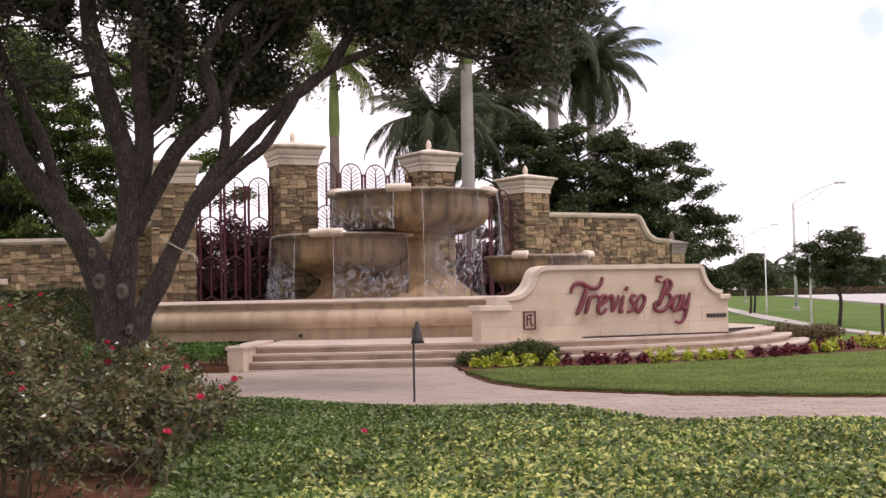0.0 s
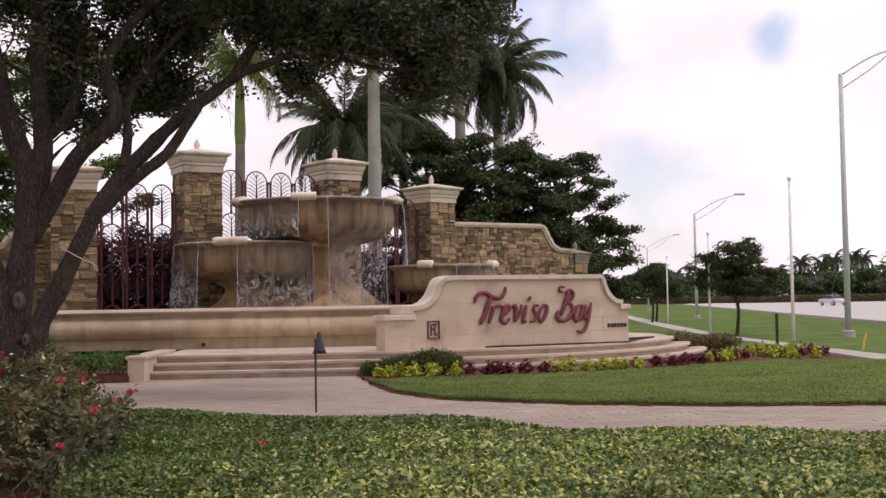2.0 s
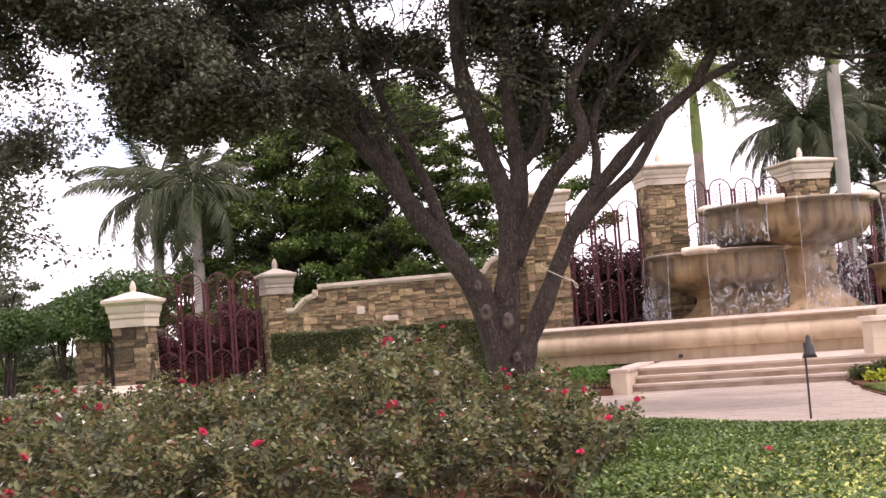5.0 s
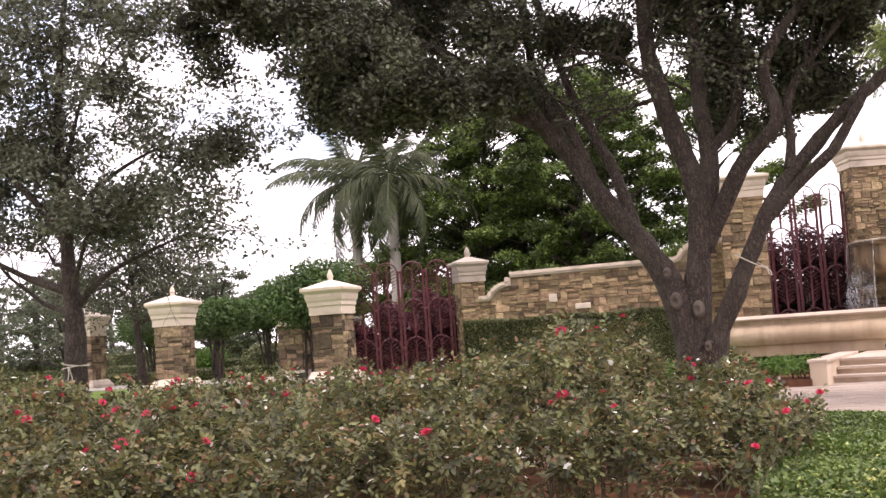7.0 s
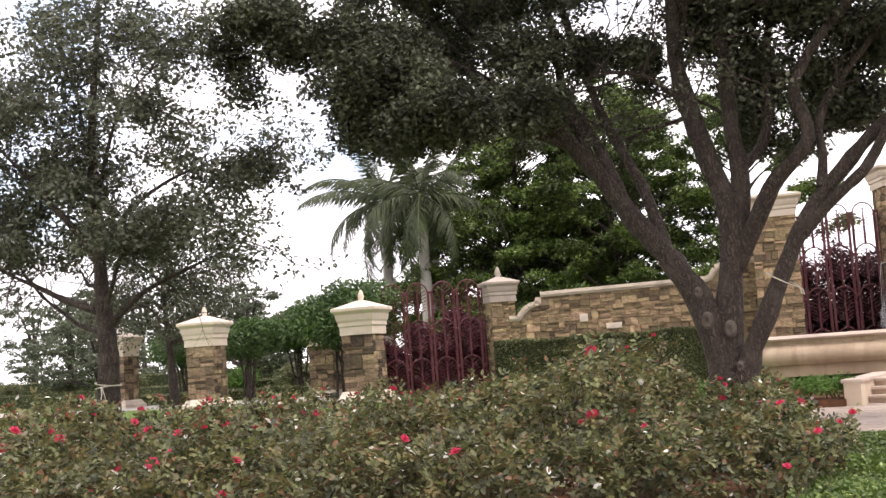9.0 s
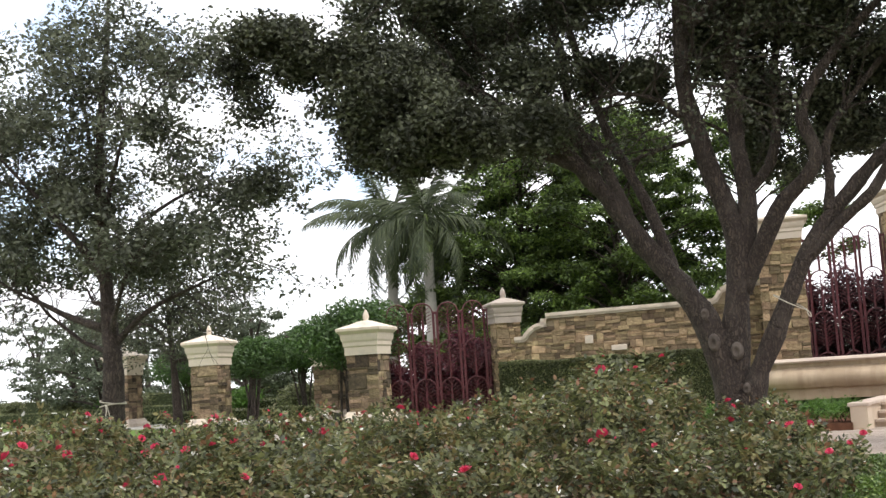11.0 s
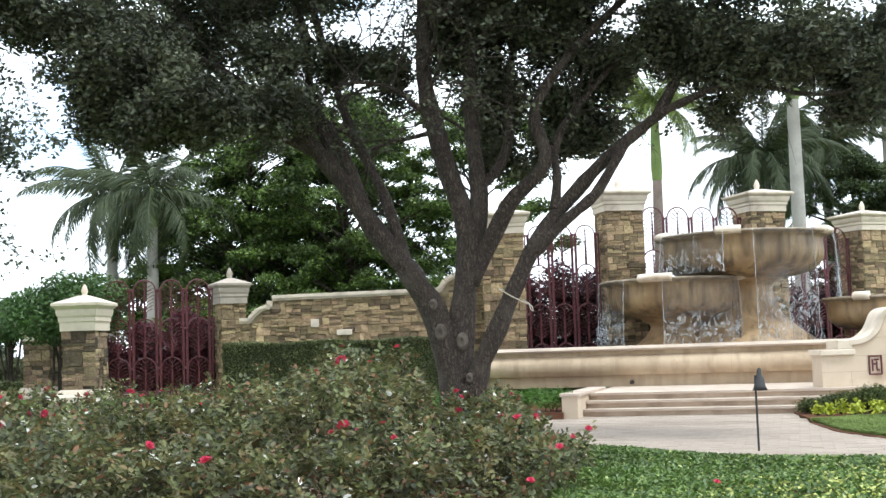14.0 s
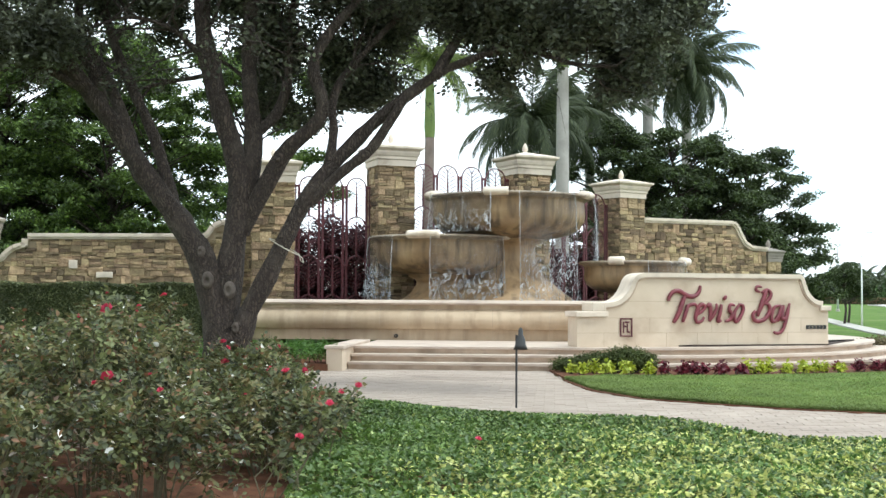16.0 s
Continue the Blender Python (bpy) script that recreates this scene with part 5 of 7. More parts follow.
            v.co = q + v.normal * (0.1 * min(r0, 0.3) * noise.noise((q.x * 9, q.y * 9, q.z * 1.3)) + 0.12 * min(r0, 0.3) * noise.noise((q.x * 3, q.y * 3, q.z * 1.7)))
        # side boughs, finer and finer, where the stem is up in the crown
        for j in range(int(k * 0.35), k, 2):
            if line[j].z < 4.9 or (-3.3 < line[j].x + base.x < -1.5 and line[j].z < 6.0):
                continue
            d = (line[min(j + 1, k - 1)] - line[j - 1]).normalized()
            e = (d + Vector(rng.normal(size=3).tolist()) * 0.85 + Vector((0, 0, 0.25))).normalized()
            grow(bm, line[j], e, rng.uniform(0.9, 1.7) * (0.5 if line[j].x > 4.4 else 1.0), max(0.022, r1 * 0.5), rng, 2, tips, 0.02, 0.7)
    # flare at the ground
    lathe(bm, [(0.62, -0.25), (0.52, 0.0), (0.44, 0.3), (0.36, 0.8)], 18)
    part("trunk", bm, M_BARK, t, "dark furrowed branching trunk", True)
    # pruned knots
    for p, s in (((-5.92, 19.62, 1.76), 0.115), ((-5.57, 19.70, 1.60), 0.115), ((-5.46, 19.70, 0.98), 0.075), ((-6.04, 19.64, 2.24), 0.075)):
        kb = bmesh.new()
        lathe(kb, [(0.0, -0.03), (s * 0.3, -0.026), (s * 0.5, 0.006), (s * 0.72, 0.004), (s * 0.95, -0.03), (s * 1.1, -0.08)], 14)
        bmesh.ops.scale(kb, verts=kb.verts, vec=(0.85, 1.2, 1.0))
        bmesh.ops.rotate(kb, verts=kb.verts, matrix=Matrix.Rotation(radians(95), 3, "X"))
        bmesh.ops.translate(kb, verts=kb.verts, vec=Vector(p) - base)
        part("knot", kb, M_KNOT, t, "round healed pruning scar", True)
    # twine round one stem
    rb = bmesh.new()
    c = Vector((-4.68, 19.9, 2.33)) - base
    ring = [c + Vector((0.25 * math.cos(a), 0.25 * math.sin(a), -0.14 * math.cos(a))) for a in np.linspace(0.2, 6.1, 24)]
    tube(rb, ring + [ring[-1] + Vector((0.08, -0.06, -0.05)), ring[-1] + Vector((0.1, -0.06, -0.13))], 0.009, 5)
    tube(rb, [ring[0], ring[0] + Vector((0.03, -0.06, -0.09)), ring[0] + Vector((0.07, -0.08, -0.12))], 0.008, 5)
    part("twine", rb, M_ROPE, t, "pale frayed twine tied round a stem", True)
    # crown: sprays of small leaves round the twig ends, and clumps that fill the canopy
    T = np.array([list(p) for p in tips]) + np.array(base)
    T = T[(T[:, 2] > 4.9) & (T[:, 0] > -10.8) & (T[:, 0] < 1.8)]
    T = T[((T - np.array([-2.4, 20.6, 5.8])) ** 2 / np.array([0.3, 5.0, 0.36])).sum(1) > 1]
    # masses of foliage, from the west side to the east: centre, half sizes, clumps
    west = [
        (-10.1, 17.0, 6.2, 1.2, 1.5, 0.8, 100), (-9.4, 17.0, 5.5, 0.95, 1.0, 0.42, 60), (-10.5, 16.8, 5.55, 0.5, 0.8, 0.36, 34), (-9.0, 17.4, 5.2, 0.85, 0.8, 0.32, 52), (-9.9, 17.0, 5.15, 0.7, 0.8, 0.34, 46), (-8.2, 18.2, 5.5, 0.6, 0.8, 0.4, 34), (-10.9, 16.7, 5.3, 0.28, 0.5, 0.28, 12),
        (-10.7, 16.6, 6.9, 0.63, 1.2, 0.5, 40), (-12.9, 16.3, 6.85, 0.3, 0.6, 0.45, 12), (-12.45, 16.3, 6.2, 0.2, 0.4, 0.3, 6), (-11.5, 16.4, 6.75, 0.4, 0.6, 0.3, 14), (-12.0, 16.3, 7.3, 0.8, 0.9, 0.3, 34),
    ]
    behind = [
        (-10.4, 19.6, 7.1, 0.75, 0.8, 0.70, 50), (-9.9, 20.6, 8.0, 0.74, 0.7, 0.37, 40), (-8.3, 20.5, 8.2, 1.16, 1.2, 0.34, 44), (-10.1, 18.2, 8.0, 1.72, 2.0, 0.43, 70), (-8.6, 18.8, 6.6, 0.6, 0.7, 0.4, 24)]
    middle = [
        (-8.0, 20.6, 6.8, 0.44, 0.6, 0.59, 18), (-7.1, 20.9, 6.6, 0.54, 0.6, 0.38, 22), (-7.1, 20.9, 6.2, 0.30, 0.5, 0.20, 8), (-6.0, 21.2, 7.3, 0.40, 0.8, 1.20, 40), (-5.3, 21.4, 7.2, 0.71, 1.0, 1.01, 56), (-5.2, 21.4, 6.0, 0.71, 0.9, 0.61, 36), (-4.1, 21.2, 7.1, 0.90, 1.0, 1.10, 72), (-3.9, 21.3, 5.7, 0.71, 0.8, 0.61, 34),
        (-3.5, 21.2, 5.1, 0.35, 0.5, 0.25, 9), (-4.95, 21.4, 5.4, 0.55, 0.7, 0.5, 26), (-4.3, 21.3, 5.2, 0.5, 0.6, 0.45, 22), (-4.6, 21.3, 4.8, 0.4, 0.5, 0.3, 10), (-5.2, 21.5, 4.9, 0.3, 0.5, 0.4, 10), (-7.2, 20.0, 8.5, 2.46, 2.4, 0.47, 60)]
    east = [
        (-3.2, 21.2, 6.5, 0.60, 1.0, 0.75, 36), (-3.5, 21.3, 5.3, 0.6, 0.6, 0.4, 26), (-2.1, 20.6, 6.6, 0.98, 1.2, 0.7, 60), (-1.4, 20.6, 5.3, 0.5, 0.6, 0.27, 12), (-0.9, 20.0, 6.3, 1.04, 1.2, 0.71, 66), (0.2, 19.5, 5.9, 0.83, 1.2, 0.69, 60), (1.0, 19.2, 5.6, 0.73, 1.2, 0.77, 46), (1.7, 19.0, 6.0, 0.45, 0.9, 0.5, 24),
        (0.6, 19.2, 4.9, 0.55, 0.6, 0.20, 14), (-0.4, 19.6, 7.2, 1.86, 1.6, 0.46, 60), (-3.6, 20.0, 7.9, 2.08, 2.0, 0.57, 80)]
    # unseen: the crown's top, and two masses added near the camera to cast shade
    top = [(-5.6, 19.6, 9.6, 4.4, 4.2, 0.9, 130), (-3.6, 13.4, 8.6, 4.6, 3.4, 1.0, 80), (-10.0, 12.0, 8.9, 3.6, 2.8, 0.9, 70)]
    # windows in the crown, open to the sky
    gaps = [(-2.4, 20.6, 5.75, 0.46, 2.4, 0.5), (-11.8, 16.6, 5.85, 0.36, 1.4, 0.6)]
    big = []
    for mx, my, mz, rx, ry, rz, k in west + behind + middle + east + top:
        k = int(k * 1.75)
        d = rng.normal(size=(k * 2, 3))
        d /= np.linalg.norm(d, axis=1)[:, None]
        # uneven outline: the mass swells and shrinks from side to side
        swell = np.array([0.86 + 0.75 * noise.noise(Vector((2.3 * q[0] + mx, 2.3 * q[1] + my, 2.3 * q[2] + mz))) for q in d])
        c = d * (swell * rng.uniform(0, 1, k * 2) ** 0.4)[:, None] * np.array([rx, ry, rz]) + np.array([mx, my, mz])
        c = [p for p in c if noise.noise(Vector(p.tolist()) * 1.4) > -0.06]
        c = [p for p in c if all(((p[0] - gx) / ga) ** 2 + ((p[1] - gy) / gb) ** 2 + ((p[2] - gz) / gc) ** 2 > 1 for gx, gy, gz, ga, gb, gc in gaps)]
        big += c[:k]
    big = np.array(big)
    per, per2 = 7, 105
    pos = np.concatenate([
        np.repeat(T, per, 0) + ball(rng, len(T) * per, (0.24, 0.24, 0.17)),
        np.repeat(big, per2, 0) + ball(rng, len(big) * per2, (0.38, 0.38, 0.3))]) - np.array(base)
    part("crown", leaf_mesh("crown", pos, M_OAKLEAF, 0.1, 0.052, rng), M_OAKLEAF, t, "dense crown of small dark green leaves")
    return t, len(pos)


M_KNOT = material("bark_scar", (0.05, 0.038, 0.03), (0.13, 0.105, 0.085), 6.0, 0.9, 0.5, 30)
M_ROPE = material("twine", (0.45, 0.4, 0.32), (0.6, 0.55, 0.45), 8.0, 0.9, 0.2, 60)
main_oak()


def plain_tree(name, x, y, z, trunk_r, fork, spread, height, leaves, leaf, seed, mat, label, levels=3, droop=0.0, flat=1.0, stems=7, density=30, jitter=0.4, trunk_top=None):
    """A tree with a single trunk that forks at a given height; spread: half width of its crown."""
    rng = np.random.default_rng(seed)
    t = thing(name, pose(x, y, z), label, "tree")
    bm, tips = bmesh.new(), []
    lean = rng.normal(size=2) * 0.1
    top = Vector((lean[0] * 2, lean[1] * 2, trunk_top or (fork + (height - fork) * 0.55)))
    line = limb_tube(bm, [(0, 0, -0.2), (lean[0] * 0.4, lean[1] * 0.4, fork * 0.5), (lean[0], lean[1], fork), tuple(top)], trunk_r, trunk_r * 0.3, 10, 0.06, seed)
    k = len(line)
    for i in range(stems):
        j = int(k * 0.62 + (k * 0.36) * i / stems)
        a = 2.4 * i + rng.uniform(-0.4, 0.4)
        up = 0.25 + 0.9 * i / stems * flat
        d = Vector((math.cos(a), math.sin(a), up)).normalized()
        ln = spread * rng.uniform(0.55, 0.75) * (1 - 0.25 * i / stems)
        grow(bm, line[min(j, k - 1)], d, ln, trunk_r * 0.38, rng, levels - 1, tips, droop, 0.75)
    part("trunk", bm, M_BARK, t, "", True)
    T = np.array([list(p) for p in tips])
    T[:, 2] = np.clip(T[:, 2], fork * 0.75, height)
    pos = np.repeat(T, density, 0) + rng.normal(size=(len(T) * density, 3)) * np.array([jitter, jitter, jitter * 0.6])
    part("crown", leaf_mesh("crown", pos, mat, leaf, leaf * 0.5, rng), mat, t)
    return t


def layered_tree(name, x, y, z, blobs, count, leaf, seed, mat, label, trunk=0.22):
    """A broad tree whose crown is built of uneven tiers of foliage on limbs."""
    rng = np.random.default_rng(seed)
    t = thing(name, pose(x, y, z), label, "tree")
    bm = bmesh.new()
    top = max(b[2] for b in blobs)
    limb_tube(bm, [(0, 0, -0.2), (0.1, 0, top * 0.3), (-0.05, 0.1, top * 0.6), (0, 0, top)], trunk, trunk * 0.3, 9, 0.06, seed)
    clumps = []
    for bx, by, bz, rx, ry, rz in blobs:
        limb_tube(bm, [(0, 0, bz * 0.55), (bx * 0.5, by * 0.5, bz * 0.8), (bx, by, bz - rz * 0.3)], trunk * 0.4, 0.04, 6, 0.05, seed)
        for _ in range(int(6 + 9 * rx)):
            d = rng.normal(size=3)
            d /= np.linalg.norm(d)
            s = rng.uniform(0.25, 0.5)
            clumps.append((bx + d[0] * rx * 0.8, by + d[1] * ry * 0.8, bz + d[2] * rz * 0.8, rx * s, ry * s, min(rz * 0.34, rx * s * 0.32)))
    part("trunk", bm, M_BARK, t, "", True)
    pos = in_blobs(clumps, count, rng, 0.6)
    part("crown", leaf_mesh("crown", pos, mat, leaf, leaf * 0.5, rng, 0.3, np.array([0, 0, 1.6])), mat, t)
    return t


def random_blobs(rng, n, w, d, z0, z1, r):
    out = []
    for i in range(n):
        f = (i + 0.5) / n
        z = z0 + (z1 - z0) * f
        k = math.sin(math.pi * min(1, 0.25 + 0.72 * f)) ** 0.6
        out.append((rng.uniform(-w, w) * k, rng.uniform(-d, d) * k, z, r * rng.uniform(0.7, 1.2), r * rng.uniform(0.7, 1.2), r * 0.42))
    return out


# second oak, beyond the rose bed
def airy_oak(x, y, z, label):
    rng = np.random.default_rng(31)
    t = thing("oak_tree", pose(x, y, z), label, "tree")
    bm, tips = bmesh.new(), []
    limbs = []

    def limb(r0, r1, *line):
        limbs.append((line, r0, r1))

    limb(0.26, 0.03, (0, 0, -0.3), (0, 0, 0.8), (0.05, 0, 1.7), (0, 0, 2.5), (-0.05, 0, 3.1), (-0.1, 0, 4.4), (-0.15, 0, 5.5), (-0.05, 0, 6.7), (0.15, 0, 8), (0.25, 0, 9.2))
    limb(0.06, 0.02, (0, 0, 2.05), (-0.35, 0.1, 2.15), (-0.95, 0.2, 2.35), (-1.5, 0.3, 2.65), (-1.95, 0.3, 2.95), (-2.5, 0.4, 3.4), (-3.2, 0.5, 4.1))
    limb(0.1, 0.02, (-0.05, 0, 2.5), (-0.45, -0.1, 2.65), (-0.95, -0.2, 2.85), (-1.35, -0.4, 3.1), (-1.8, -0.6, 3.35), (-2.6, -0.9, 3.9))
    limb(0.07, 0.02, (-0.05, 0, 2.9), (-0.45, 0.2, 3.05), (-0.8, 0.4, 3.1), (-1.25, 0.8, 3.2), (-1.8, 1.2, 3.5))
    limb(0.1, 0.02, (-0.05, 0, 3.4), (-0.4, -0.2, 4.05), (-0.75, -0.4, 4.55), (-1, -0.5, 4.9), (-1.5, -0.7, 5.5), (-2.1, -0.9, 6.2))
    limb(0.085, 0.012, (0.05, 0, 2.15), (0.4, 0.1, 2.5), (0.8, 0.2, 2.8), (1.3, 0.4, 3.05), (2.1, 0.5, 3.3), (3, 0.6, 3.6))
    limb(0.08, 0.02, (0.05, 0, 2.4), (0.3, -0.2, 2.7), (0.6, -0.4, 2.9), (1.1, -0.7, 3.35), (1.75, -1, 3.8))
    limb(0.06, 0.01, (-0.05, 0, 3.7), (0.45, 0.2, 4.35), (1.1, 0.4, 4.8), (1.9, 0.6, 5.1), (2.8, 0.8, 5.15), (3.6, 0.8, 5.2))
    limb(0.055, 0.01, (-0.1, 0, 4.5), (0.5, -0.3, 5.4), (1.05, -0.5, 6.1), (1.7, -0.6, 6.6), (2.4, -0.7, 6.9))
    limb(0.06, 0.02, (-0.1, 0, 5), (-0.55, 0.2, 6.1), (-1, 0.5, 7.1), (-1.4, 0.6, 8))
    for i, (pts, r0, r1) in enumerate(limbs):
        ln = limb_tube(bm, pts, r0, r1, 10, 0.06, i)
        for j in range(len(ln) // 2, len(ln), 1):
            if ln[j].z < 2.7:
                continue
            d = (ln[j] - ln[j - 1]).normalized()
            e = (d + Vector(rng.normal(size=3).tolist()) * 0.9 + Vector((0, 0, 0.3))).normalized()
            grow(bm, ln[j], e, rng.uniform(0.6, 1.2), 0.014, rng, 2, tips, 0.03, 0.8)
    part("trunk", bm, M_BARK, t, "grey-brown trunk with low spreading limbs", True)
    rb = bmesh.new()
    for zz, lift in ((1.06, 0.03), (1.12, -0.04)):
        tube(rb, [(0.25 * math.cos(a) + 0.01, 0.25 * math.sin(a), zz + lift * math.cos(a)) for a in np.linspace(0, 6.283, 25)], 0.012, 5)
    tube(rb, [(0.06, -0.25, 1.08), (0.1, -0.27, 0.95), (0.07, -0.28, 0.8), (0.13, -0.28, 0.68)], 0.011, 5)
    tube(rb, [(0.08, -0.25, 1.08), (0.17, -0.27, 0.9), (0.2, -0.27, 0.74)], 0.009, 5)
    part("twine", rb, M_ROPE, t, "pale frayed twine tied round the trunk", True)
    T = np.array([list(p) for p in tips])
    T = T[(T[:, 2] > 3.5) | ((T[:, 0] > 2.4) & (T[:, 2] > 2.7))]
    # loose masses of foliage: x, height, half width, half height
    low = [(-2.1, 4.8, 0.9, 0.6), (-0.9, 4.0, 0.65, 0.35), (3.1, 4.85, 0.5, 0.35), (3.1, 3.9, 0.65, 0.5), (3.8, 3.4, 0.35, 0.4), (2.3, 3.95, 0.45, 0.3), (1.05, 4.1, 0.6, 0.4), (0.8, 3.7, 0.5, 0.35), (1.5, 3.6, 0.45, 0.3), (0.15, 4.8, 0.5, 0.3), (3.9, 4.8, 0.35, 0.22), (3.3, 3.3, 0.4, 0.3), (-1.7, 4.4, 0.6, 0.3), (-2.9, 4.5, 0.6, 0.4), (-2.6, 3.95, 0.7, 0.4), (-1.6, 3.8, 0.5, 0.25), (-3.4, 4.0, 0.6, 0.4), (-3.0, 3.2, 0.4, 0.25)]
    high = [(-1.33, 6.2, 0.9, 0.9), (-2.0, 7.4, 0.6, 0.5), (-0.4, 7.3, 0.9, 0.9), (1.0, 7.8, 0.75, 0.7), (0.2, 8.6, 0.6, 0.35), (0.6, 6.0, 0.7, 0.6), (1.85, 6.0, 0.6, 0.45), (2.3, 5.0, 0.65, 0.45), (-2.8, 5.9, 0.6, 0.9), (-3.5, 5.0, 0.5, 0.5), (1.9, 7.2, 0.5, 0.4), (2.5, 7.8, 0.4, 0.45), (-1.35, 8.5, 0.45, 0.35), (-2.0, 5.6, 0.7, 0.4), (-1.2, 5.2, 0.6, 0.4), (-3.0, 6.6, 0.6, 0.5), (-0.6, 6.4, 0.7, 0.4), (-3.3, 7.2, 0.55, 0.5), (-0.3, 5.6, 0.8, 0.4)]
    C = []
    for mx, mz, rx, rz in low + high:
        k = int(16 + 110 * rx * (rz + 0.2))
        d = rng.normal(size=(k, 3))
        d /= np.linalg.norm(d, axis=1)[:, None]
        C += list(d * (rng.uniform(0, 1, k) ** 0.6)[:, None] * np.array([rx * 1.35, rx * 2.0, rz * 1.35]) + np.array([mx, rng.uniform(-0.9, 0.9), mz]))
    C = np.array([p for p in C if noise.noise(Vector(p.tolist()) * 1.1) > -0.07])
    pos = np.concatenate([np.repeat(T, 4, 0) + ball(rng, len(T) * 4, (0.2, 0.2, 0.16)), np.repeat(C, 30, 0) + ball(rng, len(C) * 30, (0.38, 0.38, 0.3))])
    part("crown", leaf_mesh("crown", pos, M_OAKLEAF3, 0.115, 0.06, rng), M_OAKLEAF3, t, "loose crown with sky showing through")
    return t


airy_oak(-17.0, 17.3, 0.3, "young live oak with a loose grey-green crown")
def tiered_tree(x, y, z, w, z0, z1, n, seed, mat, label, lean=0.0, gap=0.0):
    """A broad tree whose foliage lies in flat pads, tier over tier, with dark hollows between."""
    rng = np.random.default_rng(seed)
    t = thing("broadleaf_tree", pose(x, y, z), label, "tree")
    bm, C = bmesh.new(), []
    limb_tube(bm, [(0, 0, -0.3), (0.1, 0, z0 * 0.7), (lean * 0.4, 0.1, (z0 + z1) * 0.5), (lean, 0, z1 * 0.96)], 0.17, 0.04, 9, 0.06, seed)
    for i in range(n):
        f = (i + 0.5) / n
        zc = z0 + (z1 - z0) * f
        reach = w * (1 - 0.6 * f ** 3)
        a = 2.4 * i + rng.uniform(-0.5, 0.5)
        q = reach * math.sqrt(rng.uniform(0.06, 1.0))
        r = w * rng.uniform(0.16, 0.4) * (1 - 0.3 * f)
        tilt = rng.normal(size=2) * 0.22
        px, py, pz = q * math.cos(a) + lean * f, q * math.sin(a) * 0.85, zc - 0.12 * q + rng.uniform(-0.45, 0.45)
        if gap and rng.random() < gap * (1 - f):
            continue
        limb_tube(bm, [(lean * f * 0.8, 0, max(0.3, pz - 0.5 - 0.35 * q)), (px * 0.5, py * 0.5, pz - 0.3 - 0.1 * q), (px, py, pz - 0.06)], 0.055, 0.015, 5, 0.05, seed + i)
        m = int(12 + 12 * r * r)
        b = rng.uniform(0, 6.283, m)
        e = np.sqrt(rng.uniform(0, 1, m)) * r * (0.75 + 0.25 * np.sin(3 * b + i))
        C.append(np.stack([px + e * np.cos(b), py + e * np.sin(b), pz - 0.2 * e * e / r + tilt[0] * e * np.cos(b) + tilt[1] * e * np.sin(b) + rng.normal(size=m) * 0.11], -1))
    part("trunk", bm, M_BARK, t, "slim dark trunk with level boughs", True)
    C = np.concatenate(C)
    per = 34
    pos = np.repeat(C, per, 0) + ball(rng, len(C) * per, (0.36, 0.36, 0.17))
    part("crown", leaf_mesh("crown", pos, mat, 0.17, 0.08, rng, 0.3, np.array([0, 0, 1.5])), mat, t, "flat tiers of dark foliage, brighter on top")
    return t


# dark broad-leaved trees behind the walls
_r = np.random.default_rng(5)
# the trees on the left get the copy coloured as sunlit
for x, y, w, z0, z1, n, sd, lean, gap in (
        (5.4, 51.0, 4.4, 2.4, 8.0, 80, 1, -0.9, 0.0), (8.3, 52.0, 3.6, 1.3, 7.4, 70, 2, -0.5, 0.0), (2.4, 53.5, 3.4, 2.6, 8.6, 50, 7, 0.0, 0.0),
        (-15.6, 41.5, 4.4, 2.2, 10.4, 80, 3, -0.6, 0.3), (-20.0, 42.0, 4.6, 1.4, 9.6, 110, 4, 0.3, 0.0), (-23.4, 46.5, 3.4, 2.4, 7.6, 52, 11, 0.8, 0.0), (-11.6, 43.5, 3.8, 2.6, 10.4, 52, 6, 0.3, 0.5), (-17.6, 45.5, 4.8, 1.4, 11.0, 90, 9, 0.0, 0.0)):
    tiered_tree(x, y, 0.4, w, z0, z1, n, sd + 40, M_FICUS if x > 0 else M_FICUS_LIT, "dense dark green tree in flat tiers behind the wall", lean, gap)


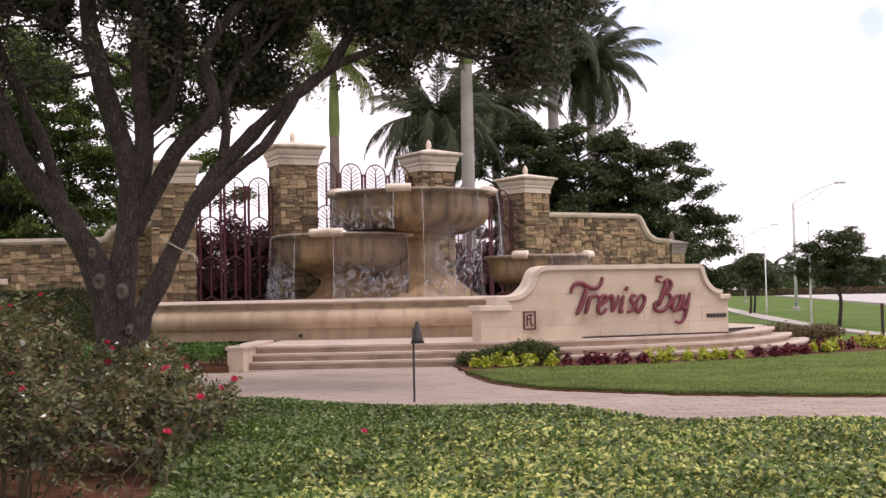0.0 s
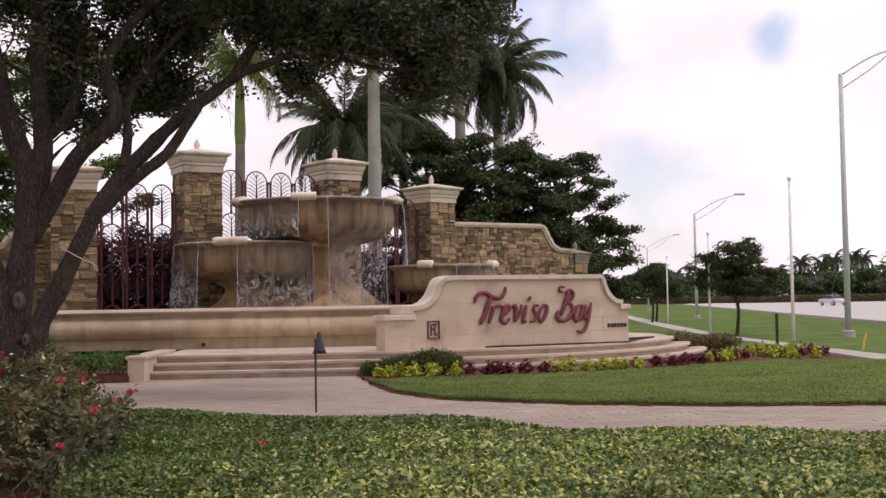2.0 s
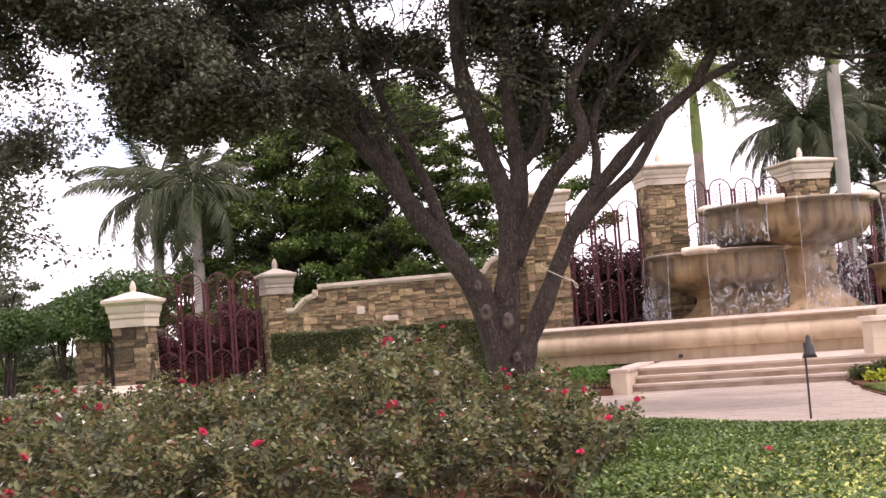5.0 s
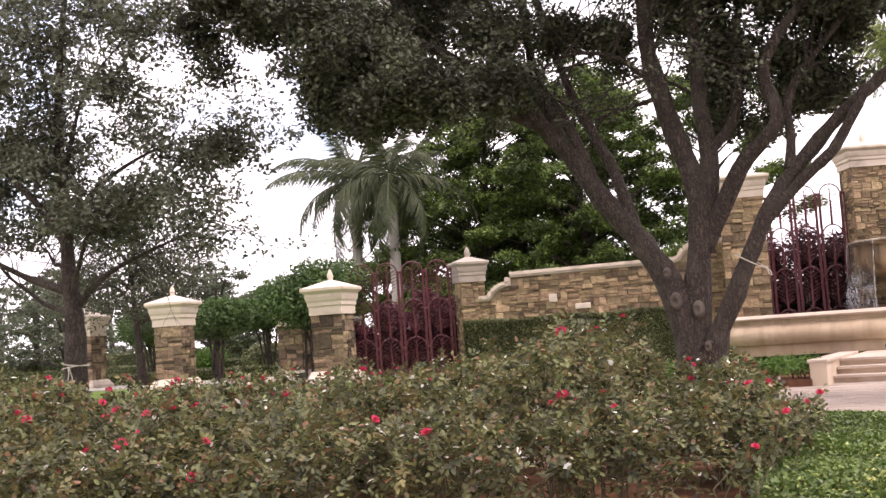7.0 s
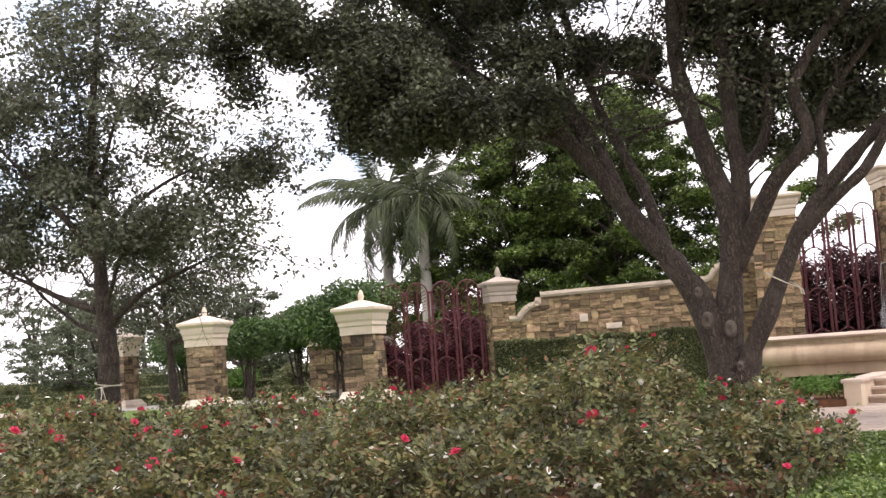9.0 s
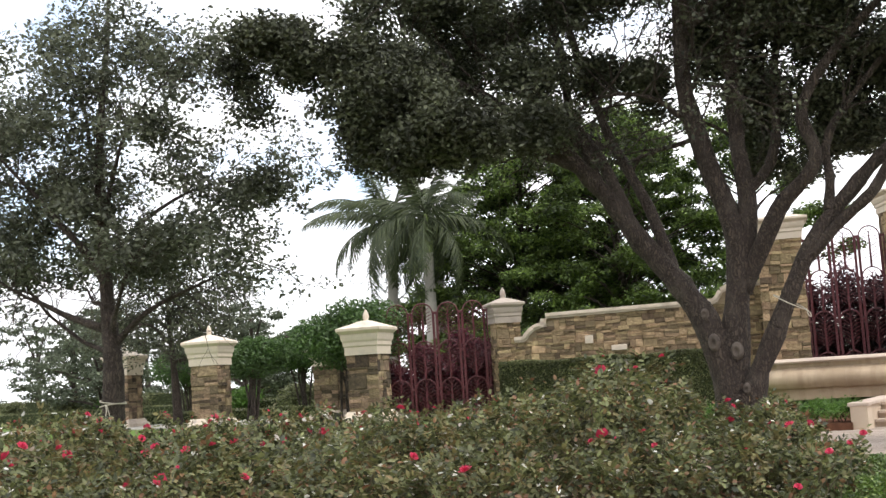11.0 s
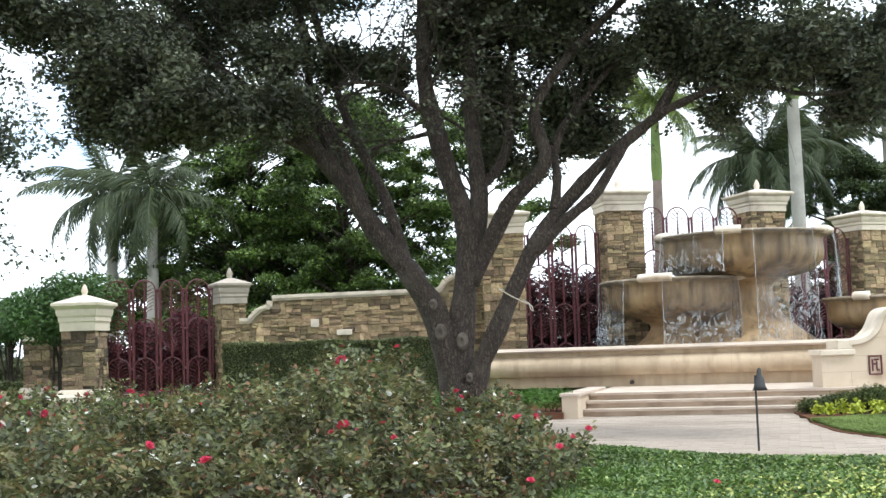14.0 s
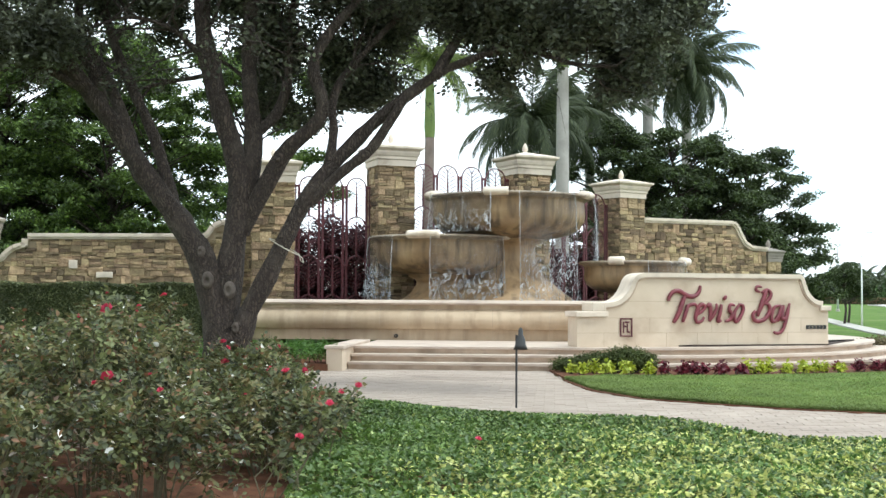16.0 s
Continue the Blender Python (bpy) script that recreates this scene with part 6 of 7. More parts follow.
def frond(rng, length, droop, mat):
    """Feather frond, along +x: an arching rib with a hanging curtain of long leaflets."""
    bm = bmesh.new()
    n = 18
    rib, p, a = [Vector((0, 0, 0))], Vector((0, 0, 0)), 0.0
    for i in range(n):
        a -= radians(100 * droop) / n * (0.4 + 1.2 * i / n)
        p = p + Vector((math.cos(a), 0, math.sin(a))) * length / n
        rib.append(p)
    tube(bm, rib, [0.04 * (1 - 0.85 * i / n) for i in range(n + 1)], 4, False)
    for i in range(2, n + 1):
        along = (rib[i] - rib[i - 1]).normalized()
        for s in (-1, 1):
            for h in (0.0, 0.14, 0.28, 0.42, 0.57, 0.71, 0.86):
                at = rib[i - 1].lerp(rib[i], h)
                f = (i - 1 + h) / n
                ll = length * 0.24 * math.sin(math.pi * min(1, 0.24 + 0.66 * f)) * rng.uniform(0.7, 1.1)
                d = (along * rng.uniform(0.3, 0.7) + Vector((0, s * rng.uniform(0.15, 0.75), rng.uniform(-1.0, -0.1)))).normalized()
                mid = at + d * ll * 0.5
                tip = at + d * ll + Vector((0, 0, -ll * 0.22))
                w = along * 0.019 * (length / 3)
                v = [bm.verts.new(c) for c in (at - w * 0.5, mid - w, tip, mid + w, at + w * 0.5)]
                bm.faces.new(v)
    me = bpy.data.meshes.new("frond")
    bm.to_mesh(me)
    bm.free()
    me.materials.append(mat)
    return me


_pr = np.random.default_rng(9)
FRONDS = [frond(_pr, 3.0, (0.55, 0.8, 1.0, 1.25)[i], M_PALM) for i in range(4)]
LIMP = [frond(_pr, 3.0, (1.2, 1.5, 1.8, 2.0)[i], M_PALM) for i in range(4)]
BACKLIT = [frond(_pr, 3.0, (0.5, 0.7, 0.9, 1.1)[i], M_BACKLITPALM) for i in range(4)]


def palm(x, y, z, height, trunk_r, n, seed, size=1.0, shaft=1.4, name="royal_palm", label="tall royal palm with a smooth grey trunk", low=-18, fronds=FRONDS):
    """A palm: ringed trunk, green crownshaft, arching feather fronds from its top."""
    rng = np.random.default_rng(seed)
    t = thing(name, pose(x, y, z), label, "palm tree")
    lean = rng.normal(size=2) * 0.12
    bm = bmesh.new()
    prof = [(0, 0, -0.2), (lean[0] * 0.2, lean[1] * 0.2, height * 0.3), (lean[0] * 0.6, lean[1] * 0.6, height * 0.65), (lean[0], lean[1], height)]
    line = smooth_line(prof, 6)
    tube(bm, line, [trunk_r * (1.25 - 0.25 * min(1, i / 3)) if i < 3 else trunk_r * (1.05 - 0.3 * i / len(line)) for i in range(len(line))], 14)
    part("trunk", bm, M_PALMB if shaft > 2.5 else M_PALMT, t, "", True)
    top = Vector((lean[0], lean[1], height))
    if shaft:
        bm = bmesh.new()
        lathe(bm, [(trunk_r * 0.8, 0), (trunk_r * 0.92, shaft * 0.15), (trunk_r * 0.75, shaft * 0.6), (trunk_r * 0.4, shaft), (0.02, shaft * 1.1)], 12)
        bmesh.ops.translate(bm, verts=bm.verts, vec=top)
        part("crownshaft", bm, M_SHAFT, t, "smooth green crownshaft", True)
    hub = top + Vector((0, 0, shaft))
    for i in range(n):
        ob = part("frond", fronds[min(3, int(4 * i / n + rng.uniform(-0.8, 0.8))) if i else 0], fronds[0].materials[0], t)
        rise_by = 74 - (74 - low) * (i / n) ** 0.8 + rng.uniform(-8, 8)
        ob.matrix_basis = Matrix.Translation(hub) @ Matrix.Rotation(2.39996 * i, 4, "Z") @ Matrix.Rotation(radians(-rise_by), 4, "Y") @ Matrix.Scale(size * rng.uniform(0.85, 1.1), 4)
    return t


palm(-4.85, 44.8, 0.4, 7.0, 0.23, 19, 1, 0.95, 2.9, label="royal palm with a brown trunk and young fronds coloured as backlit", fronds=BACKLIT)
palm(0.1, 44.1, 0.4, 9.4, 0.27, 18, 2, 1.0, 1.5)
palm(-1.36, 50.0, 0.4, 7.3, 0.24, 40, 3, 1.2, 1.0, low=-40)
palm(6.3, 59.8, 0.4, 11.0, 0.3, 40, 4, 1.3, 1.3, low=-45)
palm(4.3, 58.0, 0.4, 12.4, 0.3, 38, 5, 1.3, 1.3, low=-45)
palm(1.6, 56.0, 0.4, 8.6, 0.26, 36, 8, 1.2, 1.0, low=-40)
palm(-26.4, 42.75, 0.4, 6.2, 0.26, 19, 6, 1.35, 1.6, low=-50)
palm(-21.9, 38.3, 0.4, 5.7, 0.24, 17, 7, 1.2, 1.4, low=-55)
palm(-25.0, 44.6, 0.4, 5.6, 0.3, 18, 9, 1.1, 1.5)


# ---- shrubs and beds ----
def bush(name, x, y, z, blobs, count, leaf, mat, seed, label, category="bush", group="", wide=0.5, stems=6):
    rng = np.random.default_rng(seed)
    t = thing(name, pose(x, y, z), label, category, group)
    bm = bmesh.new()
    for i in range(stems):
        b = blobs[i % len(blobs)]
        tube(bm, smooth_line([(0.1 * rng.normal(), 0.1 * rng.normal(), -0.05), (b[0] * 0.5 + 0.1 * rng.normal(), b[1] * 0.5, b[2] * 0.6), (b[0] + b[3] * 0.4 * rng.normal(), b[1] + 0.3 * b[4] * rng.normal(), b[2] + b[5] * 0.3)], 2), {"rose_bush": 0.005, "round_tree": 0.04}.get(name, 0.012), 5, False)
    part("branchwork", bm, M_STEM if name == "rose_bush" else M_BARK, t)
    pos = in_blobs(blobs, count, rng, 0.45)
    pos = pos[pos[:, 2] > 0.03]
    part("foliage", leaf_mesh("foliage", pos, mat, leaf, leaf * wide, rng), mat, t)
    return t, pos


def rose_flower():
    bm = bmesh.new()
    for k, (n, r, h, o) in enumerate(((5, 0.045, 0.012, 0.0), (5, 0.033, 0.026, 0.6), (4, 0.018, 0.036, 1.1))):
        for i in range(n):
            a, w = o + 2 * math.pi * i / n, 0.62
            v = [bm.verts.new(c) for c in ((0, 0, 0), (r * math.cos(a - w), r * math.sin(a - w), h), (r * 1.15 * math.cos(a), r * 1.15 * math.sin(a), h + 0.006), (r * math.cos(a + w), r * math.sin(a + w), h))]
            bm.faces.new(v)
    me = bpy.data.meshes.new("flower")
    bm.to_mesh(me)
    bm.free()
    me.materials.append(M_ROSE)
    return me


FLOWER = rose_flower()


def leaflets(name, pos, d, u, length, wide, mat, rng):
    """Rounded, folded leaflets at given places, along d, their upper sides towards u."""
    n = len(pos)
    d = d / (np.linalg.norm(d, axis=1)[:, None] + 1e-9)
    w = np.cross(d, u)
    w /= np.linalg.norm(w, axis=1)[:, None] + 1e-9
    up = np.cross(w, d)
    L = length * rng.uniform(0.65, 1.25, n)[:, None]
    W = L * wide
    v = np.empty((n, 6, 3))
    v[:, 0] = pos
    for k, (a, side, lift) in enumerate(((0.3, 0.46, 0.12), (0.68, 0.4, 0.1), (1.0, 0.0, -0.08), (0.68, -0.4, 0.1), (0.3, -0.46, 0.12))):
        v[:, k + 1] = pos + d * L * a + w * W * side + up * W * lift
    me = bpy.data.meshes.new(name)
    me.vertices.add(6 * n)
    me.vertices.foreach_set("co", v.astype(np.float32).ravel())
    i = np.arange(n)[:, None] * 6
    tri = np.concatenate([i + [0, 1, 2], i + [0, 2, 3], i + [0, 3, 4], i + [0, 4, 5]], 1).astype(np.int32).ravel()
    me.loops.add(12 * n)
    me.loops.foreach_set("vertex_index", tri)
    me.polygons.add(4 * n)
    me.polygons.foreach_set("loop_start", np.arange(4 * n, dtype=np.int32) * 3)
    me.update(calc_edges=True)
    me.materials.append(mat)
    return me


def rose_bush(x, y, z, h, canes, seed, label, spread=0.72, blooms=6, leaf=0.062):
    """Arching canes, each set with leaves of five leaflets; blooms and buds at the ends."""
    rng = np.random.default_rng(seed)
    t = thing("rose_bush", pose(x, y, z), label, "rose bush", "rose bushes")
    bm, P, D, ends = bmesh.new(), [], [], []
    for c in range(canes):
        a = 2.4 * c + rng.uniform(-0.6, 0.6)
        q = spread * math.sqrt((c + 0.5) / canes) * rng.uniform(0.75, 1.15)
        top = h * (1.02 - 0.38 * (q / spread) ** 2) * rng.uniform(0.78, 1.06) + (0.12 if rng.random() < 0.16 else 0.0)
        e = Vector((q * math.cos(a), q * math.sin(a), top))
        line = smooth_line([(0.12 * math.cos(a), 0.12 * math.sin(a), -0.03), (e.x * 0.45, e.y * 0.45, top * 0.5), (e.x * 0.85, e.y * 0.85, top * 0.88), e], 3)
        if c % 2 == 0:
            tube(bm, line, [0.008, 0.008, 0.007, 0.007, 0.006, 0.006, 0.005, 0.005, 0.004, 0.003], 4, False)
        ends.append(e)
        L = np.array([list(p) for p in line])
        f = rng.uniform(0.22, 1.0, 17) ** 0.7 * (len(line) - 1.001)
        k = f.astype(int)
        p = L[k] + (L[k + 1] - L[k]) * (f - k)[:, None]
        out = rng.normal(size=(17, 3)) * 0.75 + np.array([math.cos(a) * 0.5, math.sin(a) * 0.5, 0.25])
        P.append(p)
        D.append(out / np.linalg.norm(out, axis=1)[:, None])
    part("branchwork", bm, M_STEM, t)
    # a skirt of low leaves hides most of the stems
    a = rng.uniform(0, 6.283, 56)
    q = spread * rng.uniform(0.45, 0.95, 56)
    P.append(np.stack([q * np.cos(a), q * np.sin(a), h * rng.uniform(0.08, 0.5, 56)], -1))
    D.append(np.stack([np.cos(a), np.sin(a), rng.normal(size=56) * 0.4], -1))
    P, D = np.concatenate(P), np.concatenate(D)
    U = np.array([0, 0, 1.0]) + rng.normal(size=D.shape) * 0.45
    side = np.cross(D, U)
    side /= np.linalg.norm(side, axis=1)[:, None] + 1e-9
    pos, d = [], []
    for along, s, ahead in ((0.3, 1, 0.45), (0.3, -1, 0.45), (0.68, 1, 0.6), (0.68, -1, 0.6), (0.95, 0, 1.0)):
        pos.append(P + D * 0.115 * along + rng.normal(size=P.shape) * 0.006)
        d.append(D * ahead + side * s * 0.85 + rng.normal(size=P.shape) * 0.15 + np.array([0, 0, -0.12]))
    pos, d, U = np.concatenate(pos), np.concatenate(d), np.concatenate([U] * 5)
    keep = pos[:, 2] > 0.04
    part("foliage", leaflets("foliage", pos[keep], d[keep], U[keep], leaf, 0.62, M_ROSELEAF, rng), M_ROSELEAF, t)
    high = sorted(ends, key=lambda p: -p.z + 0.9 * rng.random())
    kept = []
    if rng.random() < 0.3:
        high = high[:1] + [high[0] + Vector((0.09, 0.02, -0.03)), high[0] + Vector((-0.1, 0.03, -0.05))] + high[1:]
    for p in high:
        if len(kept) >= blooms:
            break
        if any((p - q).length < 0.07 for q in kept):
            continue
        kept.append(p)
        ob = part("flower", FLOWER, M_ROSE, t, "red rose bloom")
        big = rng.uniform(0.55, 1.05) if rng.random() < 0.62 else rng.uniform(0.28, 0.45)
        ob.matrix_basis = pose(p.x, p.y - 0.02, p.z + 0.03, rng.uniform(10, 70), rng.uniform(-30, 30), rng.uniform(0, 360)) @ Matrix.Scale(big, 4)
    return t


def roses():
    rng = np.random.default_rng(77)
    i = 0
    for row, r in enumerate((8.6, 9.9, 11.2, 12.6, 14.1, 15.6)):
        az = 15.0 + (4.6 if row == 0 else 0.0) - 0.1 * row
        while az < 64:
            a = radians(az + rng.uniform(-0.8, 0.8))
            rr = r + rng.uniform(-0.35, 0.35)
            high = (1.06 - 0.26 * max(0.0, 1 - (az - 15.5) / 5.0)) + 0.33 * math.exp(-((az - 21.0) / 3.4) ** 2) * (row in (1, 2, 3)) + 0.04 * row - (0.1 if az > 26 else 0.0) + (0.12 if az > 44 else 0.0)
            x, y = -rr * math.sin(a), rr * math.cos(a)
            g = float(rise(x, y))
            h = high * rng.uniform(0.9, 1.06) - g * 0.8
            rose_bush(x, y, g, h, 46 if rr < 12 else 34, 300 + i, "leafy rose bush with scattered red blooms", rng.uniform(0.62, 0.8), int(rng.integers(1, 7)), 0.052 if rr < 12 else 0.06)
            az += math.degrees(rng.uniform(1.0, 1.22) / r)
            i += 1


roses()


def rose_sprig(az, r, lean, h, seed):
    """A lone cane that leans out of the bed, with a bloom at its tip."""
    a = radians(az)
    x, y = -r * math.sin(a), r * math.cos(a)
    tip = (lean, 0.0, h)
    blobs = [(lean * 0.55, 0, h * 0.7, 0.09, 0.08, 0.08), (lean * 0.8, 0, h * 0.86, 0.11, 0.09, 0.06), (lean * 0.95, 0, h * 0.96, 0.06, 0.06, 0.04)]
    t, pos = bush("rose_bush", x, y, 0.0, blobs, 90, 0.06, M_ROSELEAF, seed, "thin rose cane leaning out with one bloom", "rose bush", "rose bushes", 0.6, 3)
    ob = part("flower", FLOWER, M_ROSE, t, "red rose bloom")
    ob.matrix_basis = pose(*tip, 35, 10, 0) @ Matrix.Scale(0.62, 4)


for k, q in enumerate(((12.6, 9.2, 0.34, 0.86), (14.0, 8.4, 0.3, 0.8), (13.4, 10.4, 0.42, 0.72), (15.2, 8.0, 0.25, 0.62))):
    rose_sprig(*q, 960 + k)


def ground_cover():
    rng = np.random.default_rng(4)
    n = 480000
    y = 3.5 + 11.5 * rng.uniform(0, 1, n) ** 0.9
    x = rng.uniform(-5.0, 12.0, n)
    far = np.interp(x, [-5, -2.06, -0.25, 0.44, 1.0, 2.0, 2.95, 3.7, 6.0, 12.0], [15.2, 14.75, 13.55, 13.05, 12.6, 11.8, 11.5, 11.3, 10.8, 9.9]) + 0.06 * np.sin(x * 3.7)
    left = -1.6 - 0.19 * np.maximum(0, y - 6)
    keep = (y < far) & (x > left) & (np.abs(x) < 1.2 + y * 0.62)
    x, y = x[keep], y[keep]
    lump = 0.03 * np.sin(x * 2.3 + np.sin(y * 1.9)) + 0.025 * np.sin(y * 3.1 + x)
    edge = np.clip((far[keep] - y) / 0.35, 0, 1) ** 0.5
    z = (0.29 + lump) * (0.35 + 0.65 * edge) - np.abs(rng.normal(size=len(x))) * 0.05
    pos = np.stack([x, y, z], -1)
    # oak shade put into the leaves: greener towards the path and the roses, more variegated in front
    mixed = np.clip((x + 1.6 - 0.12 * (y - 8)) / 1.0, 0.05, 1) * np.clip((12.4 + 0.6 * np.minimum(x, 3.0) - y) / 3.0, 0.12, 0.92) * (0.88 + 0.12 * np.sin(x * 1.7 + 1.3 * np.sin(y * 1.1)))
    pale = rng.random(len(x)) < mixed
    for sel, mat, label in ((pale, M_COVER, "low dense ground cover with yellow-green variegated leaves"), (~pale, M_COVER_SHADED, "low dense ground cover with plain green leaves, toned for the oak's shade")):
        ob = new("ground_cover", leaf_mesh("ground_cover", pos[sel], mat, 0.052, 0.03, rng, -1.0, np.array([0, 0, 1.6])))
        tagged(ob, label, "ground cover", kind="stuff")
    bm = bmesh.new()
    slab(bm, [(-5.4, 14.0), (-1.7, 3), (8, 3), (8, 9.6), (6, 10.2), (3.4, 11.0), (2.0, 11.5), (-1, 13.6), (-1.6, 14.0)], -0.05, 0.06)
    tagged(part("cover_bed", bm, M_SOIL), "dark soil under the ground cover", "flower bed", kind="structure")


ground_cover()


def lawn_grass():
    """Short blades over the lawn, thickest along its edge."""
    rng = np.random.default_rng(15)
    n = 110000
    x = rng.uniform(0.0, 13.0, n)
    edge = np.interp(x, [0.05, 0.45, 1.15, 2.9, 4.3, 5.6, 9, 13], [22.2, 20.0, 18.45, 17.15, 16.55, 16.25, 15.65, 15.2])
    back = np.interp(x, [0.05, 0.8, 1.8, 3.5, 5.6, 7.8, 9.3, 11, 13], [22.3, 23.2, 23.2, 23.6, 24.6, 26.2, 27.0, 26.2, 25.9])
    y = edge - 0.03 + (back - edge) * rng.uniform(0, 1, n) ** 1.4
    pos = np.stack([x, y, 0.06 + rng.uniform(-0.01, 0.012, n)], -1)
    rim = rng.random(n) < 0.12
    pos[rim, 1] = edge[rim] + rng.uniform(-0.05, 0.05, rim.sum())
    pos[rim, 2] = rng.uniform(0.03, 0.065, rim.sum())
    ob = new("lawn_grass", leaf_mesh("lawn_grass", pos, M_BLADE, 0.06, 0.011, rng, -2.5))
    tagged(ob, "short mown grass blades of the lawn", "grass", kind="stuff")


lawn_grass()

# clipped hedge before the west wall
def hedge(name, a, b, depth, h, count, leaf, mat, seed, label, z=None):
    rng = np.random.default_rng(seed)
    A, B = Vector(a), Vector(b)
    L = (B - A).length
    z0 = float(rise(*a)) if z is None else z
    t = thing(name, pose(A.x, A.y, z0, 0, 0, math.degrees(math.atan2(B.y - A.y, B.x - A.x))), label, "hedge")
    part("core", box(bmesh.new(), 0.06, L - 0.06, 0.06, depth - 0.06, -0.1, h - 0.07), M_HEDGECORE, t)
    p = rng.uniform(0, 1, (count, 3)) * np.array([L, depth, h])
    face = rng.integers(0, 4, count)
    p[face == 0, 1] = np.abs(rng.normal(size=(face == 0).sum())) * 0.05
    p[face == 1, 2] = h - np.abs(rng.normal(size=(face == 1).sum())) * 0.05
    p[face == 2, 0] = np.where(rng.random((face == 2).sum()) < 0.5, 0.02, L - 0.02)
    p[face == 3, 1] = depth - np.abs(rng.normal(size=(face == 3).sum())) * 0.05
    p[:, 2] += 0.03 * np.sin(p[:, 0] * 3.1)
    part("foliage", leaf_mesh("foliage", p, mat, leaf, leaf * 0.55, rng), mat, t)
    return t


M_HEDGECORE = material("hedge_core", (0.03, 0.04, 0.015), (0.055, 0.065, 0.026), 6.0, 1.0, 0.8, 40)
hedge("clipped_hedge", (-13.8, 27.36), (-8.6, 28.9), 1.0, 1.34, 60000, 0.06, M_HEDGE, 51, "box-clipped dark green hedge before the stone wall", 0.45)
# wine-red shrubs behind the gates
for i, (x, y, h) in enumerate(((-7.3, 33.6, 3.3), (-6.3, 34.0, 3.5), (-5.4, 34.6, 3.2), (-4.2, 35.0, 2.6), (-3.6, 35.8, 2.8), (-3.0, 36.0, 2.6), (-2.4, 36.4, 2.8), (-1.6, 37.2, 2.6), (0.2, 38.3, 2.6), (1.0, 38.8, 2.6), (-18.6, 30.0, 1.7), (-17.6, 30.6, 2.1), (-16.6, 31.1, 2.5), (-15.9, 31.6, 2.2))):
    bush("wine_shrub", x, y, 0.42, [(0, 0, h * 0.3, 0.75, 0.6, h * 0.3), (0.2, 0, h * 0.6, 0.7, 0.5, h * 0.28), (-0.3, 0.1, h * 0.8, 0.5, 0.45, h * 0.2)], 6500, 0.17, M_WINE if x < -10 else M_DARKWINE, 230 + i, "upright wine-red shrub behind the iron gate", "shrub", "wine shrubs", 0.3, 6)
# planter shrubs left of the steps
for i in range(7):
    x = -8.6 + i * 0.58
    bush("planter_shrub", x, 24.6 + 0.3 * (i % 2), 0.16, [(0, 0, 0.22, 0.42, 0.42, 0.2), (0.2, 0.2, 0.26, 0.3, 0.3, 0.18)], 1500, 0.07, M_SHRUB, 90 + i, "bright green low shrub in the raised bed", "shrub", "planter shrubs", 0.4, 4)
# juniper at the tip of the bed
bush("juniper_bush", 1.0, 24.45, 0.0, [(-0.85, 0, 0.16, 0.4, 0.34, 0.13), (-0.35, 0.1, 0.22, 0.45, 0.34, 0.17), (0.2, 0.0, 0.29, 0.46, 0.36, 0.22), (0.5, -0.05, 0.25, 0.34, 0.32, 0.18)], 18000, 0.085, M_JUNIPER, 61, "dark spreading juniper in the flower bed", "bush", "", 0.22)
M_OLIVE = leaf_material("olive_shrub_leaves", (0.085, 0.062, 0.03), (0.2, 0.16, 0.075), 0.2, 0.8)
# bedding plants
_b = np.random.default_rng(12)


def bedding(x, y, lime, k):
    s = _b.uniform(0.6, 0.92)
    bush("bedding_plant", x, y, 0.03, [(0, 0, 0.09 * s, 0.12 * s, 0.12 * s, 0.09 * s), (0, 0, 0.2 * s, 0.07 * s, 0.07 * s, 0.09 * s)], 120, 0.10, M_LIME if lime else M_BEDWINE, 500 + k, "small lime-yellow bedding plant" if lime else "small wine-red bedding plant", "bedding plant", "bedding plants", 0.55, 3)


_k = 0
for a0, a1, lime, n in ((0.5, 9.0, True, 8), (10.5, 19.5, False, 8), (20.0, 32, True, 10), (33.0, 46, False, 10), (46.5, 55, True, 8), (48, 58, False, 7)):
    for i in range(n):
        a = a0 + (a1 - a0) * (i + _b.uniform(0.2, 0.8)) / n
        r = 10.3 + (0.16 if i % 2 else -0.1) + _b.uniform(-0.12, 0.12)
        bedding(C0.x + r * math.sin(radians(a)), C0.y - r * math.cos(radians(a)), lime, _k)
        _k += 1
for i in range(26):
    bedding(9.3 + 1.7 * _b.random(), 27.6 + 3.4 * _b.random(), i % 3 > 0, _k)
    _k += 1
bush("clipped_shrub", 8.95, 33.0, 0.0, [(-0.6, 0, 0.28, 0.7, 0.6, 0.2), (0.5, 0.2, 0.25, 0.7, 0.6, 0.2)], 9000, 0.07, M_OLIVE, 71, "low rounded green-brown shrub by the pavement", "bush")

# round shrubs and hedges round the entrance drive
for i, (x, y, r, zc) in enumerate(((-19.2, 28.7, 1.7, 2.3), (-24.9, 31.6, 1.15, 2.0), (-27.5, 38.0, 1.5, 2.4), (-35.0, 40.0, 1.6, 2.2))):
    plainb = [(0, 0, zc, r, r, r * 0.5), (r * 0.4, 0.2, zc + r * 0.22, r * 0.7, r * 0.7, r * 0.42), (-r * 0.4, 0.1, zc + r * 0.05, r * 0.72, r * 0.7, r * 0.42), (r * 0.1, 0, zc + r * 0.4, r * 0.5, r * 0.5, r * 0.3)]
    bush("round_tree", x, y, 0.45, plainb, 17000, 0.12, M_ROUND, 150 + i, "round-headed small tree on several stems", "tree", "round trees", 0.5, 9)
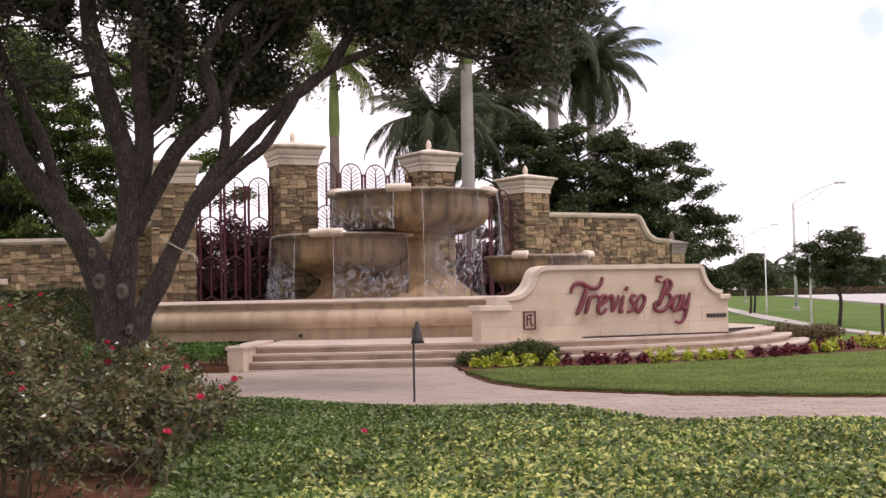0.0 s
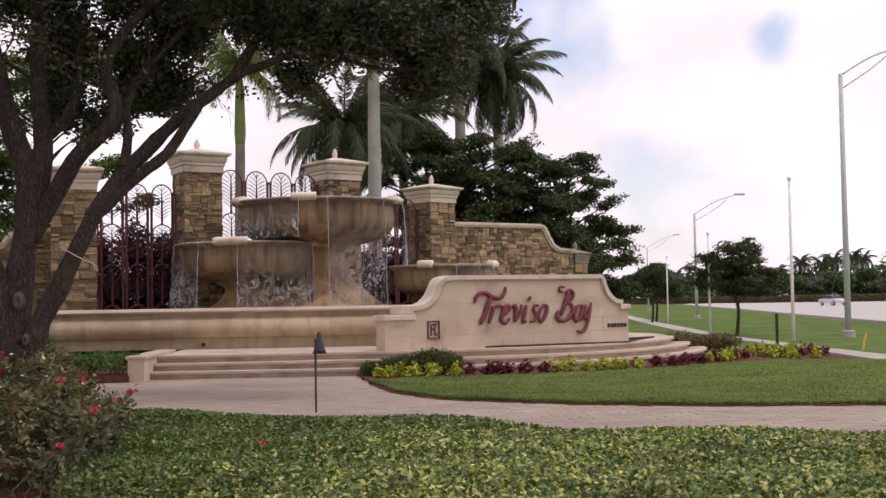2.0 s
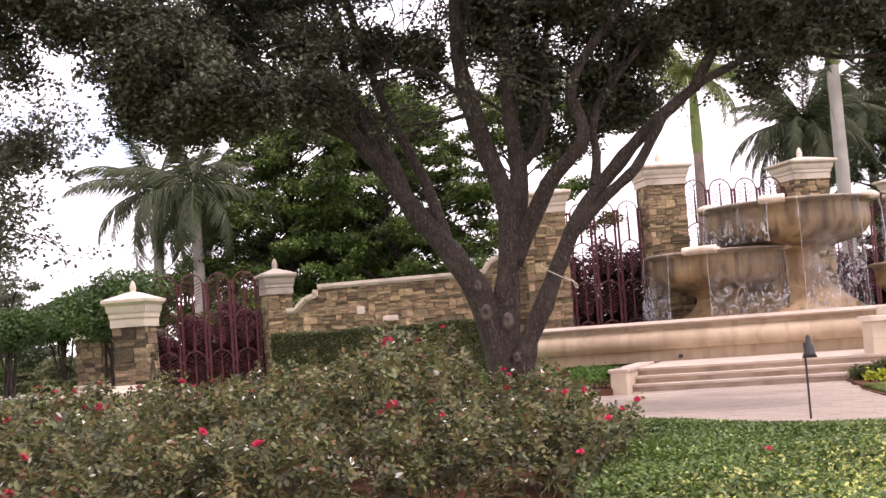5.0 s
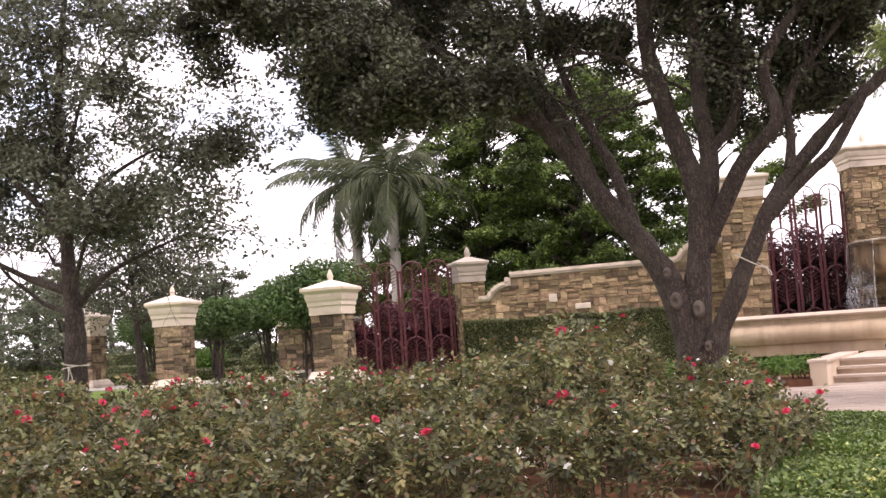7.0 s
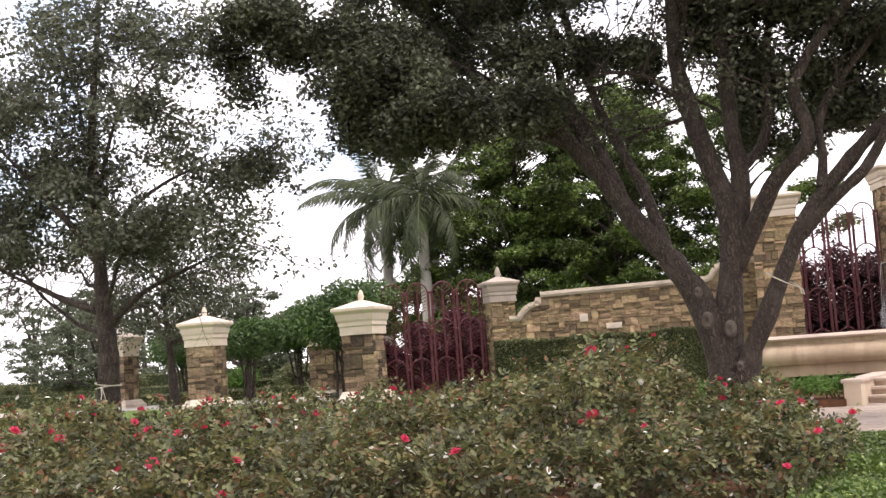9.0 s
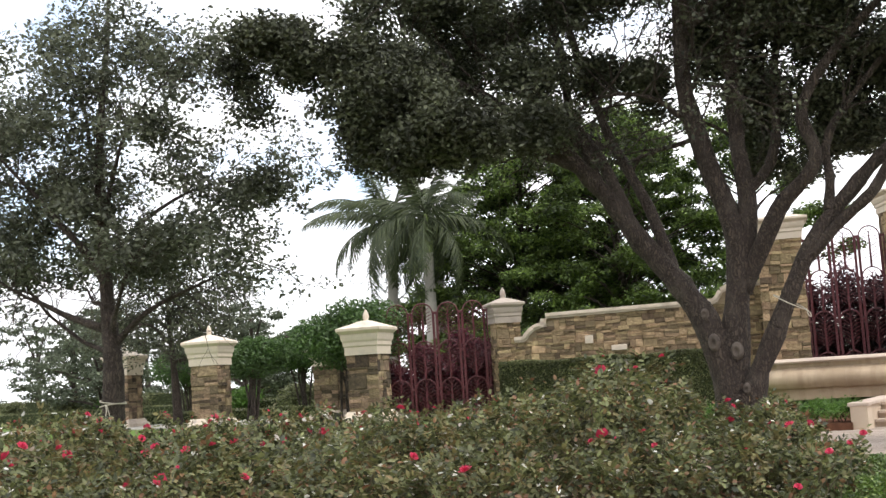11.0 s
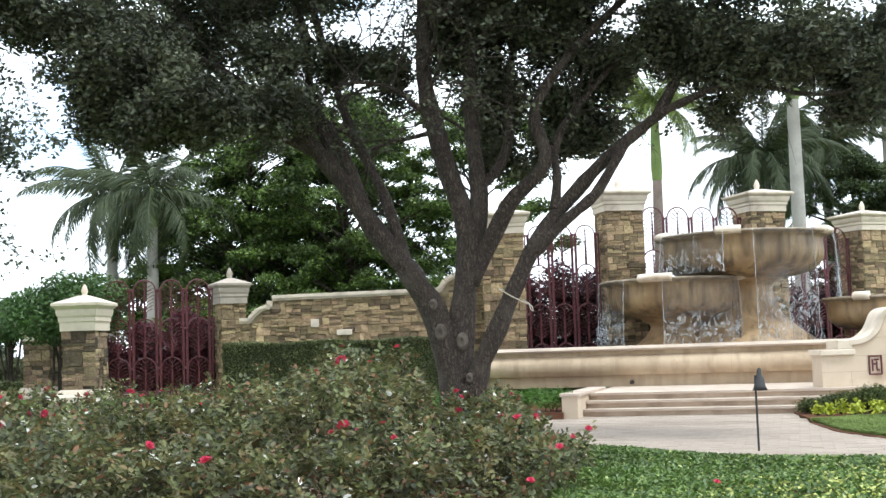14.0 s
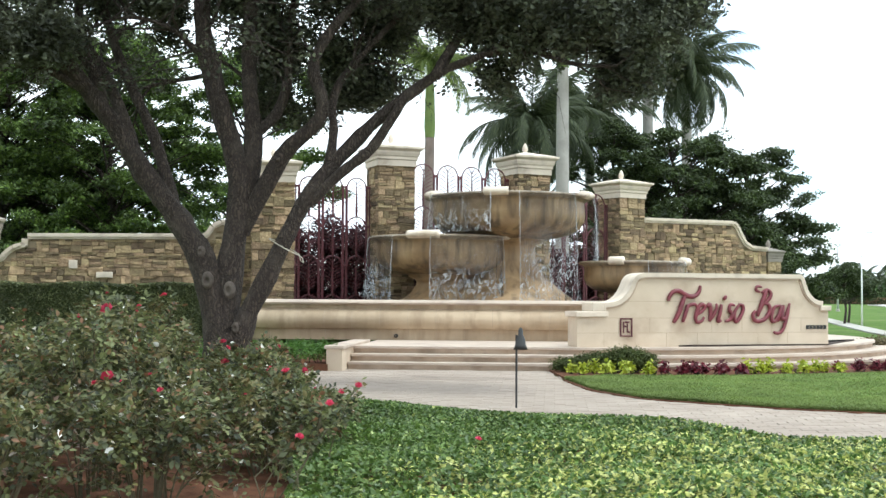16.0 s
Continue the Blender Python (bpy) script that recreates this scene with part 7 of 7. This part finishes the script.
for i, (a, b, d, h) in enumerate((((-36, 35.5), (-19.5, 36.5), 0.8, 0.42), ((-52, 41), (-26, 43), 1.0, 0.7), ((-64, 46), (-20, 52), 1.3, 1.3))):
    hedge("clipped_hedge", a, b, d, h, 14000, 0.11, M_HEDGE, 160 + i, "long clipped green hedge behind the drive", 0.45)
for i in range(9):
    x, y = -30 - 3.4 * i, 41.0 + 0.6 * i
    bush("garden_shrub", x + _b.uniform(-1, 1), y, 0.45, [(0, 0, 0.7, 0.9, 0.7, 0.6), (0.5, 0, 0.9, 0.6, 0.5, 0.5)], 2600, 0.13, M_SHRUB if i % 3 == 1 else M_HEDGE, 640 + i, "loose green garden shrub behind the drive", "shrub", "garden shrubs", 0.5, 4)
for i, (x, y, h) in enumerate(((-40, 50, 7), (-48, 46, 7), (-34, 58, 7.5), (-56, 60, 8), (-43, 43, 5.5), (-52, 52, 8), (-60, 50, 7.5), (-37, 47, 6), (-66, 60, 8.5))):
    layered_tree("far_tree", x, y, 0.4, random_blobs(_r, 10, 2.8, 2.0, 1.2, h * 0.8, 1.25), 4600, 0.24, 170 + i, M_FARLEAF, "loose grey-green tree far behind the drive")
plain_tree("small_tree", -28.9, 32.5, 0.45, 0.2, 2.5, 2.7, 6.2, 0, 0.13, 181, M_OAKLEAF, "slim dark-leaved tree by the drive", 3, 0.0, 1.0, 8, 90, 0.42)

sheet("drive", [(-60, 29.6), (-24.5, 30.2), (-18.2, 28.4), (-17.8, 30.6), (-24.5, 34.0), (-60, 36.0)], 0.3, 0.50, M_CONC, "pale entrance drive between the pillars", "drive")


# ---- fixtures ----
def fallen_bloom(x, y, z):
    t = thing("fallen_bloom", pose(x, y, z, 20, 10, 30), "faded red rose bloom lying on the ground cover", "flower")
    ob = part("petals", FLOWER, M_ROSE, t)
    ob.matrix_basis = Matrix.Scale(0.7, 4)
    return t


fallen_bloom(-0.86, 10.46, 0.3)


def drain_pipe(x, y, z):
    """A short dark spout low on the pool wall."""
    t = thing("drain_spout", pose(x, y, z, 90, 0, 0), "short dark drain spout on the pool wall", "spout")
    bm = bmesh.new()
    lathe(bm, [(0.02, 0.12), (0.045, 0.12), (0.045, -0.06), (0.06, -0.06), (0.06, -0.08)], 12)
    part("pipe", bm, M_BLACK, t, "", True)
    return t


drain_pipe(-4.0, 29.28, LAND + 0.1)


def utility_box(x, y, z):
    t = thing("utility_box", pose(x, y, z, 0, 0, 8), "small dark box on a post beside the pillar", "utility box")
    part("post", box(bmesh.new(), -0.03, 0.03, -0.03, 0.03, -0.1, 0.2, 0.005), M_BLACK, t)
    part("case", box(bmesh.new(), -0.1, 0.1, -0.06, 0.06, 0.1, 0.3, 0.02), M_BLACK, t)
    return t


utility_box(-18.12, 26.5, 0.48)


def path_light(x, y, z):
    t = thing("path_light", pose(x, y, z), "dark bronze path light with a tulip shade on a thin stake", "path light")
    bm = bmesh.new()
    tube(bm, [(0, 0, -0.1), (0, 0, 1.0)], 0.015, 10)
    part("stake", bm, M_BLACK, t)
    bm = bmesh.new()
    lathe(bm, [(0.012, 0.30), (0.03, 0.27), (0.035, 0.20), (0.06, 0.15), (0.075, 0.06), (0.10, 0.0), (0.085, 0.005), (0.06, 0.06), (0.045, 0.15)], 18)
    bmesh.ops.translate(bm, verts=bm.verts, vec=(0.055, 0, 0.80))
    part("shade", bm, M_BLACK, t, "dark bell-shaped shade", True)
    return t


path_light(-0.72, 16.75, 0.0)


def pole(name, x, y, z, h, r0, r1, mat, label, category):
    t = thing(name, pose(x, y, z), label, category)
    bm = bmesh.new()
    tube(bm, [(0, 0, -0.1), (0, 0, h * 0.5), (0, 0, h)], [r0, (r0 + r1) / 2, r1], 14)
    part("pole", bm, mat, t, "", True)
    return t


for x, y, h in ((10.8, 30.8, 4.45), (13.0, 46.6, 3.9), (16.3, 67.1, 3.7)):
    t = pole("flagpole", x, y, 0, h, 0.048, 0.03, M_WHITE, "plain white flagpole in the grass", "flagpole")
    bm = bmesh.new()
    bmesh.ops.create_uvsphere(bm, u_segments=12, v_segments=8, radius=0.06)
    bmesh.ops.translate(bm, verts=bm.verts, vec=(0, 0, h + 0.05))
    part("ball", bm, M_WHITE, t, "", True)
    tagged(t, group="flagpoles")


def street_lamp(x, y, h, arm, rot):
    z = float(rise(x, y))
    t = pole("street_lamp", x, y, z, h, 0.115, 0.075, M_GALV, "tall galvanised street lamp with a trussed arm", "street lamp")
    t.matrix_basis = pose(x, y, z, 0, 0, rot)
    tagged(t, group="street lamps")
    bm = bmesh.new()
    lathe(bm, [(0.24, -0.1), (0.24, 0.22), (0.15, 0.26)], 14)
    part("base", bm, M_CONC, t)
    bm = bmesh.new()
    up = smooth_line([(0, 0, h - 0.05), (arm * 0.5, 0, h + arm * 0.26), (arm, 0, h + arm * 0.42)], 4)
    lo = smooth_line([(0, 0, h - 0.55), (arm * 0.5, 0, h + arm * 0.10), (arm * 0.8, 0, h + arm * 0.33)], 4)
    tube(bm, up, 0.032, 8)
    tube(bm, lo, 0.025, 8)
    arm_part = part("arm", bm, M_GALV, t, "", True)
    bm = bmesh.new()
    box(bm, arm - 0.1, arm + 0.65, -0.13, 0.13, h + arm * 0.42 - 0.05, h + arm * 0.42 + 0.09, 0.04)
    part("lamp_head", bm, M_GALV, arm_part)
    return t


street_lamp(16.8, 42.4, 9.4, 2.6, 12)
street_lamp(22.1, 82.8, 7.3, 3.1, 8)
street_lamp(31.6, 140.0, 7.4, 3.4, 8)
street_lamp(115.0, 250.0, 8.6, 3.6, 192)

for i, (x, y, s) in enumerate(((14.0, 46.5, 0.86), (17.9, 77.0, 0.85), (16.5, 72.0, 0.8))):
    layered_tree("street_tree", x, y, 0, [(-0.9 * s, 0, 2.8 * s, 1.1, 0.9, 0.75), (0.7 * s, 0.2, 2.6 * s, 1.2, 0.9, 0.85), (0, 0, 3.4 * s, 1.2, 1.0, 0.7), (1.6 * s, 0, 2.4 * s, 0.8, 0.6, 0.6), (-1.5 * s, 0, 3.1 * s, 0.7, 0.6, 0.5), (0.3 * s, 0, 3.9 * s, 0.8, 0.7, 0.45)], 15000, 0.12, 200 + i, M_FICUS, "small spreading street tree in the verge", 0.09)


def marker_posts():
    t = thing("marker_post", pose(11.1, 33.0, 0), "short weathered post by the pavement", "post")
    part("post", box(bmesh.new(), -0.035, 0.035, -0.035, 0.035, -0.1, 0.95, 0.01), M_BARK, t)
    part("cap", box(bmesh.new(), -0.042, 0.042, -0.042, 0.042, 0.95, 1.0, 0.01), M_IRON, t)
    t = thing("marker_stake", pose(13.3, 32.5, 0, 0, 12, 0), "slanting yellow marker stake in the grass", "stake")
    part("stake", box(bmesh.new(), -0.03, 0.03, -0.02, 0.02, -0.1, 0.45, 0.008), M_YELLOW, t)


M_YELLOW = material("yellow_plastic", (0.6, 0.42, 0.02), (0.7, 0.5, 0.04), 3.0, 0.5, 0.05, 40)
marker_posts()

# far side of the road: rusty hedge, palms and woods
_f = np.random.default_rng(8)
M_RUST = leaf_material("rusty_leaves", (0.10, 0.05, 0.03), (0.2, 0.11, 0.06), 0.2, 0.7)
hedge("median_hedge", (58, 288), (140, 196), 3.0, 1.4, 9000, 0.6, M_RUST, 180, "long rusty brown hedge along the road", 0.0)
for i in range(20):
    a, r = radians(13 + 14 * i / 19 + _f.uniform(-0.4, 0.4)), 325 + _f.uniform(-8, 25)
    palm(r * math.sin(a), r * math.cos(a), 0.0, _f.uniform(5.5, 8.0) + 3.0 * (i > 8), 0.35, 22, 700 + i, 1.75, 0.8, "far_palm", "drooping palm in the far row across the road", -30, LIMP)
for i in range(16):
    a, r = radians(5 + 25 * i / 15), 365 + _f.uniform(-8, 8)
    layered_tree("far_tree", r * math.sin(a), r * math.cos(a), 0.0, random_blobs(_f, 8, 7, 4.0, 1.2, 7.0 + 2 * _f.random(), 4.5), 2200, 1.2, 800 + i, M_OAKLEAF2, "tree in the far woods across the road")
for i in range(18):
    f = i / 17
    x, y = 30 - 230 * f, 330 - 90 * f + _f.uniform(-10, 10)
    layered_tree("far_tree", x, y, 0.2, random_blobs(_f, 8, 7, 3.0, 1.0, 8, 4), 1600, 1.1, 850 + i, M_OAKLEAF2, "tree in the distant woods")


for i in range(14):
    a, r = radians(14 + 14 * i / 13), 300 + _f.uniform(-6, 6)
    layered_tree("far_tree", r * math.sin(a), r * math.cos(a), 0.0, random_blobs(_f, 7, 5, 3.0, 1.0, 4.5 + 3.0 * _f.random() + (2.0 if i > 6 else 0.0), 3.2), 2200, 0.85, 900 + i, M_ROUND if i % 3 else M_FARLEAF, "leafy green tree behind the far hedge")


def lathe_disc():
    bm = bmesh.new()
    lathe(bm, [(0.02, -0.12), (0.2, -0.115), (0.2, 0.115), (0.02, 0.12)], 14)
    bmesh.ops.rotate(bm, verts=bm.verts, matrix=Matrix.Rotation(math.pi / 2, 3, "X"))
    return bm


def parked_car(x, y, rot):
    """A silver saloon far down the road."""
    t = thing("car", pose(x, y, float(rise(x, y)) + 0.03, 0, 0, rot), "silver saloon car on the pale road", "car")
    bm = prism(bmesh.new(), [(-2.2, 0.35), (-2.25, 0.7), (-2.1, 0.86), (-1.1, 0.98), (1.5, 1.0), (2.15, 0.94), (2.25, 0.7), (2.2, 0.35)], -0.88, 0.88)
    bmesh.ops.bevel(bm, geom=list(bm.edges), offset=0.06, segments=2, affect="EDGES")
    part("body", bm, M_CAR, t)
    bm = prism(bmesh.new(), [(-1.15, 0.96), (-0.4, 1.4), (0.85, 1.42), (1.65, 0.98)], -0.76, 0.76)
    part("cabin", bm, M_BLACK, t, "dark glazed cabin")
    part("roof", box(bmesh.new(), -0.45, 0.9, -0.7, 0.7, 1.39, 1.45, 0.02), M_CAR, t)
    wm = bmesh.new()
    lathe(wm, [(0.0, -0.1), (0.3, -0.1), (0.33, -0.06), (0.33, 0.06), (0.3, 0.1), (0.0, 0.1)], 18)
    bmesh.ops.rotate(wm, verts=wm.verts, matrix=Matrix.Rotation(math.pi / 2, 3, "X"))
    wm = finish(wm, "wheel", M_BLACK)
    for wx in (-1.35, 1.4):
        for wy in (-0.82, 0.82):
            wh = part("wheel", wm, M_BLACK, t)
            wh.location = (wx, wy, 0.33)
            part("rim", lathe_disc(), M_GALV, wh)
    for wy in (-0.62, 0.62):
        part("headlight", box(bmesh.new(), -2.27, -2.15, wy - 0.18, wy + 0.18, 0.64, 0.78, 0.03), M_GALV, t)
    return t


parked_car(62.6, 164, 103)


# ---- pavers of the path ----
def in_outline(x, y, pts):
    inside, j = False, len(pts) - 1
    for i in range(len(pts)):
        (x0, y0), (x1, y1) = pts[i], pts[j]
        if (y0 > y) != (y1 > y) and x < (x1 - x0) * (y - y0) / (y1 - y0) + x0:
            inside = not inside
        j = i
    return inside


def pavers():
    """Running bond, a little uneven; the stretch by the lawn's tip is laid piece by piece."""
    rng = np.random.default_rng(41)
    edge = [(-7.5, 12.2), (14, 9.6), (14, 15.0), (9, 15.6), (5.6, 16.2), (4.3, 16.5), (2.9, 17.1), (1.1, 18.4), (0.4, 20.0), (-0.1, 22.6), (-0.35, 24.9), (-7.5, 24.9)]
    w, d, gap = 0.30, 0.20, 0.005
    me = bpy.data.meshes.new("paver")
    e = 0.006
    v = [(-w / 2 + gap / 2, -d / 2 + gap / 2, -0.05), (w / 2 - gap / 2, -d / 2 + gap / 2, -0.05), (w / 2 - gap / 2, d / 2 - gap / 2, -0.05), (-w / 2 + gap / 2, d / 2 - gap / 2, -0.05)]
    v += [(x, y, -0.008) for x, y, _ in v] + [(x - math.copysign(e, x), y - math.copysign(e, y), 0.0) for x, y, _ in v]
    f = [(8, 9, 10, 11)] + [(k, (k + 1) % 4, 4 + (k + 1) % 4, 4 + k) for k in range(4)] + [(4 + k, 4 + (k + 1) % 4, 8 + (k + 1) % 4, 8 + k) for k in range(4)]
    me.from_pydata(v, [], f)
    me.materials.append(M_PAVER)
    V, Fc = [], []
    count = 0
    row = 0
    y = 9.7
    base = np.array(v)
    fa = np.array(f)
    while y < 24.9:
        x = -7.4 + (w / 2 if row % 2 else 0)
        while x < 14:
            if in_outline(x, y, edge):
                z = 0.0 + rng.uniform(-0.004, 0.004)
                if count < 300 and -3.0 < x < 0.6 and 17.0 < y < 22.0:
                    ob = new("paver", me)
                    ob.parent = PATH_BED
                    ob.location = (x, y, z)
                    count += 1
                else:
                    Fc.append(fa + len(V) * 12)
                    V.append(base + np.array([x, y, z]))
            x += w
        y += d
        row += 1
    mj = bpy.data.meshes.new("pavers")
    mj.from_pydata(np.concatenate(V).tolist(), [], np.concatenate(Fc).tolist())
    mj.materials.append(M_PAVER2)
    ob = new("pavers", mj)
    ob.parent = PATH_BED
    tagged(ob, kind="stuff")


pavers()
